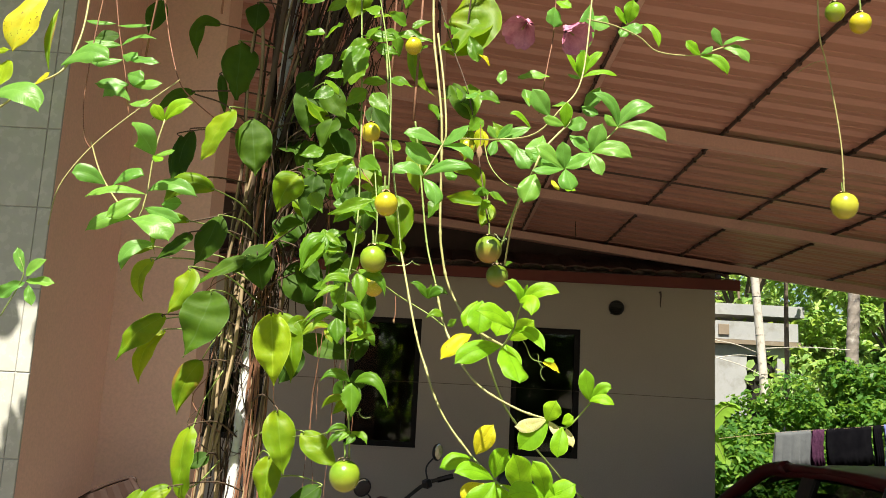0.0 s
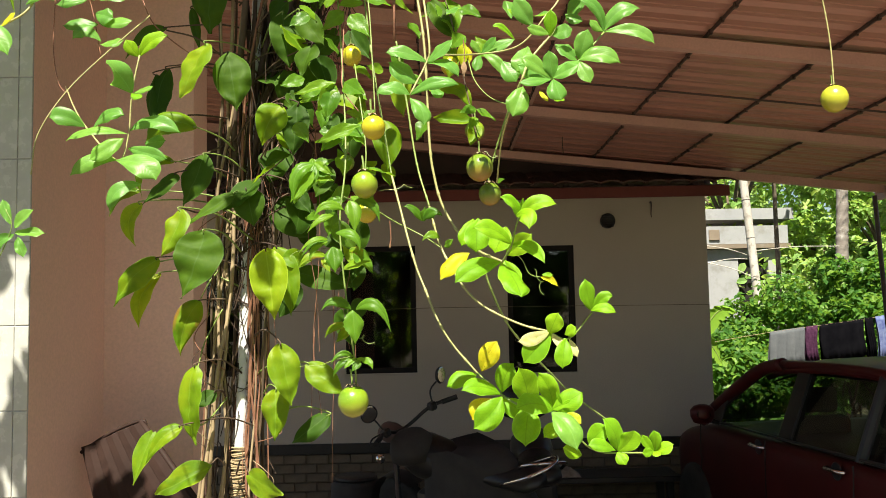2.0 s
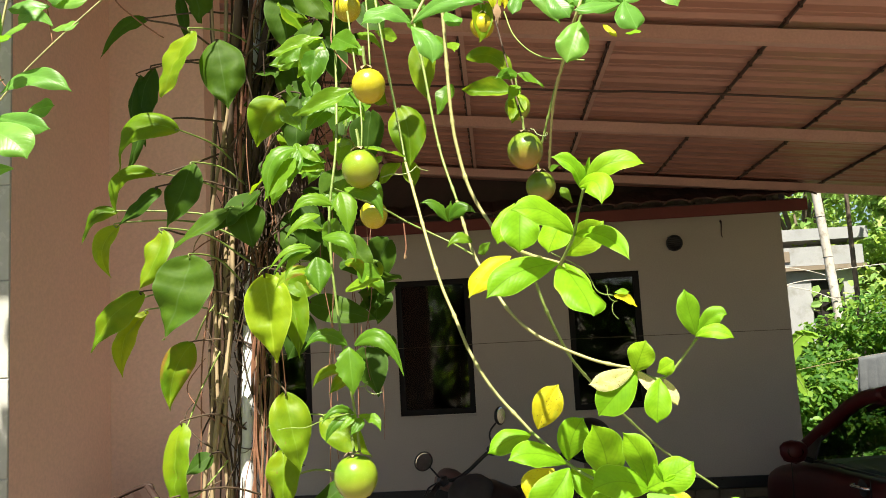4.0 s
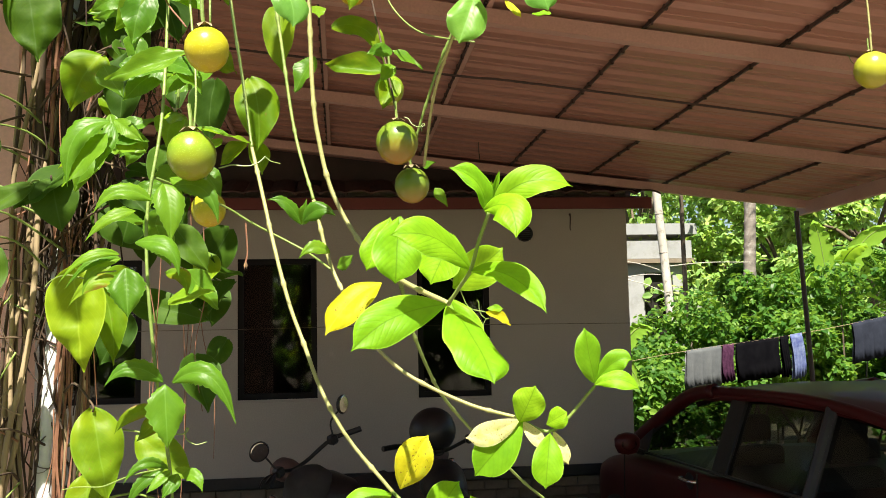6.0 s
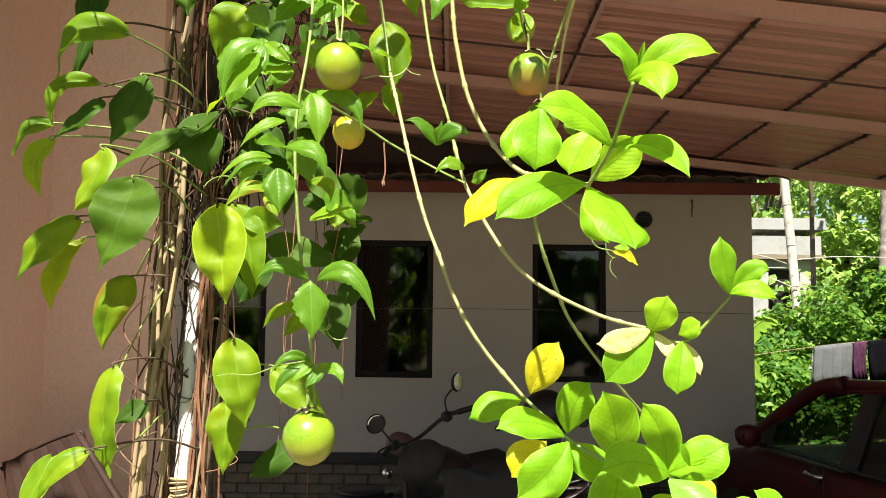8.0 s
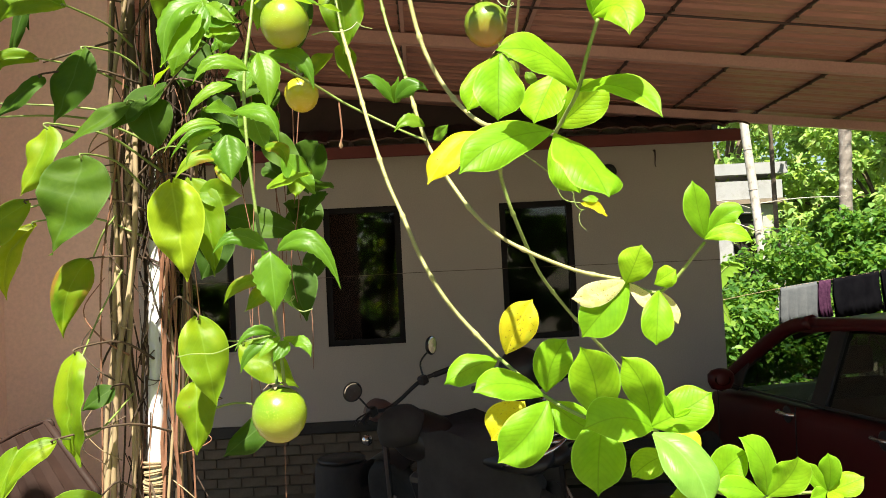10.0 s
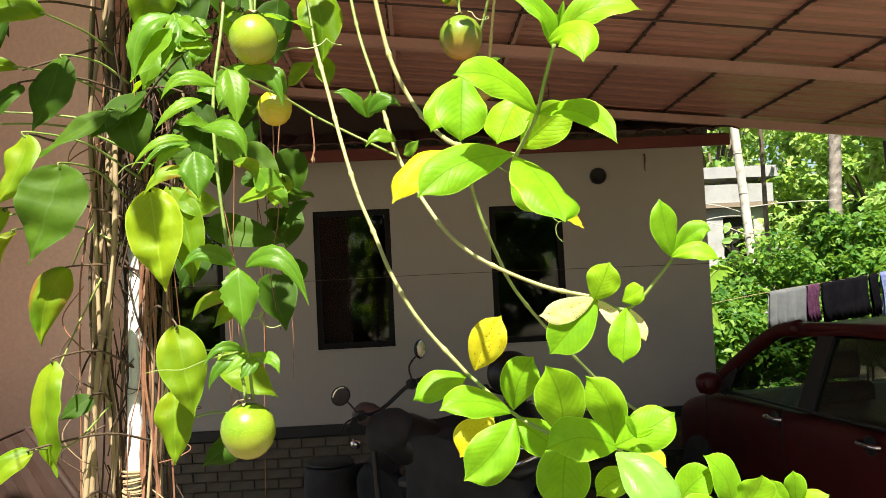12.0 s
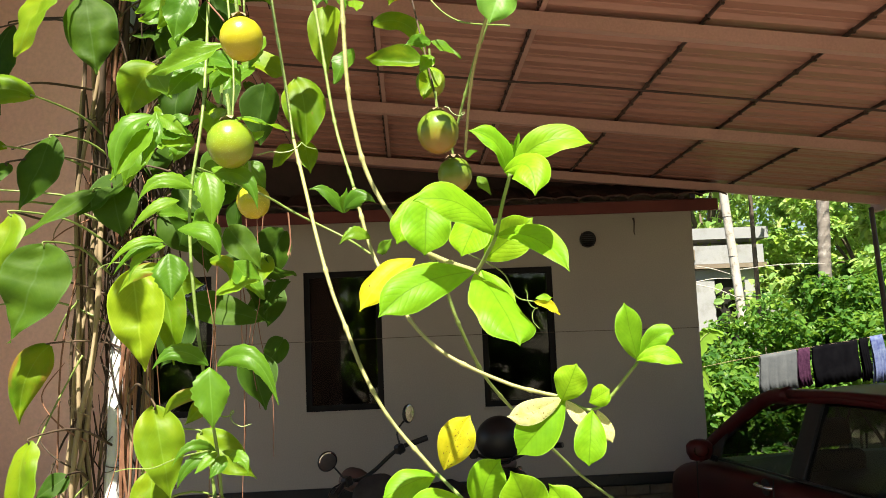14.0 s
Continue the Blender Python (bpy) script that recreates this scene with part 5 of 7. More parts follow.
branch = stem(passion_vine, 'green', 0.0020, [(0.028, 1.500, 2.304), (0.051, 1.430, 2.145), (0.052, 1.416, 2.084)])
branch = stem(passion_vine, 'green', 0.0022, [(0.008, 1.450, 2.046), (0.059, 1.550, 2.033), (0.094, 1.570, 2.013), (0.151, 1.570, 1.982), (0.182, 1.500, 1.955)])
branch = stem(passion_vine, 'brown', 0.0016, [(-0.000, 1.600, 2.442), (-0.000, 1.550, 2.329), (0.005, 1.500, 2.257), (0.038, 1.450, 2.202)])
blades(passion_vine, [
    ("P", (0.022, 1.430, 1.843), (-0.006, 1.420, 1.858), (-0.029, 1.418, 1.841), 0.022),
    ("P", (0.025, 1.420, 1.841), (0.029, 1.410, 1.811), (0.031, 1.408, 1.783), 0.036),
    ("P", (0.031, 1.430, 1.842), (0.067, 1.419, 1.848), (0.092, 1.418, 1.802), 0.025),
    ("B", (0.014, 1.460, 1.814), (-0.011, 1.451, 1.811), (-0.027, 1.448, 1.793), 0.015),
    ("B", (0.015, 1.470, 1.812), (0.004, 1.461, 1.798), (-0.009, 1.458, 1.784), 0.018),
    ("P", (0.012, 1.420, 2.018), (-0.017, 1.410, 2.026), (-0.039, 1.408, 2.004), 0.022),
    ("P", (0.023, 1.420, 2.034), (0.031, 1.410, 2.008), (0.032, 1.408, 1.976), 0.031),
    ("P", (0.029, 1.430, 2.033), (0.061, 1.420, 2.028), (0.075, 1.418, 1.995), 0.022),
    ("P", (0.021, 1.460, 2.047), (0.041, 1.451, 2.038), (0.060, 1.448, 2.031), 0.017),
    ("P", (-0.004, 1.390, 1.950), (-0.001, 1.381, 1.927), (0.001, 1.378, 1.905), 0.035),
    ("P", (-0.001, 1.410, 1.976), (0.030, 1.400, 1.971), (0.042, 1.398, 1.943), 0.022),
    ("P", (-0.015, 1.410, 1.965), (-0.041, 1.400, 1.963), (-0.066, 1.398, 1.938), 0.012),
    ("P", (-0.018, 1.420, 1.964), (-0.042, 1.410, 1.957), (-0.063, 1.408, 1.933), 0.010),
    ("P", (-0.016, 1.420, 1.962), (-0.038, 1.410, 1.950), (-0.048, 1.408, 1.925), 0.013),
    ("P", (-0.010, 1.450, 2.012), (-0.033, 1.440, 2.004), (-0.055, 1.438, 1.980), 0.015),
    ("B", (-0.027, 1.470, 1.940), (-0.052, 1.460, 1.942), (-0.075, 1.458, 1.918), 0.017),
    ("B", (-0.033, 1.470, 1.936), (-0.024, 1.462, 1.923), (-0.017, 1.458, 1.910), 0.014),
    ("B", (0.016, 1.470, 1.950), (0.034, 1.462, 1.947), (0.039, 1.458, 1.927), 0.017),
    ("P", (0.024, 1.450, 1.758), (0.002, 1.441, 1.765), (-0.016, 1.438, 1.746), 0.011),
    ("P", (0.020, 1.450, 1.758), (-0.001, 1.441, 1.745), (-0.011, 1.438, 1.724), 0.013),
    ("P", (0.028, 1.440, 1.758), (0.018, 1.432, 1.749), (0.008, 1.428, 1.739), 0.013),
    ("P", (0.035, 1.440, 1.754), (0.029, 1.432, 1.744), (0.022, 1.428, 1.734), 0.017),
    ("P", (0.037, 1.450, 1.752), (0.051, 1.442, 1.750), (0.058, 1.438, 1.736), 0.015),
    ("P", (0.026, 1.470, 1.755), (0.040, 1.462, 1.753), (0.054, 1.458, 1.751), 0.008),
    ("P", (-0.050, 1.500, 2.116), (-0.081, 1.488, 2.095), (-0.087, 1.488, 2.043), 0.030),
    ("P", (-0.051, 1.520, 2.117), (-0.057, 1.510, 2.089), (-0.066, 1.508, 2.063), 0.023),
    ("P", (-0.054, 1.540, 2.127), (-0.036, 1.531, 2.112), (-0.020, 1.528, 2.099), 0.019),
    ("P", (-0.062, 1.550, 2.135), (-0.056, 1.541, 2.113), (-0.053, 1.538, 2.093), 0.022),
    ("P", (0.148, 1.570, 2.012), (0.132, 1.561, 2.036), (0.111, 1.558, 2.039), 0.019),
    ("P", (0.149, 1.570, 2.012), (0.152, 1.562, 2.025), (0.155, 1.558, 2.040), 0.020),
    ("P", (0.151, 1.560, 2.014), (0.170, 1.551, 2.027), (0.188, 1.548, 2.019), 0.023),
    ("P", (0.181, 1.520, 1.974), (0.164, 1.511, 1.980), (0.148, 1.508, 1.967), 0.017),
    ("P", (0.189, 1.500, 1.957), (0.198, 1.492, 1.962), (0.206, 1.488, 1.969), 0.016),])
leaves(branch, 'P', [
    ((-0.009, 1.500, 2.265), (-0.041, 1.486, 2.212), 0.032, 0),
    ((-0.007, 1.500, 2.268), (-0.087, 1.496, 2.251), 0.021, 25),
    ((0.014, 1.500, 2.258), (0.052, 1.467, 2.228), 0.028, 0),
    ((0.040, 1.450, 2.175), (-0.041, 1.442, 2.146), 0.023, 25)])
leaves(branch, 'P', [
    ((0.045, 1.450, 2.097), (0.104, 1.447, 2.087), 0.016, 25),
    ((-0.052, 1.500, 2.102), (-0.093, 1.484, 2.044), 0.033, 6),
    ((-0.070, 1.600, 2.129), (-0.020, 1.600, 2.144), 0.024, 7),
    ((-0.042, 1.620, 2.126), (-0.054, 1.596, 2.088), 0.026, 0),
    ((-0.002, 1.550, 2.053), (-0.042, 1.548, 2.046), 0.022, 2),
    ((0.051, 1.600, 2.556), (-0.021, 1.600, 2.565), 0.033, 6),
    ((0.056, 1.600, 2.569), (0.134, 1.596, 2.556), 0.031, 11),
    ((0.073, 1.600, 2.589), (0.038, 1.571, 2.605), 0.032, 0),
    ((0.085, 1.600, 2.583), (0.126, 1.600, 2.604), 0.025, 0),
    ((-0.019, 1.600, 2.546), (-0.056, 1.580, 2.468), 0.031, 12)])
leaves(branch, 'P', [
    ((-0.043, 1.650, 2.470), (-0.014, 1.650, 2.542), 0.039, 4),
    ((-0.000, 1.600, 2.442), (-0.044, 1.591, 2.406), 0.033, 0),
    ((0.016, 1.550, 2.418), (0.055, 1.522, 2.369), 0.035, 0),
    ((0.045, 1.600, 2.469), (0.094, 1.575, 2.450), 0.031, 0),
    ((-0.042, 1.550, 2.280), (-0.084, 1.543, 2.253), 0.027, 0),
    ((-0.013, 1.500, 2.262), (-0.023, 1.482, 2.198), 0.037, 0),
    ((0.008, 1.500, 2.269), (0.046, 1.458, 2.237), 0.033, 0),
    ((-0.074, 1.550, 2.119), (-0.093, 1.530, 2.048), 0.037, 3),
    ((-0.058, 1.550, 2.114), (-0.015, 1.526, 2.101), 0.027, 0),
    ((-0.040, 1.500, 2.177), (0.015, 1.498, 2.174), 0.028, 0)])
leaves(branch, 'P', [
    ((0.025, 1.500, 2.175), (0.051, 1.471, 2.143), 0.026, 0),
    ((0.004, 1.600, 2.550), (-0.065, 1.590, 2.505), 0.033, 9),
    ((-0.006, 1.580, 2.527), (-0.047, 1.557, 2.439), 0.047, 3),
    ((0.013, 1.580, 2.528), (0.061, 1.576, 2.516), 0.027, 0),
    ((-0.010, 1.600, 2.554), (0.018, 1.581, 2.578), 0.026, 0),
    ((-0.025, 1.550, 2.272), (-0.034, 1.532, 2.207), 0.037, 0),
    ((-0.026, 1.560, 2.270), (-0.085, 1.556, 2.251), 0.023, 13),
    ((0.003, 1.520, 2.184), (-0.039, 1.509, 2.143), 0.031, 0),
    ((0.011, 1.500, 2.180), (0.048, 1.472, 2.159), 0.027, 0),
    ((-0.069, 1.550, 2.105), (-0.098, 1.535, 2.051), 0.038, 0)])
leaves(branch, 'P', [
    ((-0.063, 1.550, 2.106), (-0.019, 1.528, 2.091), 0.028, 0),
    ((-0.002, 1.600, 2.150), (-0.002, 1.557, 2.106), 0.032, 0)])

# passion fruit vine, blush
branch = stem(passion_vine, 'dark', 0.0022, [(0.118, 1.900, 2.839), (0.169, 1.850, 2.656), (0.215, 1.800, 2.513), (0.247, 1.750, 2.325), (0.269, 1.710, 2.191), (0.272, 1.700, 2.167)])
branch = stem(passion_vine, 'green', 0.0030, [(0.374, 1.620, 2.346), (0.328, 1.650, 2.242), (0.309, 1.680, 2.187), (0.295, 1.700, 2.141)])
branch = stem(passion_vine, 'green', 0.0018, [(0.251, 1.700, 2.369), (0.264, 1.660, 2.310), (0.298, 1.620, 2.262), (0.354, 1.550, 2.227)])
leaves(branch, 'P', [
    ((0.264, 1.680, 2.259), (0.231, 1.657, 2.248), 0.023, 0),
    ((0.265, 1.680, 2.258), (0.306, 1.675, 2.236), 0.020, 7)])
leaves(branch, 'H', [
    ((0.256, 1.720, 2.239), (0.176, 1.720, 2.258), 0.031, 16)])
leaves(branch, 'P', [
    ((0.265, 1.700, 2.245), (0.248, 1.677, 2.217), 0.020, 0)])
leaves(branch, 'H', [
    ((0.267, 1.740, 2.236), (0.252, 1.716, 2.189), 0.032, 0)])
leaves(branch, 'P', [
    ((0.325, 1.740, 2.083), (0.342, 1.733, 2.057), 0.015, 4),
    ((0.309, 1.740, 2.113), (0.324, 1.726, 2.118), 0.013, 0)])
leaves(branch, 'Y', [
    ((0.239, 1.600, 2.374), (0.232, 1.590, 2.326), 0.020, 5),
    ((0.246, 1.600, 2.366), (0.249, 1.593, 2.331), 0.012, 11)])
leaves(branch, 'H', [
    ((0.221, 1.800, 2.426), (0.211, 1.773, 2.355), 0.037, 0)])
leaves(branch, 'P', [
    ((0.272, 1.650, 2.364), (0.306, 1.622, 2.384), 0.033, 0),
    ((0.296, 1.650, 2.364), (0.265, 1.650, 2.406), 0.026, 4),
    ((0.214, 1.850, 2.559), (0.227, 1.778, 2.458), 0.060, 0),
    ((0.241, 1.800, 2.521), (0.285, 1.766, 2.491), 0.035, 0),
    ((0.243, 1.800, 2.460), (0.217, 1.753, 2.416), 0.034, 0),
    ((0.231, 1.800, 2.596), (0.208, 1.800, 2.665), 0.034, 6)])
leaves(branch, 'Y', [
    ((0.230, 1.800, 2.617), (0.261, 1.794, 2.589), 0.017, 6)])
leaves(branch, 'H', [
    ((0.249, 1.900, 2.756), (0.170, 1.838, 2.640), 0.087, 0)])

# passion fruit vine, far
branch = stem(passion_vine, 'cream', 0.0032, [(1.074, 1.900, 2.937), (1.100, 1.950, 2.780), (1.138, 2.000, 2.726), (1.171, 2.020, 2.597), (1.183, 2.020, 2.492), (1.186, 2.020, 2.385)])
branch = stem(passion_vine, 'cream', 0.0014, [(1.139, 2.000, 2.734), (1.094, 2.000, 2.716), (1.062, 2.000, 2.691)])
branch = stem(passion_vine, 'dark', 0.0016, [(0.968, 1.600, 2.772), (0.976, 1.600, 2.689)])
branch = stem(passion_vine, 'dark', 0.0016, [(1.017, 1.600, 2.775), (1.028, 1.600, 2.668)])

# broad-leaved climber, main
branch = stem(climber, 'dark', 0.0036, [(-0.388, 2.270, 2.545), (-0.455, 2.200, 2.592), (-0.546, 2.200, 2.620)])
branch = stem(climber, 'dark', 0.0036, [(-0.397, 2.270, 2.390), (-0.469, 2.200, 2.384), (-0.551, 2.200, 2.376)])
branch = stem(climber, 'dark', 0.0036, [(-0.408, 2.270, 2.313), (-0.445, 2.200, 2.276), (-0.522, 2.200, 2.256)])
branch = stem(climber, 'dark', 0.0036, [(-0.413, 2.270, 2.176), (-0.448, 2.200, 2.119), (-0.490, 2.150, 2.125)])
branch = stem(climber, 'green', 0.0030, [(-0.416, 2.270, 2.036), (-0.500, 2.250, 2.007), (-0.609, 2.300, 1.992)])
branch = stem(climber, 'green', 0.0030, [(-0.421, 2.270, 1.967), (-0.447, 2.270, 1.934), (-0.479, 2.300, 1.890)])
branch = stem(climber, 'green', 0.0028, [(-0.406, 2.250, 1.859), (-0.452, 2.250, 1.775), (-0.442, 2.130, 1.701)])
branch = stem(climber, 'green', 0.0028, [(-0.394, 2.250, 1.621), (-0.428, 2.150, 1.565), (-0.452, 2.050, 1.574)])
blades(climber, [
    ("H", (-0.437, 2.100, 2.324), (-0.523, 2.083, 2.327), (-0.563, 2.088, 2.234), 0.074, 0, 0.5),
    ("D", (-0.613, 2.320, 2.533), (-0.599, 2.297, 2.407), (-0.642, 2.308, 2.289), 0.056, 0, 0.6),
    ("H", (-0.512, 2.160, 2.248), (-0.584, 2.145, 2.238), (-0.592, 2.148, 2.154), 0.045, 0, 0.6),
    ("H", (-0.616, 2.200, 2.177), (-0.661, 2.187, 2.167), (-0.692, 2.188, 2.109), 0.039, 0, 0.5),
    ("D", (-0.498, 2.140, 2.213), (-0.530, 2.126, 2.179), (-0.585, 2.128, 2.132), 0.052),
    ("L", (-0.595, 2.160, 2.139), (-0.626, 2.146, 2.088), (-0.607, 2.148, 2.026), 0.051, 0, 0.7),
    ("D", (-0.434, 2.170, 2.269), (-0.456, 2.154, 2.196), (-0.486, 2.158, 2.129), 0.079),
    ("H", (-0.483, 2.120, 2.116), (-0.494, 2.105, 2.054), (-0.529, 2.108, 1.994), 0.068),
    ("D", (-0.351, 2.160, 2.163), (-0.409, 2.142, 2.122), (-0.494, 2.148, 2.070), 0.042),
    ("D", (-0.416, 2.100, 2.056), (-0.432, 2.081, 1.975), (-0.472, 2.088, 1.885), 0.118, 0, 0.15),
    ("H", (-0.579, 2.250, 1.998), (-0.644, 2.232, 1.947), (-0.697, 2.238, 1.871), 0.070),
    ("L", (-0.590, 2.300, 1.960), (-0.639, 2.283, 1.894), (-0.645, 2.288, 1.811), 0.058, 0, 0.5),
    ("B", (-0.463, 2.240, 1.880), (-0.500, 2.223, 1.820), (-0.513, 2.228, 1.735), 0.065),
    ("H", (-0.437, 2.100, 1.715), (-0.449, 2.080, 1.619), (-0.431, 2.088, 1.519), 0.080, 14),
    ("H", (-0.456, 2.050, 1.570), (-0.500, 2.035, 1.545), (-0.542, 2.038, 1.483), 0.043),
    ("D", (-0.412, 2.200, 1.641), (-0.438, 2.189, 1.622), (-0.467, 2.188, 1.601), 0.039),
    ("D", (-0.327, 2.180, 2.174), (-0.313, 2.167, 2.123), (-0.303, 2.168, 2.074), 0.084),
    ("H", (-0.213, 2.080, 2.372), (-0.242, 2.066, 2.330), (-0.262, 2.068, 2.270), 0.083),
    ("D", (-0.176, 2.100, 2.382), (-0.179, 2.084, 2.310), (-0.186, 2.088, 2.245), 0.074),
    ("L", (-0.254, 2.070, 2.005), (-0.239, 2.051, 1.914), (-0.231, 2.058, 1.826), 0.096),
    ("H", (-0.242, 2.140, 2.015), (-0.207, 2.121, 1.931), (-0.200, 2.128, 1.835), 0.069),
    ("H", (-0.221, 2.080, 1.766), (-0.203, 2.063, 1.689), (-0.191, 2.068, 1.612), 0.081, 0, 0.25),
    ("H", (-0.243, 2.140, 1.649), (-0.241, 2.125, 1.585), (-0.244, 2.128, 1.520), 0.071),
    ("D", (-0.113, 2.180, 1.577), (-0.158, 2.166, 1.543), (-0.206, 2.168, 1.507), 0.062),
    ("H", (-0.170, 2.180, 1.709), (-0.115, 2.164, 1.667), (-0.064, 2.168, 1.624), 0.067),
    ("D", (-0.205, 2.250, 1.956), (-0.124, 2.233, 1.931), (-0.049, 2.238, 1.909), 0.065),
    ("D", (-0.074, 2.000, 2.062), (-0.045, 1.987, 2.023), (-0.018, 1.988, 1.987), 0.052),
    ("H", (0.050, 1.960, 2.301), (0.065, 1.945, 2.240), (0.062, 1.948, 2.177), 0.072),
    ("H", (0.057, 1.990, 2.204), (0.063, 1.980, 2.173), (0.068, 1.978, 2.144), 0.036),
    ("D", (-0.452, 2.280, 2.811), (-0.446, 2.261, 2.716), (-0.446, 2.268, 2.631), 0.110),
    ("D", (-0.505, 2.300, 2.719), (-0.490, 2.285, 2.651), (-0.480, 2.288, 2.590), 0.029),
    ("D", (-0.369, 2.160, 2.540), (-0.353, 2.143, 2.456), (-0.343, 2.148, 2.380), 0.099),
    ("H", (-0.425, 2.150, 2.566), (-0.454, 2.132, 2.486), (-0.489, 2.138, 2.414), 0.092),
    ("D", (-0.577, 2.320, 2.548), (-0.601, 2.300, 2.451), (-0.596, 2.308, 2.353), 0.070),
    ("D", (-0.517, 2.280, 2.864), (-0.575, 2.265, 2.847), (-0.569, 2.268, 2.751), 0.057),
    ("D", (-0.405, 2.260, 2.928), (-0.403, 2.247, 2.878), (-0.404, 2.248, 2.833), 0.065),
    ("D", (-0.666, 2.200, 2.892), (-0.676, 2.186, 2.835), (-0.691, 2.188, 2.786), 0.058),
    ("D", (-0.561, 2.250, 2.642), (-0.619, 2.234, 2.619), (-0.672, 2.238, 2.551), 0.037),
    ("D", (-0.222, 2.150, 2.644), (-0.210, 2.133, 2.562), (-0.202, 2.138, 2.489), 0.080),
    ("D", (-0.169, 2.080, 2.620), (-0.133, 2.066, 2.570), (-0.101, 2.068, 2.526), 0.066),
    ("D", (-0.222, 2.220, 2.507), (-0.201, 2.204, 2.438), (-0.183, 2.208, 2.375), 0.092),
    ("D", (-0.131, 2.050, 2.522), (-0.144, 2.038, 2.477), (-0.158, 2.038, 2.437), 0.074),
    ("H", (-0.052, 1.850, 2.804), (-0.063, 1.837, 2.750), (-0.075, 1.838, 2.703), 0.072),
    ("D", (0.174, 1.820, 2.545), (0.200, 1.807, 2.497), (0.226, 1.808, 2.454), 0.061),
    ("H", (0.215, 1.900, 2.821), (0.216, 1.882, 2.701), (0.142, 1.888, 2.663), 0.125),
    ("H", (0.088, 1.800, 2.658), (0.088, 1.782, 2.561), (0.143, 1.788, 2.498), 0.030),
    ("H", (0.184, 1.850, 2.349), (0.235, 1.837, 2.341), (0.263, 1.838, 2.289), 0.041),
    ("D", (-0.250, 2.250, 2.301), (-0.261, 2.237, 2.249), (-0.274, 2.238, 2.201), 0.093),
    ("D", (-0.267, 2.280, 2.160), (-0.216, 2.263, 2.101), (-0.169, 2.268, 2.045), 0.097),])
leaves(climber, 'H', [
    ((0.098, 1.990, 2.435), (0.100, 1.942, 2.312), 0.060, 0),
    ((-0.386, 2.050, 1.472), (-0.513, 2.020, 1.415), 0.062, 10),
    ((-0.543, 2.100, 1.552), (-0.579, 2.044, 1.437), 0.058, 9),
    ((-0.293, 2.050, 1.451), (-0.206, 1.986, 1.410), 0.066, 0)])
leaves(climber, 'D', [
    ((-0.183, 2.200, 2.153), (-0.175, 2.096, 2.050), 0.085, 0),
    ((-0.100, 2.100, 2.217), (-0.124, 2.047, 2.133), 0.060, 0),
    ((-0.035, 2.100, 2.575), (0.019, 2.055, 2.485), 0.060, 0),
    ((-0.086, 2.100, 2.350), (-0.087, 2.044, 2.275), 0.052, 0)])

for b, e in (((0.122, 1.500, 2.672), (0.10, 1.66, 3.40)), ((0.098, 1.62, 2.386), (0.06, 1.70, 3.42)), ((0.03, 1.85, 2.55), (-0.02, 1.75, 3.42)),
             ((-0.66, 1.7, 2.75), (-0.62, 1.66, 3.50)), ((-0.42, 1.95, 2.75), (-0.40, 1.70, 3.48)), ((-0.60, 1.95, 2.62), (-0.50, 1.70, 3.48))):
    mid = (Vector(b) + Vector(e)) / 2 + Vector((0.02, 0.03, 0))
    stem(allamanda, "brown", 0.004, [b, mid, e])
for b, e in (((0.0, 1.8, 2.62), (-0.03, 1.7, 3.43)), ((0.06, 1.6, 2.62), (0.05, 1.67, 3.41)), ((0.20, 1.9, 2.66), (0.22, 1.70, 3.40)), ((0.96, 1.6, 2.73), (0.95, 1.58, 3.36)), ((1.01, 1.6, 2.71), (1.01, 1.58, 3.36))):
    stem(passion_vine, "dark", 0.003, [b, (Vector(b) + Vector(e)) / 2 + Vector((0.015, 0.02, 0)), e])

rs = random.Random(23)


def scatter(owner, kind, count, centre, spread, size, ratio):
    """Loosely hanging extra leaves in a mass of vine."""
    for k in range(count):
        b = Vector(centre) + Vector([max(-1.6, min(1.6, rs.gauss(0, 1))) * q for q in spread])
        ln = size * rs.uniform(0.7, 1.3)
        d = Vector((rs.uniform(-1, 1), rs.uniform(-0.7, 0.1), rs.uniform(-1.2, 0.35))).normalized() * ln
        leaves(owner, kind, [(b, b + d, ln / ratio, rs.uniform(0, 40))])


# leaf mass above the view, added to dapple the pillar and climber
for k in range(9):
    scatter(allamanda, "G", 34 if k < 5 else 6, (-2.0 + 0.25 * k, 1.42 if k < 5 else 1.34, 3.24), (0.10, 0.12, 0.24), 0.10, 1.9)
stem(allamanda, "brown", 0.007, [(0.3, 1.52, 3.42), (-0.4, 1.40, 3.36), (-1.1, 1.38, 3.40), (-1.7, 1.36, 3.35), (-2.1, 1.42, 3.60)])
scatter(passion_vine, "P", 34, (0.02, 1.72, 2.48), (0.09, 0.10, 0.16), 0.055, 1.7)
scatter(passion_vine, "P", 16, (-0.02, 1.62, 2.12), (0.05, 0.05, 0.12), 0.05, 1.7)
scatter(climber, "D", 22, (-0.16, 2.22, 2.42), (0.09, 0.05, 0.22), 0.10, 1.5)
scatter(climber, "H", 8, (-0.12, 2.12, 2.2), (0.10, 0.05, 0.2), 0.09, 1.5)
scatter(climber, "D", 10, (-0.10, 2.25, 1.95), (0.07, 0.04, 0.12), 0.10, 1.5)
scatter(allamanda, "G", 5, (0.40, 1.70, 2.52), (0.10, 0.06, 0.10), 0.055, 2.0)

fruit(passion_vine, (0.070, 1.376, 2.154), 0.0208, M_fruit_yellow, "ripening yellow fruit")
fruit(passion_vine, (0.050, 1.416, 2.061), 0.0237, M_fruit_green)
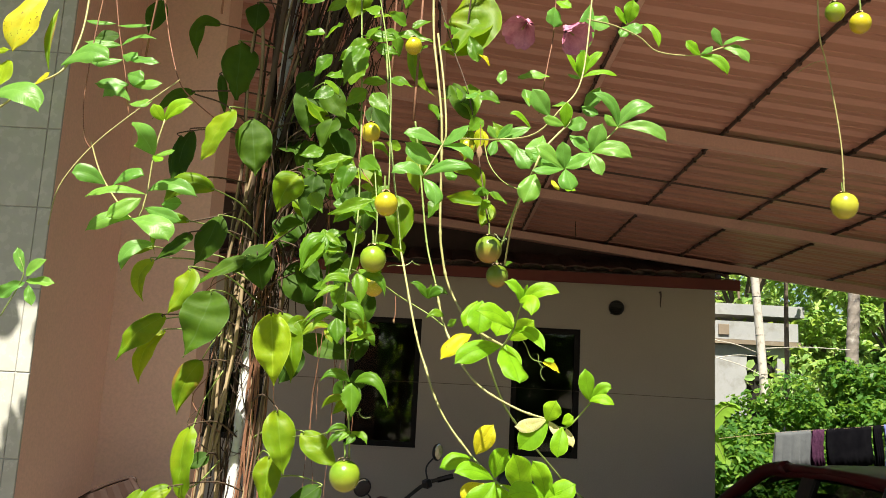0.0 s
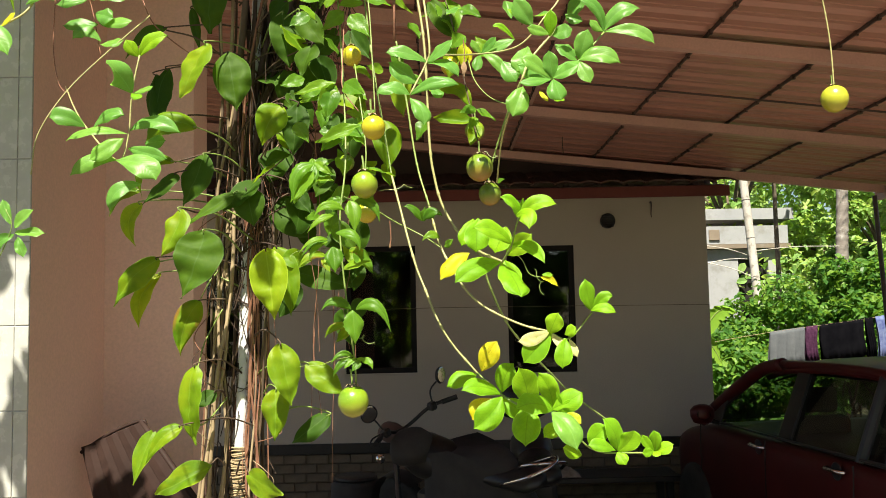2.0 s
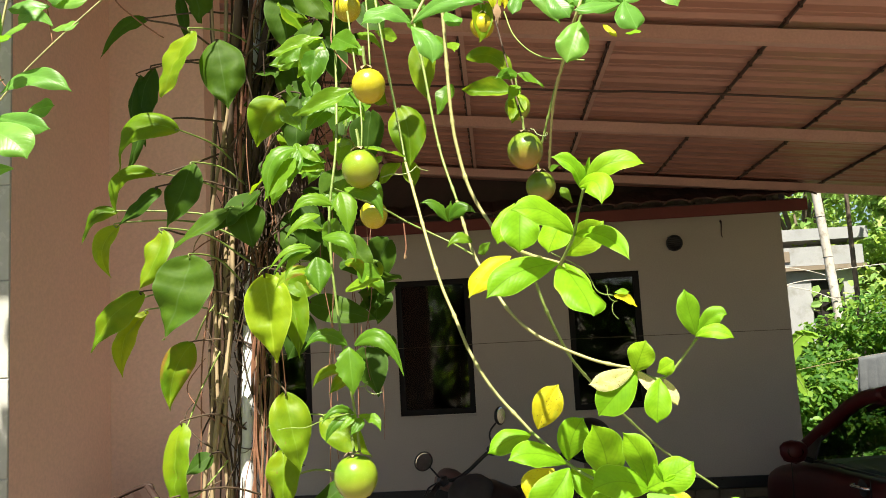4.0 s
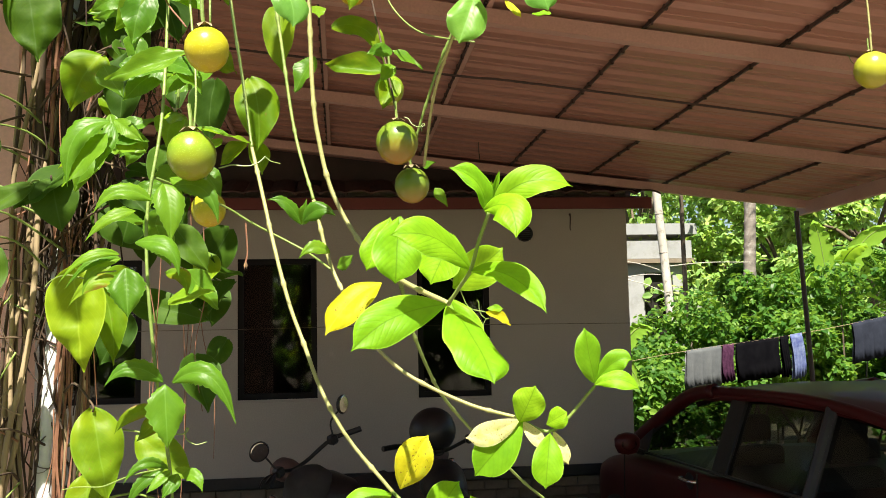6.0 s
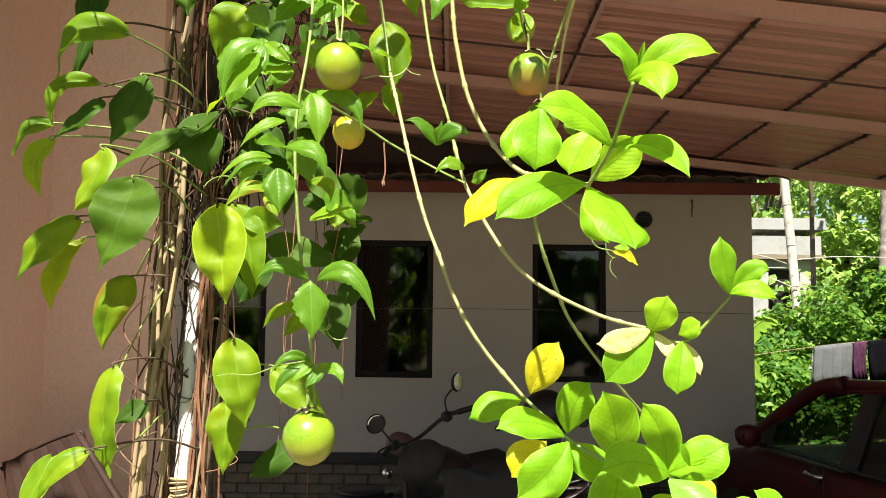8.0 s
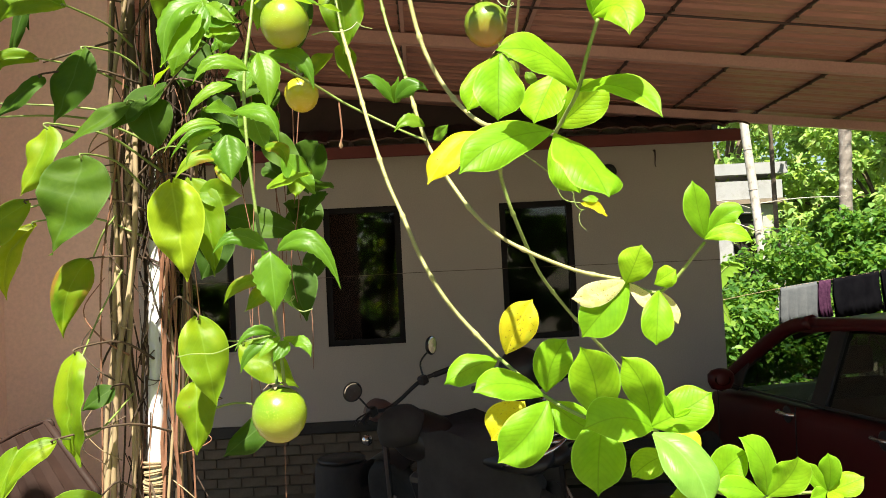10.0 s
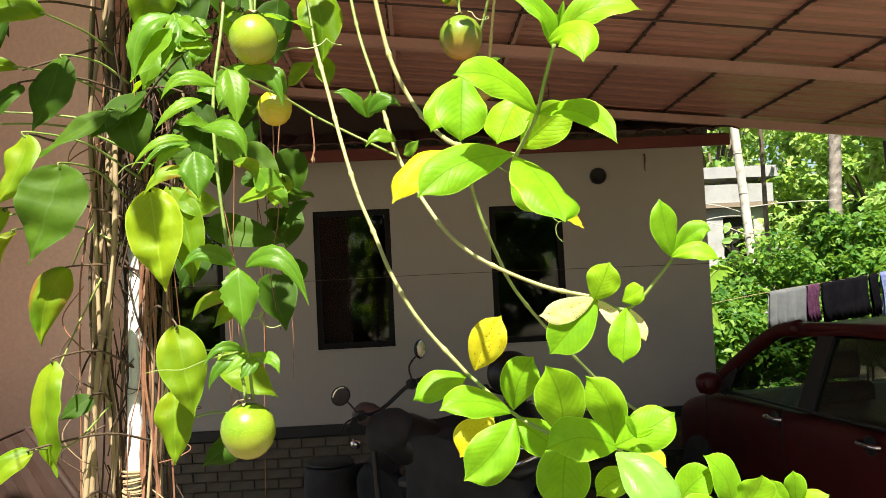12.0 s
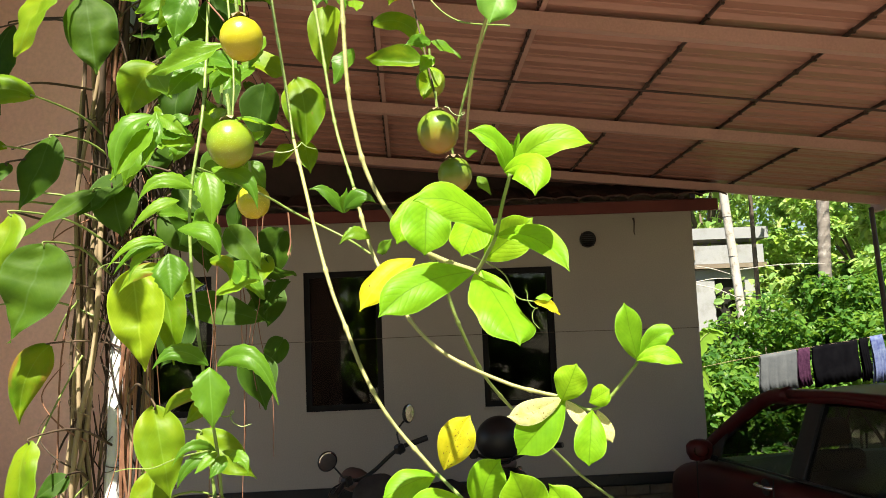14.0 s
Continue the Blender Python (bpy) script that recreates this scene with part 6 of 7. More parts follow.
fruit(passion_vine, (0.038, 1.607, 2.035), 0.0205, M_fruit_yellow, "ripening yellow fruit")
fruit(passion_vine, (0.021, 1.462, 1.679), 0.0275, M_fruit_green)
fruit(passion_vine, (0.270, 1.694, 2.136), 0.0285, M_fruit_blush, "green fruit with a reddish blush")
fruit(passion_vine, (0.294, 1.750, 2.088), 0.0245, M_fruit_blush, "green fruit with a reddish blush")
fruit(passion_vine, (1.186, 2.020, 2.351), 0.0335, M_fruit_lime, "yellow-green fruit")
fruit(passion_vine, (0.975, 1.600, 2.667), 0.0205, M_fruit_green)
fruit(passion_vine, (1.028, 1.600, 2.645), 0.022, M_fruit_yellow)
fruit(passion_vine, (0.013, 1.600, 2.351), 0.020, M_fruit_yellow)
fruit(passion_vine, (0.215, 1.800, 2.387), 0.021, M_fruit_yellow)
fruit(passion_vine, (0.267, 1.800, 2.238), 0.022, M_fruit_green)
fruit(passion_vine, (0.090, 1.600, 2.543), 0.018, M_fruit_yellow)
fruit(passion_vine, (0.000, 1.600, 2.135), 0.016, M_fruit_green)
for s, t_, z_, r_ in (((0.075, 1.42, 2.05), 0.9, 0.006, (0.06, 0.01, 0.012)), ((0.02, 1.44, 1.80), 1.0, 0.008, (0.035, 0.0, -0.012)), ((0.28, 1.69, 2.17), 0.8, 0.008, (0.03, -0.01, -0.02)),
                      ((-0.02, 1.42, 1.95), 0.9, 0.005, (-0.06, -0.01, -0.01)), ((0.02, 1.44, 1.76), 0.7, 0.004, (-0.09, 0.0, -0.02)), ((1.255, 2.2, 2.44), 0.8, 0.012, (0.03, 0.0, -0.03)), ((0.40, 1.86, 1.93), 0.9, 0.01, (0.02, 0, -0.05))):
    tendril(passion_vine, s, t_, z_, r_)

# spent, dried flowers caught in the vines
M_dry = worn("dry_petal", (0.13, 0.08, 0.045), (0.27, 0.17, 0.09), 30.0, 0.9, 150, 0.3)
for k, (c, size) in enumerate((((0.236, 1.56, 2.322), 0.030), ((0.086, 1.56, 1.968), 0.008))):
    bm = bmesh.new()
    for q in range(4):
        a = q * 1.57 + k
        d = Vector((math.cos(a) * 0.28, math.sin(a) * 0.28, 0))
        rings = [[Vector((0, 0, -t * 1.0)) + d * (0.4 + t * (1.2 - t)) + Vector((-math.sin(a), math.cos(a), 0)) * u * 0.2 * math.sin(math.pi * min(0.95, 0.1 + t)) + Vector((0, 0, 0.06 * math.sin(7 * t + 3 * u))) for u in (-1, 0, 1)] for t in np.linspace(0, 1, 7)]
        loft([[p * size for p in ring] for ring in rings], bm, closed=False)
    dry = part("dried_flower", bm, M_dry, allamanda if k == 0 else passion_vine, "withered brown flower", smooth=True)
    dry.location = c
    part("stalk", tube([(0, 0, 0), (0.002, 0.001, 0.012), (0.0, 0.0, 0.045)], 0.001, 5, steps=3), M_root_red, dry)

M_petal = worn("mauve_petal", (0.39, 0.0975, 0.195), (0.54, 0.24, 0.345), 30.0, 0.6, 120, 0.15)
rp = random.Random(5)
for c, tilt in (((0.330, 1.62, 2.622), 0.5), ((0.407, 1.62, 2.612), -0.6)):
    bm = bmesh.new()
    for k in range(5):
        a = k * 2 * math.pi / 5 + 0.3
        d, s = Vector((math.cos(a), math.sin(a), 0)), Vector((-math.sin(a), math.cos(a), 0))
        ph, rings = rp.uniform(0, 6), []
        for q in np.linspace(0, 1, 10):
            r = 0.006 + 0.043 * max(0, q - 0.35) ** 1.15 + 0.006 * q
            h = -0.055 * q + 0.035 * max(0, q - 0.6) ** 2
            w = 0.006 + 0.024 * math.sin(math.pi * min(0.86, q * 0.82)) ** 1.4
            rings.append([Vector((0, 0, 0)) + d * (r - 0.004 * u * u) + s * w * u + Vector((0, 0, h - 0.006 * u * u + 0.005 * q * q * math.sin(5 * u + ph + 9 * q))) for u in (-1, -0.6, -0.2, 0.2, 0.6, 1)])
        loft(rings, bm, closed=False)
    fl = part("flower", bm, M_petal, allamanda, "mauve-pink ruffled trumpet flower", smooth=True)
    part("pistil", tube([(0, 0, 0.004), (0, 0, -0.02), (0.001, 0.001, -0.034)], 0.002, 6, steps=2), M_stem_cream, fl)
    fl.matrix_basis = Matrix.Translation(c) @ Matrix.Rotation(tilt, 4, "Y") @ Matrix.Rotation(-0.5, 4, "X")


# ---- parked car ----
def build_car():
    yaw = 96.0
    car = thing("hatchback_car", "dark red hatchback parked under the carport", "car", pose(3.20, 5.80, 0.0, 0, 0, yaw) @ Matrix.Diagonal((1, 1, 0.97, 1)))

    def section(x, z0, zb, w):
        """Lower body outline at x: sill to belt, rounded at the shoulder."""
        pts = [(w - 0.06, z0), (w - 0.01, z0 + 0.10), (w, z0 + 0.30), (w + 0.004, zb - 0.16), (w - 0.012, zb - 0.05), (w - 0.05, zb)]
        return [Vector((x, y, z)) for y, z in pts] + [Vector((x, -y, z)) for y, z in reversed(pts)]

    rows = [(-1.93, 0.36, 0.80, 0.62), (-1.86, 0.28, 0.98, 0.74), (-1.6, 0.24, 1.02, 0.81), (-1.1, 0.2, 1.02, 0.83), (-0.4, 0.2, 1.01, 0.83), (0.3, 0.2, 1.0, 0.83), (0.95, 0.2, 0.985, 0.82),
            (1.3, 0.22, 0.94, 0.80), (1.65, 0.24, 0.86, 0.77), (1.86, 0.28, 0.76, 0.69), (1.95, 0.36, 0.64, 0.58)]
    bm = loft([section(*r) for r in rows])
    bmesh.ops.recalc_face_normals(bm, faces=bm.faces)
    body = part("body", bm, M_carpaint, car, smooth=True)
    body.modifiers.new("round", "SUBSURF").levels = 1
    body.modifiers["round"].render_levels = 1
    # roof shell
    prof = [(0.38, 1.455, 0.60), (0.10, 1.525, 0.62), (-0.4, 1.56, 0.63), (-0.9, 1.555, 0.62), (-1.35, 1.51, 0.60), (-1.6, 1.45, 0.57)]
    roof_rows = []
    for x, z, w in prof:
        roof_rows.append([Vector((x, y * w, z - 0.07 * abs(y) ** 3)) for y in (-1, -0.85, -0.5, 0, 0.5, 0.85, 1)])
    bm = loft(roof_rows, closed=False)
    bmesh.ops.recalc_face_normals(bm, faces=bm.faces)
    rf = part("roof_panel", bm, M_carpaint, car, smooth=True)
    sol = rf.modifiers.new("thick", "SOLIDIFY")
    sol.thickness, sol.offset = 0.035, -1
    part("roof_lining", loft([[Vector((x, y * (w - 0.03), z - 0.05 - 0.07 * abs(y) ** 3)) for y in (-1, -0.5, 0, 0.5, 1)] for x, z, w in prof], closed=False), M_seat, car)
    for sgn in (1, -1):
        def at(x, z):
            t = (z - 1.0) / 0.5
            return Vector((x, sgn * (0.785 - 0.19 * t), z))
        A = [at(1.08, 0.98), at(0.72, 1.24), at(0.40, 1.43), at(0.12, 1.485)]
        part("windscreen_pillar", tube(A, 0.050, 8, steps=5), M_carpaint, car, smooth=True)
        part("roof_rail", tube([at(0.12, 1.485), at(-0.4, 1.50), at(-0.9, 1.495), at(-1.35, 1.45), at(-1.6, 1.39)], 0.034, 8, steps=5), M_carpaint, car, smooth=True)
        part("door_pillar", loft([[at(-0.17, z0) + Vector((dx, 0, 0)) for dx in (-0.075, 0.075)] + [at(-0.17, z0) + Vector((dx, -sgn * 0.05, 0)) for dx in (0.075, -0.075)] for z0 in (0.99, 1.25, 1.5)]), M_black, car)
        bm = loft([[at(x0, z), at(x1, z), at(x1, z) + Vector((0, -sgn * 0.05, 0)), at(x0, z) + Vector((0, -sgn * 0.05, 0))] for x0, x1, z in ((-1.62, -1.88, 1.0), (-1.58, -1.80, 1.2), (-1.50, -1.64, 1.4), (-1.46, -1.57, 1.46))])
        bmesh.ops.recalc_face_normals(bm, faces=bm.faces)
        part("rear_quarter", bm, M_carpaint, car)
        part("rear_door_pillar", tube([at(-1.01, 0.99), at(-1.01, 1.25), at(-1.01, 1.48)], 0.03, 8, steps=3), M_black, car)
        for nm, quad in (("front_window", [(0.98, 1.0), (-0.10, 1.0), (-0.10, 1.49), (0.36, 1.45)]), ("rear_window", [(-0.24, 1.0), (-0.98, 1.0), (-0.98, 1.47), (-0.24, 1.495)]), ("quarter_window", [(-1.04, 1.0), (-1.63, 1.0), (-1.46, 1.44), (-1.04, 1.47)])):
            bm = bmesh.new()
            bm.faces.new([bm.verts.new(at(x, z) + Vector((0, -sgn * 0.02, 0))) for x, z in quad])
            w = part(nm, bm, M_carglass, car, "tinted side glass")
            w.visible_shadow = False
            ring = [at(x, z) + Vector((0, -sgn * 0.012, 0)) for x, z in quad]
            part("window_rubber", tube(ring + [ring[0]], 0.011, 6, steps=1), M_black, w)
        for x in (0.08, -0.85):
            h = part("door_handle", tube([(x + 0.09, sgn * 0.835, 0.925), (x + 0.06, sgn * 0.868, 0.927), (x - 0.06, sgn * 0.868, 0.927), (x - 0.09, sgn * 0.835, 0.925)], 0.013, 8, steps=4), M_chrome, car, "chrome door handle", smooth=True)
            part("handle_cup", lathe([(0.055, 0.0), (0.05, 0.003), (0.02, 0.004)], 16), M_black, h).matrix_basis = pose(x, sgn * 0.834, 0.92, -90 * sgn)
        for x in (1.02, -0.02, -1.02):
            part("door_seam", tube([(x, sgn * 0.836, 0.98), (x + 0.01, sgn * 0.839, 0.75), (x + 0.02, sgn * 0.836, 0.45), (x + 0.03, sgn * 0.82, 0.28)], 0.004, 5, steps=3), M_black, car)
        mir = part("wing_mirror", lathe([(0.03, -0.09), (0.065, -0.075), (0.085, -0.02), (0.085, 0.04), (0.06, 0.075), (0.02, 0.09)], 16), M_carpaint, car, "red wing mirror", smooth=True)
        mir.matrix_basis = pose(0.76, sgn * 0.93, 1.075, 0, 0, 0) @ Matrix.Diagonal((0.75, 1.1, 0.85, 1))
        mg = part("mirror_glass", lathe([(0.05, 0.0), (0.05, 0.004), (0.01, 0.005)], 16), M_carglass, mir)
        mg.matrix_basis = pose(-0.070, sgn * 0.01, 0, 0, -90, sgn * -8)
        part("mirror_arm", tube([(0.78, sgn * 0.80, 1.0), (0.77, sgn * 0.85, 1.02), (0.765, sgn * 0.89, 1.05)], 0.022, 8, steps=3), M_black, car)
        quarter = [at(1.0, 1.0), at(0.74, 1.0), at(0.74, 1.19)]
        part("mirror_base", loft([[q + Vector((0, sgn * d, 0)) for q in quarter] for d in (0.004, 0.016)]), M_black, car, "black mirror base triangle")
        part("belt_trim", tube([(1.0, sgn * 0.795, 0.995), (0.3, sgn * 0.80, 1.006), (-0.6, sgn * 0.80, 1.012), (-1.3, sgn * 0.795, 1.02)], 0.009, 6, steps=4), M_black, car)
    # windscreen, rear screen, bonnet seam
    for nm, quad in (("windscreen", [(1.06, 0.76, 0.985), (1.06, -0.76, 0.985), (0.38, -0.60, 1.44), (0.38, 0.60, 1.44)]), ("rear_screen", [(-1.86, -0.66, 1.0), (-1.86, 0.66, 1.0), (-1.60, 0.55, 1.42), (-1.60, -0.55, 1.42)])):
        bm = bmesh.new()
        bm.faces.new([bm.verts.new(q) for q in quad])
        part(nm, bm, M_carglass, car, "tinted glass").visible_shadow = False
    for x, y in ((0.12, 0.36), (0.12, -0.36), (-0.80, 0.38), (-0.80, -0.38)):
        seat = part("seat", box(x - 0.06, x + 0.06, y - 0.22, y + 0.22, 0.5, 1.12, 0.05, segs=3), M_seat, car, "dark grey fabric seat", smooth=True)
        part("headrest", box(x - 0.05, x + 0.04, y - 0.13, y + 0.13, 1.14, 1.32, 0.04, segs=3), M_seat, seat, smooth=True)
    part("dashboard", box(0.72, 1.0, -0.70, 0.70, 0.80, 0.975, 0.04, segs=2), M_black, car)
    for x in (1.22, -1.22):
        for sgn in (1, -1):
            wheel = part("wheel", lathe([(0.19, -0.09), (0.27, -0.095), (0.305, -0.07), (0.31, 0.0), (0.305, 0.07), (0.27, 0.095), (0.19, 0.09)], 28), M_rubber, car, "black tyre", smooth=True)
            wheel.matrix_basis = pose(x, sgn * 0.755, 0.31, 90)
            part("rim", lathe([(0.04, -0.085), (0.185, -0.08), (0.195, 0.0), (0.185, 0.08), (0.04, 0.085)], 20), M_chrome, wheel)
    for sgn in (1, -1):
        part("tail_lamp", box(-1.93, -1.80, sgn * 0.70 - 0.08, sgn * 0.70 + 0.08, 0.78, 0.98, 0.03, segs=2), M_fascia, car, "red tail lamp")


build_car()


# ---- motorcycles, helmet, things by the wall ----
def build_motorcycle(m, label, covered, mirrors=True):
    """Local x forwards, standing on z = 0."""
    b = thing("motorcycle", label, "motorcycle", m)
    for x in (0.62, -0.62):
        w = part("wheel", lathe([(0.22, -0.04), (0.27, -0.05), (0.30, -0.025), (0.305, 0), (0.30, 0.025), (0.27, 0.05), (0.22, 0.04)], 26), M_rubber, b, smooth=True)
        w.matrix_basis = pose(x, 0, 0.305, 90)
        part("hub", lathe([(0.03, -0.05), (0.09, -0.03), (0.09, 0.03), (0.03, 0.05)], 14), M_chrome, w)
        for k in range(5):
            a = k * 2 * math.pi / 5
            part("spoke", tube([(0.06 * math.cos(a), 0.06 * math.sin(a), 0), (0.23 * math.cos(a), 0.23 * math.sin(a), 0)], 0.012, 6, steps=1), M_black, w)
    for s in (0.09, -0.09):
        part("fork", tube([(0.62, s, 0.31), (0.50, s, 0.65), (0.40, s, 0.95)], 0.022, 8, steps=3), M_chrome, b, smooth=True)
    part("tank", lathe([(0.02, -0.30), (0.10, -0.26), (0.15, -0.1), (0.16, 0.1), (0.12, 0.24), (0.03, 0.29)], 18), M_black, b, smooth=True).matrix_basis = pose(0.12, 0, 0.82, 0, 82, 0)
    seat = lathe([(0.04, -0.36), (0.12, -0.30), (0.14, 0.0), (0.12, 0.30), (0.05, 0.36)], 16)
    part("seat", seat, M_black, b, "worn black seat", smooth=True).matrix_basis = pose(-0.48, 0, 0.80, 0, 86, 0) @ Matrix.Diagonal((0.5, 1, 1, 1))
    part("engine", box(-0.12, 0.28, -0.14, 0.14, 0.28, 0.62, 0.04, segs=2), M_black, b)
    part("exhaust", tube([(0.25, -0.15, 0.35), (0.0, -0.18, 0.27), (-0.6, -0.2, 0.33), (-0.85, -0.2, 0.38)], 0.035, 10, steps=4), M_chrome, b, smooth=True)
    part("mudguard", loft([[Vector((0.62 + 0.34 * math.cos(a), y, 0.305 + 0.34 * math.sin(a))) for y in (-0.06, -0.04, 0.04, 0.06)] for a in np.linspace(0.2, 2.2, 10)], closed=False), M_black, b, smooth=True)
    head = part("headlamp_cowl", lathe([(0.03, -0.12), (0.10, -0.09), (0.125, 0.0), (0.115, 0.07), (0.05, 0.09)], 18), M_nacelle, b, "faded pinkish headlamp cowl", smooth=True)
    head.matrix_basis = pose(0.53, 0, 0.97, 0, 80, 0) @ Matrix.Diagonal((0.55, 0.7, 0.95, 1))
    part("lens", lathe([(0.09, 0.075), (0.06, 0.095), (0.01, 0.10)], 16), M_chrome, head, smooth=True)
    part("handlebar", tube([(0.20, 0.36, 1.10), (0.30, 0.22, 1.09), (0.38, 0.06, 1.02), (0.38, -0.06, 1.02), (0.30, -0.22, 1.09), (0.20, -0.36, 1.10)], 0.013, 8, steps=5), M_black, b, smooth=True)
    for s in (1, -1):
        part("grip", tube([(0.25, s * 0.29, 1.097), (0.185, s * 0.385, 1.10)], 0.019, 8, steps=2), M_black, b)
        part("switch_box", box(0.25, 0.31, s * 0.22 - 0.03, s * 0.22 + 0.03, 1.065, 1.125, 0.012), M_black, b)
        part("lever", tube([(0.31, s * 0.22, 1.09), (0.33, s * 0.30, 1.085), (0.27, s * 0.38, 1.08)], 0.006, 6, steps=3), M_black, b)
        if not mirrors:
            continue
        arm = part("mirror_arm", tube([(0.28, s * 0.23, 1.11), (0.30, s * 0.26, 1.20), (0.24, s * 0.33, 1.27)], 0.006, 6, steps=4), M_black, b)
        mi = part("mirror", lathe([(0.02, -0.025), (0.055, -0.015), (0.062, 0.0), (0.058, 0.006)], 20), M_black, arm, "round rear-view mirror", smooth=True)
        mi.matrix_basis = pose(0.235, s * 0.335, 1.285, 0, -97, s * -16)
        part("mirror_glass", lathe([(0.056, 0.0065), (0.05, 0.008), (0.005, 0.0085)], 20), M_mirror, mi)
        part("indicator", lathe([(0.01, -0.03), (0.032, -0.02), (0.034, 0.01), (0.01, 0.03)], 14), M_chrome, b, smooth=True).matrix_basis = pose(0.50, s * 0.18, 0.86, 0, 80, 0)
    part("tail_rail", tube([(-0.62, 0.13, 0.80), (-0.86, 0.14, 0.88), (-0.95, 0.0, 0.90), (-0.86, -0.14, 0.88), (-0.62, -0.13, 0.80)], 0.012, 8, steps=5), M_chrome, b, "chrome grab rail", smooth=True)
    part("stand", tube([(-0.05, 0.16, 0.30), (0.0, 0.30, 0.02)], 0.012, 6, steps=2), M_black, b)
    if covered:
        bm = bmesh.new()
        rings = []
        for i, z in enumerate(np.linspace(0.98, 0.10, 12)):
            t = i / 11
            ring = []
            for k in range(48):
                a = 2 * math.pi * k / 48
                fold = 1 + (0.05 + 0.10 * t) * math.sin(a * 9 + 1.3 * math.sin(a * 3)) * t
                rx, ry = 0.42 + 0.20 * t, 0.14 + 0.17 * t
                ring.append(Vector((-0.22 + rx * fold * math.cos(a), ry * fold * math.sin(a), z - 0.10 * abs(math.cos(a)) * (1 - t))))
            rings.append(ring)
        bm = loft(rings)
        part("dust_cover", bm, M_cloth_black, b, "black cloth cover hanging in folds", smooth=True)
        hood = lathe([(0.16, -0.10), (0.165, -0.03), (0.145, 0.04), (0.10, 0.085), (0.04, 0.105), (0.005, 0.11)], 24)
        part("instrument_hood", hood, M_cloth_black, b, "dusty dark instrument hood", smooth=True).matrix_basis = m.inverted() @ pose(-0.01, 6.06, 0.93, 8, -12, 20)
    return b


build_motorcycle(pose(0.45, 6.19, 0.0, -19, 0, 131) @ Matrix.Scale(1.05, 4), "parked motorcycle half hidden under a black cloth cover", True)
build_motorcycle(pose(0.93, 6.24, 0.0, -4, 0, 88), "second dark motorcycle with a chrome grab rail", False, mirrors=False)

helmet = thing("helmet", "black full-face helmet resting on a motorcycle handlebar", "helmet", pose(0.815, 6.42, 1.075, 0, 0, 40))
bm = bmesh.new()
bmesh.ops.create_uvsphere(bm, u_segments=28, v_segments=18, radius=0.135)
bmesh.ops.delete(bm, geom=[v for v in bm.verts if v.co.z < -0.105 or (v.co.x > 0.085 and -0.045 < v.co.z < 0.05)], context="VERTS")
shell = part("shell", bm, M_black, helmet, smooth=True)
shell.location = (0, 0, 0.11)
shell.scale = (1.12, 0.95, 1.0)
shell.modifiers.new("thick", "SOLIDIFY").thickness = -0.02
part("visor", loft([[Vector((0.148 * math.cos(a), 0.128 * math.sin(a), z)) for a in np.linspace(-1.0, 1.0, 12)] for z in (0.055, 0.165)], closed=False), M_carglass, helmet, smooth=True)
part("lining", lathe([(0.09, 0.0), (0.105, 0.03), (0.10, 0.09), (0.05, 0.15)], 20), M_seat, helmet)
part("chin_strap", tube([(0.02, 0.10, 0.01), (0.03, 0.05, -0.05), (0.03, -0.05, -0.05), (0.02, -0.10, 0.01)], 0.006, 6, steps=4), M_seat, helmet)
rag = thing("crumpled_cloth", "crumpled beige cloth lying on a dark bench", "cloth")
bm = bmesh.new()
bmesh.ops.create_grid(bm, x_segments=40, y_segments=22, size=0.5)
for v in bm.verts:
    p = v.co.copy()
    edge = max(0, 1 - (abs(p.x) * 2) ** 4) * max(0, 1 - (abs(p.y) * 2) ** 4)
    h = 0.075 * edge * (0.55 + noise.noise(p * 7) + 0.5 * noise.noise(p * 17))
    v.co = (1.19 + p.x * 0.46 + 0.02 * noise.noise(p * 5), 7.62 + p.y * 0.34, 0.405 + max(0.0, h))
rg = part("cloth", bm, M_rag, rag, smooth=True)
rg.modifiers.new("thick", "SOLIDIFY").thickness = 0.006
bench = thing("bench", "dark low bench along the plinth", "bench")
part("top", box(0.75, 2.3, 7.42, 7.86, 0.35, 0.40, 0.008), M_skirt, bench)
for x in (0.82, 2.2):
    for y in (7.47, 7.80):
        part("leg", box(x - 0.03, x + 0.03, y - 0.03, y + 0.03, 0.0, 0.35, 0.004), M_skirt, bench)
sack = thing("plastic_drum", "dim grey plastic drum standing by the plinth", "drum", pose(-0.52, 7.2, 0))
part("body", lathe([(0.005, 0.0), (0.19, 0.0), (0.205, 0.03), (0.21, 0.2), (0.218, 0.215), (0.21, 0.23), (0.205, 0.44), (0.19, 0.47), (0.17, 0.475)], 26), M_cloth_black, sack, smooth=True)
part("lid", lathe([(0.18, 0.476), (0.185, 0.50), (0.17, 0.51), (0.005, 0.515)], 26), M_black, sack, smooth=True)

chair = thing("slatted_chair", "dark brown slatted chair tipped against the pink wall", "chair")
tl, tr = Vector((-1.045, 2.90, 1.405)), Vector((-0.846, 2.88, 1.487))
bl, br = Vector((-0.84, 2.84, 0.80)), Vector((-0.40, 2.80, 0.93))
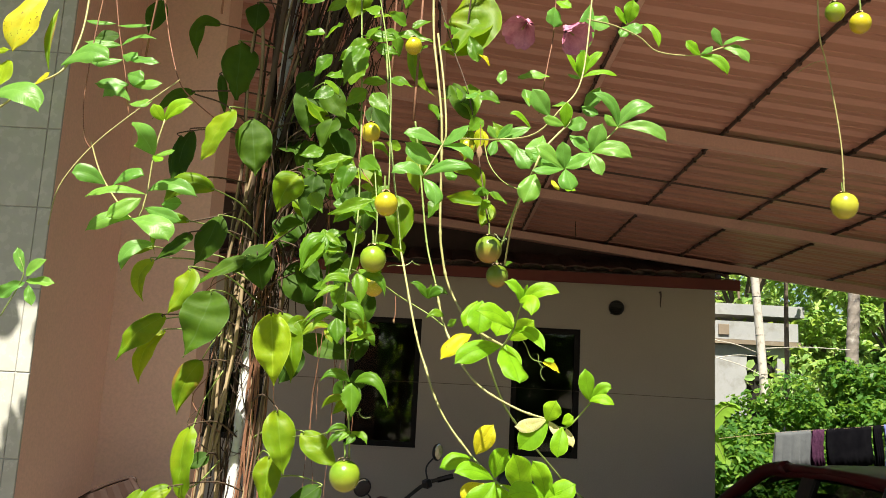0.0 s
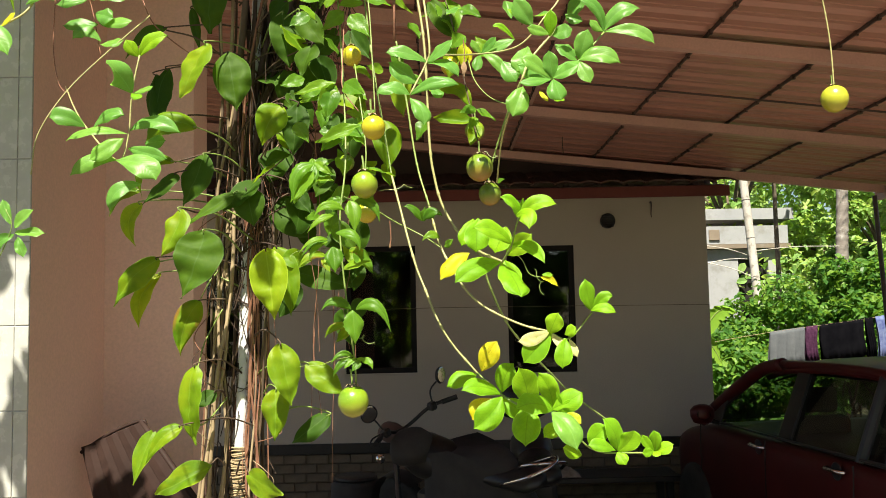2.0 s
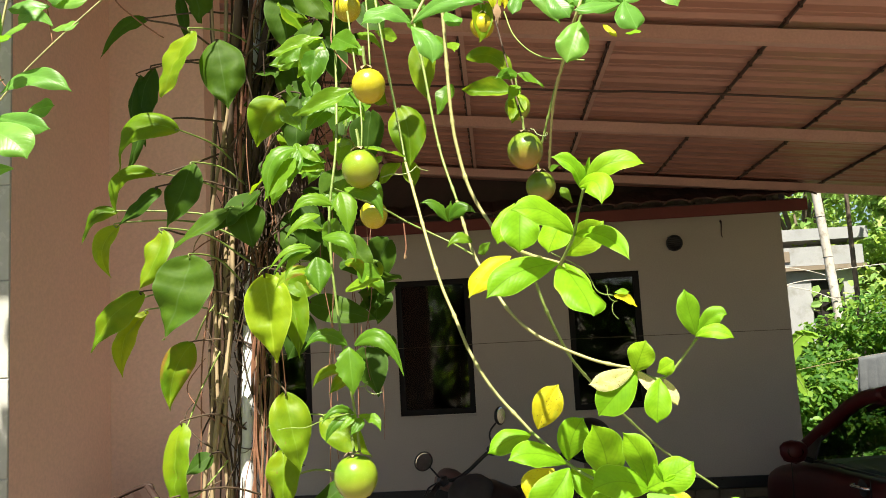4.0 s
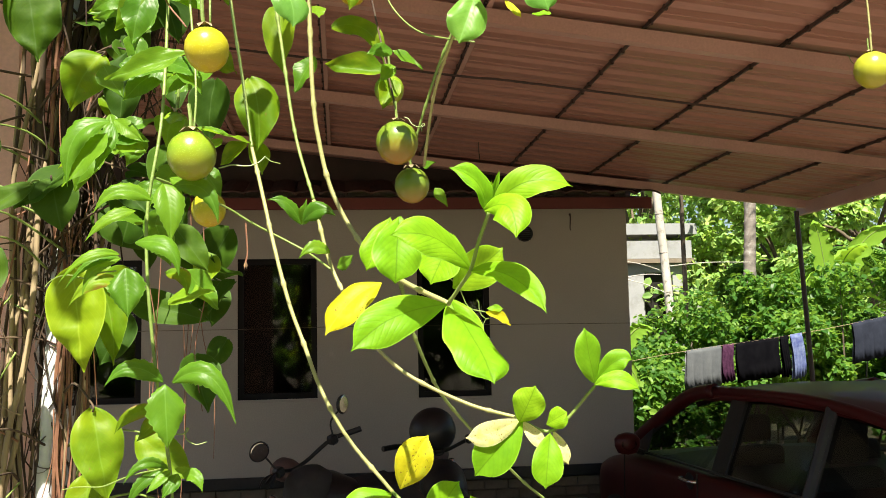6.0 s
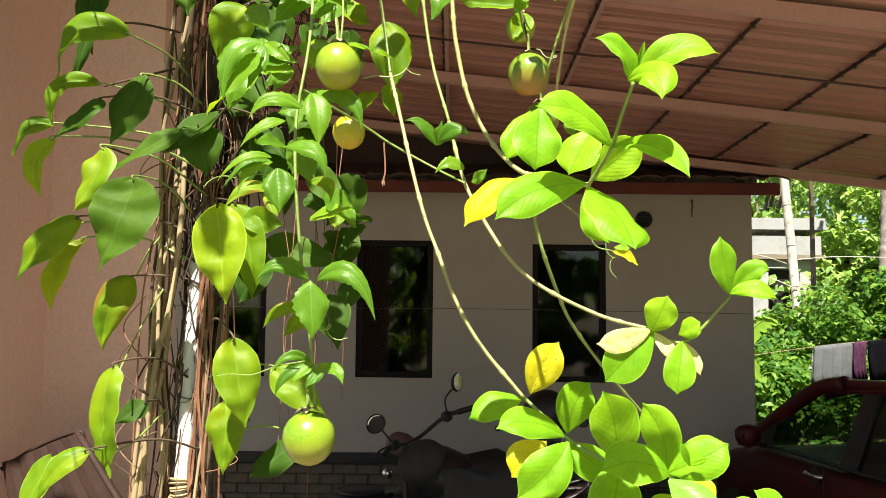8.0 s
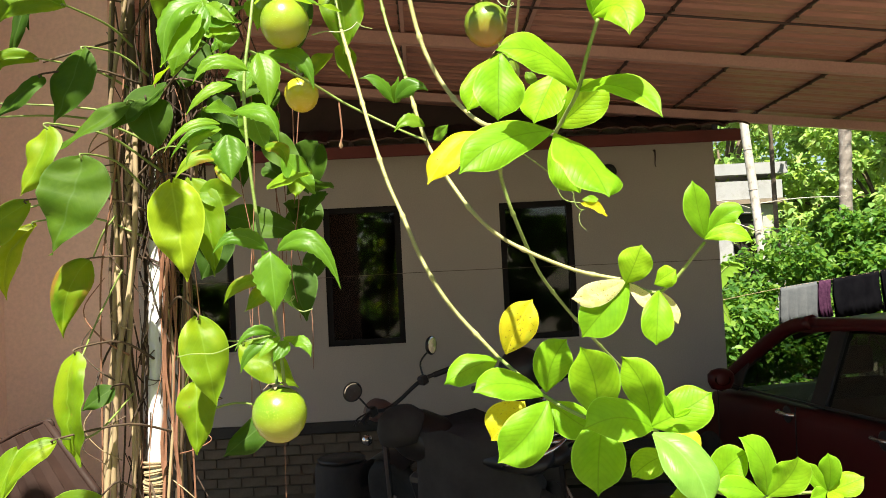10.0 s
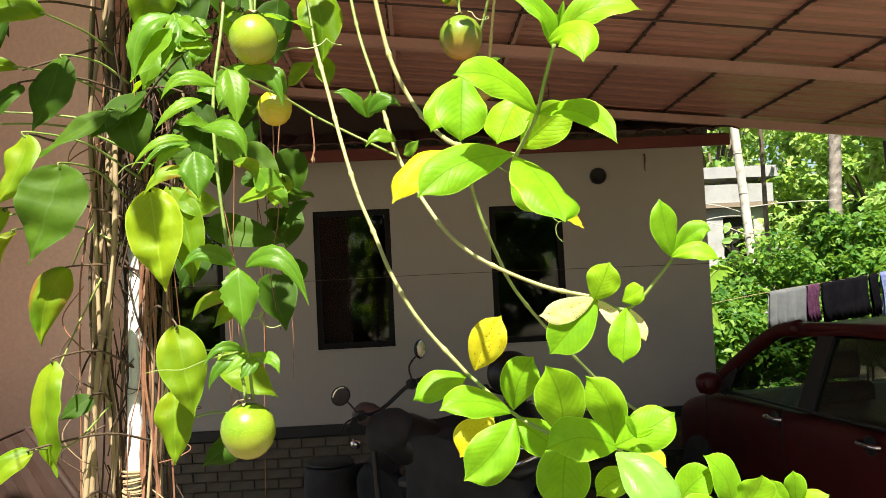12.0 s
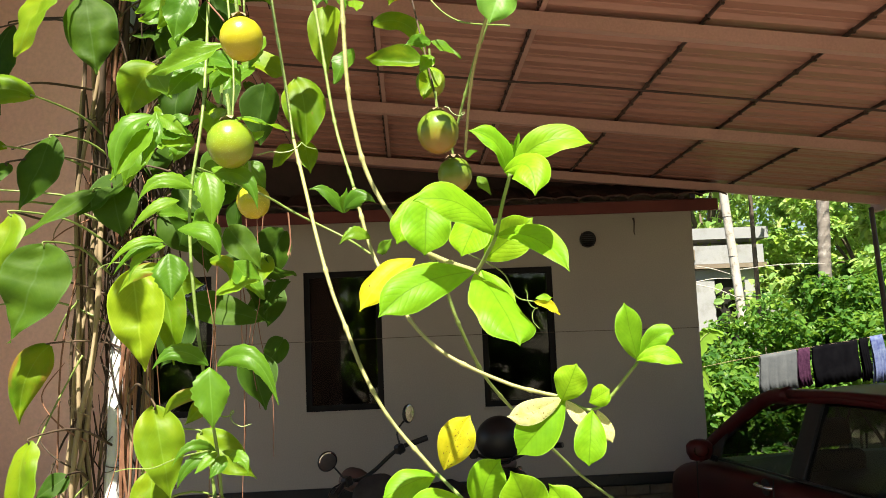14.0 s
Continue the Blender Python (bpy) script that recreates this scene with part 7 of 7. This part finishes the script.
for k in range(5):
    u0, u1 = (k + 0.008) / 5, (k + 0.992) / 5
    rings = []
    for q in np.linspace(0, 1, 9):
        bow = Vector((0, -0.03 * math.sin(math.pi * q), 0))
        a, b = (tl.lerp(tr, u0)).lerp(bl.lerp(br, u0), q) + bow, (tl.lerp(tr, u1)).lerp(bl.lerp(br, u1), q) + bow
        mid = (a + b) / 2 + Vector((0, -0.002, 0))
        rings.append([a, mid, b, b + Vector((0, 0.014, 0)), a + Vector((0, 0.014, 0))])
    part("slat", loft(rings), M_brown_vinyl, chair, smooth=False)
part("top_rail", tube([tl + Vector((-0.012, 0.012, -0.02)), tl.lerp(tr, 0.5) + Vector((0, 0.014, 0.008)), tr + Vector((0.005, 0.012, 0.004)), tr + Vector((0.02, 0.012, -0.02))], 0.006, 8, steps=5), M_brown_vinyl, chair, smooth=True)
for a, b in ((tl, bl), (tr, br)):
    part("side_rail", tube([a + Vector((0, 0.016, 0)), (a + b) / 2 + Vector((0, -0.01, 0)), b + Vector((0, 0.016, 0))], 0.013, 8, steps=4), M_brown_vinyl, chair, smooth=True)
part("seat", loft([[bl + v, br + v, br + v + Vector((0, 0, -0.03)), bl + v + Vector((0, 0, -0.03))] for v in (Vector((0, 0.02, 0)), Vector((0.04, 0.16, -0.36)))]), M_brown_vinyl, chair)
for a, x, y in ((bl, -0.80, 2.72), (br, -0.36, 2.70), (bl + Vector((0.04, 0.16, -0.36)), -0.78, 3.02), (br + Vector((0.04, 0.16, -0.36)), -0.34, 3.02)):
    part("leg", tube([(x, y, 0.0), (a + Vector((x, y, 0))) / 2, a], 0.016, 8, steps=3), M_brown_vinyl, chair, smooth=True)


# ---- garden beyond the wall ----
def foliage(name, count, place, size, material, parent=None, seed=1, droop=0.4):
    """Many small pointed leaves, each a bent pair of quads, from a sampler of places."""
    r = np.random.RandomState(seed)
    verts, faces = [], []
    for i in range(count):
        c = np.array(place(r))
        a, tilt = r.uniform(0, 2 * math.pi), r.normal(-droop, 0.5)
        d = np.array((math.cos(a) * math.cos(tilt), math.sin(a) * math.cos(tilt), math.sin(tilt)))
        s = np.cross(d, r.normal(0, 0.5, 3) + np.array((0, -0.3, 1.0)))
        s /= max(np.linalg.norm(s), 1e-6)
        n = np.cross(s, d)
        L = size * r.uniform(0.6, 1.35)
        W = L * r.uniform(0.26, 0.36)
        k = len(verts)
        m1, m2 = c + d * L * 0.28, c + d * L * 0.66 - n * W * 0.1
        verts += [c, m1 + s * W * 0.92 + n * W * 0.3, m2 + s * W * 0.84 + n * W * 0.3, c + d * L - n * W * 0.35, m2 - s * W * 0.84 + n * W * 0.3, m1 - s * W * 0.92 + n * W * 0.3, m1, m2]
        faces += [(k, k + 6, k + 1), (k + 6, k + 7, k + 2, k + 1), (k + 7, k + 3, k + 2), (k, k + 5, k + 6), (k + 6, k + 5, k + 4, k + 7), (k + 7, k + 4, k + 3)]
    return from_arrays(name, [tuple(v) for v in verts], faces, material, parent)


def clumps(centres, flat=1.0):
    """A sampler over several uneven, gappy clumps: (x, y, z, radius)."""
    def place(r):
        x, y, z, rad = centres[r.randint(len(centres))]
        v = r.normal(0, 1, 3)
        v *= rad * r.uniform(0.55, 1.0) / np.linalg.norm(v)
        return x + v[0], y + v[1], z + v[2] * flat
    return place


def build_bush(x, y, w, d, h, count, size, seed, label):
    r = random.Random(seed)
    b = thing("bush", label, "bush", group="garden bushes")
    cs = [(x + r.uniform(-w, w), y + r.uniform(-d, d), 0, 0) for _ in range(26)]
    cs = [(cx, cy, r.uniform(0.15, 1.0) ** 0.8 * h * (1 - 0.35 * abs(cx - x) / w), r.uniform(0.16, 0.42) * min(1, h / 2)) for cx, cy, _, _ in cs]
    foliage("foliage", count, clumps(cs), size, M_leaf_far, b, seed)
    tagged(b.children[0], kind="stuff")
    bm = bmesh.new()
    for cx, cy, cz, _ in cs[::2]:
        tube([(x + (cx - x) * 0.35, y + (cy - y) * 0.35, -0.1), (x + (cx - x) * 0.7, y + (cy - y) * 0.7, cz * 0.55), (cx, cy, cz)], 0.02, 5, bm, steps=3, end_radius=0.006)
    part("branches", bm, M_bark_dark, b)


def build_tree(x, y, trunk, label, material, crown, count, size, seed, bark, r0=0.16, lean=0.0):
    r = random.Random(seed)
    t = thing("tree", label, "tree", group="garden trees")
    part("trunk", tube([(x, y, -0.1), (x + lean * 0.4, y, trunk * 0.4), (x + lean, y, trunk)], r0, 12, steps=6, end_radius=r0 * 0.65, rough=0.12), bark, t, smooth=True)
    cs = []
    for k in range(crown[3]):
        a, q = r.uniform(0, 6.28), r.uniform(0.2, 1.0)
        cs.append((x + lean + crown[0] * q * math.cos(a), y + crown[0] * q * math.sin(a), trunk + r.uniform(crown[1], crown[2]), r.uniform(0.4, 0.9) * crown[0] * 0.32))
    for cx, cy, cz, _ in cs[::2]:
        part("limb", tube([(x + lean, y, trunk * 0.92), ((x + lean + cx) / 2, (y + cy) / 2, (trunk + cz) / 2 + 0.2), (cx, cy, cz)], r0 * 0.4, 7, steps=4, end_radius=0.015), bark, t, smooth=True)
    tagged(foliage("crown", count, clumps(cs, 0.8), size, material, t, seed), kind="stuff")


build_bush(5.25, 11.4, 1.15, 0.9, 2.35, 14000, 0.088, 21, "dense leafy green garden bush")
build_bush(6.9, 11.3, 1.4, 1.0, 2.75, 14500, 0.094, 22, "dense dark green garden bush")
build_bush(3.75, 10.4, 0.62, 0.5, 1.42, 5200, 0.095, 23, "light green bush beside the house wall")
build_bush(9.2, 11.6, 1.6, 1.0, 2.7, 9500, 0.105, 24, "tall green bush at the garden edge")
build_bush(7.0, 13.4, 2.0, 0.8, 2.7, 10500, 0.105, 25, "tall sunlit shrub behind the hedge")
build_bush(11.0, 20.5, 1.6, 1.0, 3.9, 8400, 0.168, 26, "tall light green shrub before the white house")
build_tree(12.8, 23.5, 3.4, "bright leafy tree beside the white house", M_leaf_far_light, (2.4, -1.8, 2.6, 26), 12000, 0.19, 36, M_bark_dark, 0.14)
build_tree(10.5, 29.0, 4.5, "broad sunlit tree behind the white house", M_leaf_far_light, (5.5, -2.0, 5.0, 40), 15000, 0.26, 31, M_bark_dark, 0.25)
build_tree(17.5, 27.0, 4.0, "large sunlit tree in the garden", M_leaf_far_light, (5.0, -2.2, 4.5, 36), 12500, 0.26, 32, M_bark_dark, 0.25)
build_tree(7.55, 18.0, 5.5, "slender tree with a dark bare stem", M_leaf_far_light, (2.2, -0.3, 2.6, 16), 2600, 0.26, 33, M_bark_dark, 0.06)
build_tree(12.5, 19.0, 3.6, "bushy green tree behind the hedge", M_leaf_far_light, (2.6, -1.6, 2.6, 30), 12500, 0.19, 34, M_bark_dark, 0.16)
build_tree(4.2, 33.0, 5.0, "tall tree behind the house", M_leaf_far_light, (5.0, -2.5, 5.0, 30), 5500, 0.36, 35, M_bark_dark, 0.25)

pale = thing("areca_trunk", "slender pale bare palm trunk, leaning slightly", "tree")
part("trunk", tube([(4.90, 12.0, -0.1), (4.77, 12.0, 2.18), (4.66, 12.0, 3.64), (4.55, 12.0, 5.2)], 0.066, 14, steps=8, end_radius=0.055, rough=0.06), M_bark_pale, pale, smooth=True)
for z in (1.2, 1.75, 2.3, 2.85, 3.4):
    part("node_ring", lathe([(0.059, -0.005), (0.0655, 0.0), (0.059, 0.005)], 14, centre=(4.90 - 0.060 * z if z < 2.2 else 4.77 - 0.0753 * (z - 2.18), 12.0, z)), M_bark_grey, pale)
coco = thing("coconut_palm", "grey ringed coconut palm trunk with feathery crown", "palm")
bm = bmesh.new()
run = spline([(6.95, 14.0, -0.1), (6.99, 14.0, 2.5), (7.06, 14.0, 3.85), (7.2, 14.0, 8.0)], 26)
rings = []
for i, p in enumerate(run):
    rad = 0.105 - 0.018 * i / len(run) + (0.009 if i % 4 == 0 else 0)
    rings.append([p + Vector((rad * math.cos(a), rad * math.sin(a), 0)) for a in np.linspace(0, 2 * math.pi, 15)[:-1]])
part("trunk", loft(rings), M_bark_grey, coco, smooth=True)


def frond(owner, base, yaw, length, drop, seed):
    r = random.Random(seed)
    d = Vector((math.cos(yaw), math.sin(yaw), 0))
    pts = [Vector(base) + d * length * q + Vector((0, 0, 0.5 * length * q * 0.5 - drop * q * q)) for q in np.linspace(0, 1, 9)]
    bm = tube(pts, 0.02, 5, steps=2, end_radius=0.004)
    for i, p in enumerate(spline(pts, 5)[3:]):
        for s in (1, -1):
            side = d.cross(Vector((0, 0, 1))) * s
            tip = p + side * 0.55 * r.uniform(0.7, 1.1) + d * 0.2 + Vector((0, 0, -0.35 * r.uniform(0.6, 1.3)))
            w = d * 0.022
            bm.faces.new([bm.verts.new(q) for q in (p - w, p + w, (p + tip) / 2 + w * 0.9 + Vector((0, 0, 0.05)), tip)])
    part("frond", bm, M_leaf_far, owner)


for k in range(11):
    frond(coco, (7.2, 14.0, 8.0), k * 0.571, 2.8, 2.6, k)
low_palm = thing("young_palm", "young palm with dark hanging fronds", "palm")
part("trunk", tube([(9.1, 14.5, -0.1), (9.1, 14.5, 1.5), (9.08, 14.5, 3.1)], 0.12, 10, steps=4), M_bark_dark, low_palm, smooth=True)
for k in range(13):
    frond(low_palm, (9.08, 14.5, 3.1), k * 0.49 + 0.2, 1.7, 1.9, 40 + k)

banana = thing("banana_plant", "banana plant with large torn yellow-green leaves", "banana plant")
part("trunk", tube([(7.1, 12.0, -0.1), (7.12, 12.0, 1.0), (7.15, 12.0, 2.0)], 0.11, 12, steps=4, end_radius=0.07), M_stem_green, banana, smooth=True)


def banana_leaf(owner, base, tip, width, seed):
    """A long blade arching from its base, torn between the side veins."""
    r = random.Random(seed)
    b, e = Vector(base), Vector(tip)
    side = (e - b).cross(Vector((0, -1, 0.3))).normalized()
    bm = bmesh.new()
    run = [b.lerp(e, q) + Vector((0, 0, 0.18 * (e - b).length * math.sin(math.pi * q) - 0.12 * q * q)) for q in np.linspace(0, 1, 29)]
    for sgn in (1, -1):
        rings = []
        for i, p in enumerate(run):
            q = i / 28
            w = width * 0.5 * math.sin(math.pi * min(1, 0.05 + q * 0.95)) ** 0.55
            cut = r.uniform(0.9, 1.0) if i % 4 else r.uniform(0.45, 0.85)
            sag = Vector((0, -0.02, -0.10 * width * r.uniform(0.6, 1.4)))
            rings.append([p + side * sgn * w * u * (cut if u == 1 else 1) + sag * u * u + Vector((0, 0, 0.16 * u * width * (1 - u))) for u in (0, 0.35, 0.7, 1)])
        loft(rings, bm, closed=False)
    lf = part("banana_leaf", bm, M_leaf_banana, owner, smooth=True)
    part("midrib", tube(run[::4], 0.012, 6, steps=3, end_radius=0.004), M_stem_green, lf)


for k, (base, tip, wd) in enumerate((((7.12, 11.9, 2.0), (6.80, 11.7, 3.38), 0.36), ((7.15, 12.0, 2.0), (7.95, 11.6, 3.3), 0.34), ((7.1, 12.0, 2.0), (7.25, 11.2, 3.0), 0.30), ((7.1, 12.0, 2.0), (6.4, 11.3, 2.5), 0.28), ((7.15, 12.0, 2.0), (8.0, 12.6, 3.0), 0.34))):
    banana_leaf(banana, base, tip, wd, k)
young = thing("young_banana", "young banana plant beside the house corner", "banana plant")
part("trunk", tube([(3.12, 9.35, -0.1), (3.11, 9.35, 0.8), (3.10, 9.33, 1.55)], 0.05, 10, steps=4, end_radius=0.03), M_stem_green, young, smooth=True)
for k, (tip, wd) in enumerate((((3.11, 9.2, 2.42), 0.17), ((3.45, 9.2, 1.95), 0.2), ((3.35, 9.4, 1.35), 0.2), ((2.98, 9.6, 2.1), 0.16))):
    banana_leaf(young, (3.10, 9.33, 1.5), tip, wd, 10 + k)

nb = thing("neighbour_house", "white two-storey neighbouring house with a flat parapet roof", "house")
part("wall", bars([(6.5, 8.86, 24.0, 24.25, -0.1, 3.55), (9.72, 10.1, 24.0, 24.25, -0.1, 3.55), (8.86, 9.72, 24.0, 24.25, 3.3, 3.55), (6.5, 10.1, 28.0, 28.2, -0.1, 3.5), (9.9, 10.1, 24.25, 28.0, -0.1, 3.5), (6.5, 6.7, 24.25, 28.0, -0.1, 3.5)]), M_grey_paint, nb)
part("floor_slab", box(6.2, 10.3, 23.78, 28.2, 3.56, 3.68), M_concrete, nb, "grey concrete slab edge")
part("parapet", bars([(6.4, 10.26, 23.84, 23.98, 3.69, 4.20), (10.12, 10.26, 23.98, 27.5, 3.69, 4.20)]), M_grey_paint, nb)
part("upper_wall", box(8.2, 10.0, 25.4, 27.8, 3.73, 4.55), M_grey_paint, nb)
part("roof", box(8.0, 10.6, 24.2, 28.0, 4.42, 4.74), M_grey_paint, nb, "pale flat roof slab")
# solid black panel fills the opening in place of a shaded interior
door = part("doorway", box(8.87, 9.71, 24.12, 24.18, -0.1, 3.28), M_frame, nb, "black panel for the darkness in the doorway")
for x in (7.2, 8.0):
    part("baluster", box(x, x + 0.3, 23.79, 23.836, 3.80, 4.1, 0.01), M_concrete, nb)


# cane poles tied to the bare trunk
canes = thing("cane_poles", "thin pale cane poles tied across the garden", "poles")
for a, b in (((4.05, 12.05, 2.76), (4.78, 12.075, 2.58)), ((4.12, 12.02, 2.50), (4.76, 11.93, 2.26)), ((4.1, 12.05, 2.50), (4.76, 12.075, 2.55)), ((4.72, 12.075, 2.66), (6.1, 12.2, 2.72))):
    mid = (Vector(a) + Vector(b)) / 2 + Vector((0, 0, 0.03))
    part("pole", tube([a, mid, b], 0.007, 6, steps=4, end_radius=0.005, rough=0.1), M_bark_pale, canes)


# ---- washing line ----
def sag(x):
    return 1.547 + 0.142 * (x - 3.97) + 0.015 * math.sin((x - 3.0) * 2)


line = thing("washing_line", "thin yellowish washing line tied across the garden", "washing line")
part("cord", tube([(x, 9.6, sag(x)) for x in np.linspace(2.80, 6.6, 12)], 0.003, 6, steps=3), M_rope, line)
for px in (2.84, 6.6):
    part("stake", tube([(px, 9.6, -0.1), (px, 9.6, 1.0), (px, 9.6, sag(px) + 0.05)], 0.03, 8, steps=2), M_bark_dark, line)


def hung(name, label, x0, x1, drop, material, seed):
    """A cloth folded over the line, in soft folds."""
    ob = thing(name, label, "laundry", group="laundry on the line")
    rings = []
    nx = 26
    for i in range(nx + 1):
        x = x0 + (x1 - x0) * i / nx
        col = []
        for q, side in [(1.0, 1), (0.7, 1), (0.4, 1), (0.1, 1), (0.0, 0), (0.1, -1), (0.4, -1), (0.7, -1), (0.95, -1)]:
            wv = 0.013 * math.sin(i * 0.9 + seed) * q + 0.007 * math.sin(i * 1.9 + seed * 2) * q
            col.append(Vector((x + 0.012 * math.sin(q * 5 + seed), 9.6 + side * (0.012 + 0.02 * q) + wv, sag(x) + 0.009 - drop * q * (1 + 0.02 * math.sin(i * 0.7)))))
        rings.append(col)
    c = part("cloth", loft(rings, closed=False), material, ob, smooth=True)
    c.modifiers.new("thick", "SOLIDIFY").thickness = 0.004


hung("towel", "grey towel hung over the washing line", 3.97, 4.37, 0.44, M_cloth_grey, 1)
hung("garment", "purple printed garment on the washing line", 4.39, 4.52, 0.42, M_cloth_purple, 2)
hung("garment", "black garment on the washing line", 4.56, 5.06, 0.44, M_cloth_dark, 3)
hung("garment", "narrow black garment on the washing line", 5.09, 5.18, 0.46, M_cloth_dark, 4)
hung("garment", "blue garment on the washing line", 5.21, 5.35, 0.50, M_cloth_blue, 5)
hung("cloth_sheet", "slate blue cloth on the washing line", 5.95, 6.40, 0.46, M_cloth_slate, 6)

# unseen tall shrubs added along the carport's open side to darken the rear roof
build_bush(7.6, 6.4, 1.0, 1.2, 4.2, 9000, 0.13, 27, "unseen dense green shrub added to block side light")
build_bush(7.9, 3.4, 1.0, 1.2, 4.2, 9000, 0.13, 28, "unseen dense green shrub added to block side light")
# trees and hedge on the road side, behind the eye
for k, (x, y) in enumerate(((-7.5, -9.0), (-2.5, -11.0), (2.5, -10.0), (7.5, -11.5))):
    build_tree(x, y, 2.6, "roadside tree facing the house", M_leaf_far, (2.8, -1.6, 2.4, 26), 3200, 0.34, 60 + k, M_bark_dark, 0.16)
build_bush(-2.5, -7.6, 3.2, 0.8, 1.9, 5200, 0.168, 71, "roadside hedge facing the house")
build_bush(3.8, -7.8, 3.2, 0.8, 1.9, 5200, 0.168, 72, "roadside hedge facing the house")

# ---- blocks of the plinth ----
wall_n = bpy.data.objects["wall_north"]
block_me = [mesh_of("block", box(-0.098, 0.098, -0.02, 0.0, -0.037, 0.037, 0.003), M_block) for _ in range(1)]
for r in range(6):
    for c in range(37):
        ob = new("block", block_me[0])
        ob.parent = wall_n
        ob.location = (-4.86 + 0.206 * c + (0.10 if r % 2 else 0), WALL_Y + 0.002 + random.uniform(-0.006, 0.003), 0.52 - 0.084 * r)
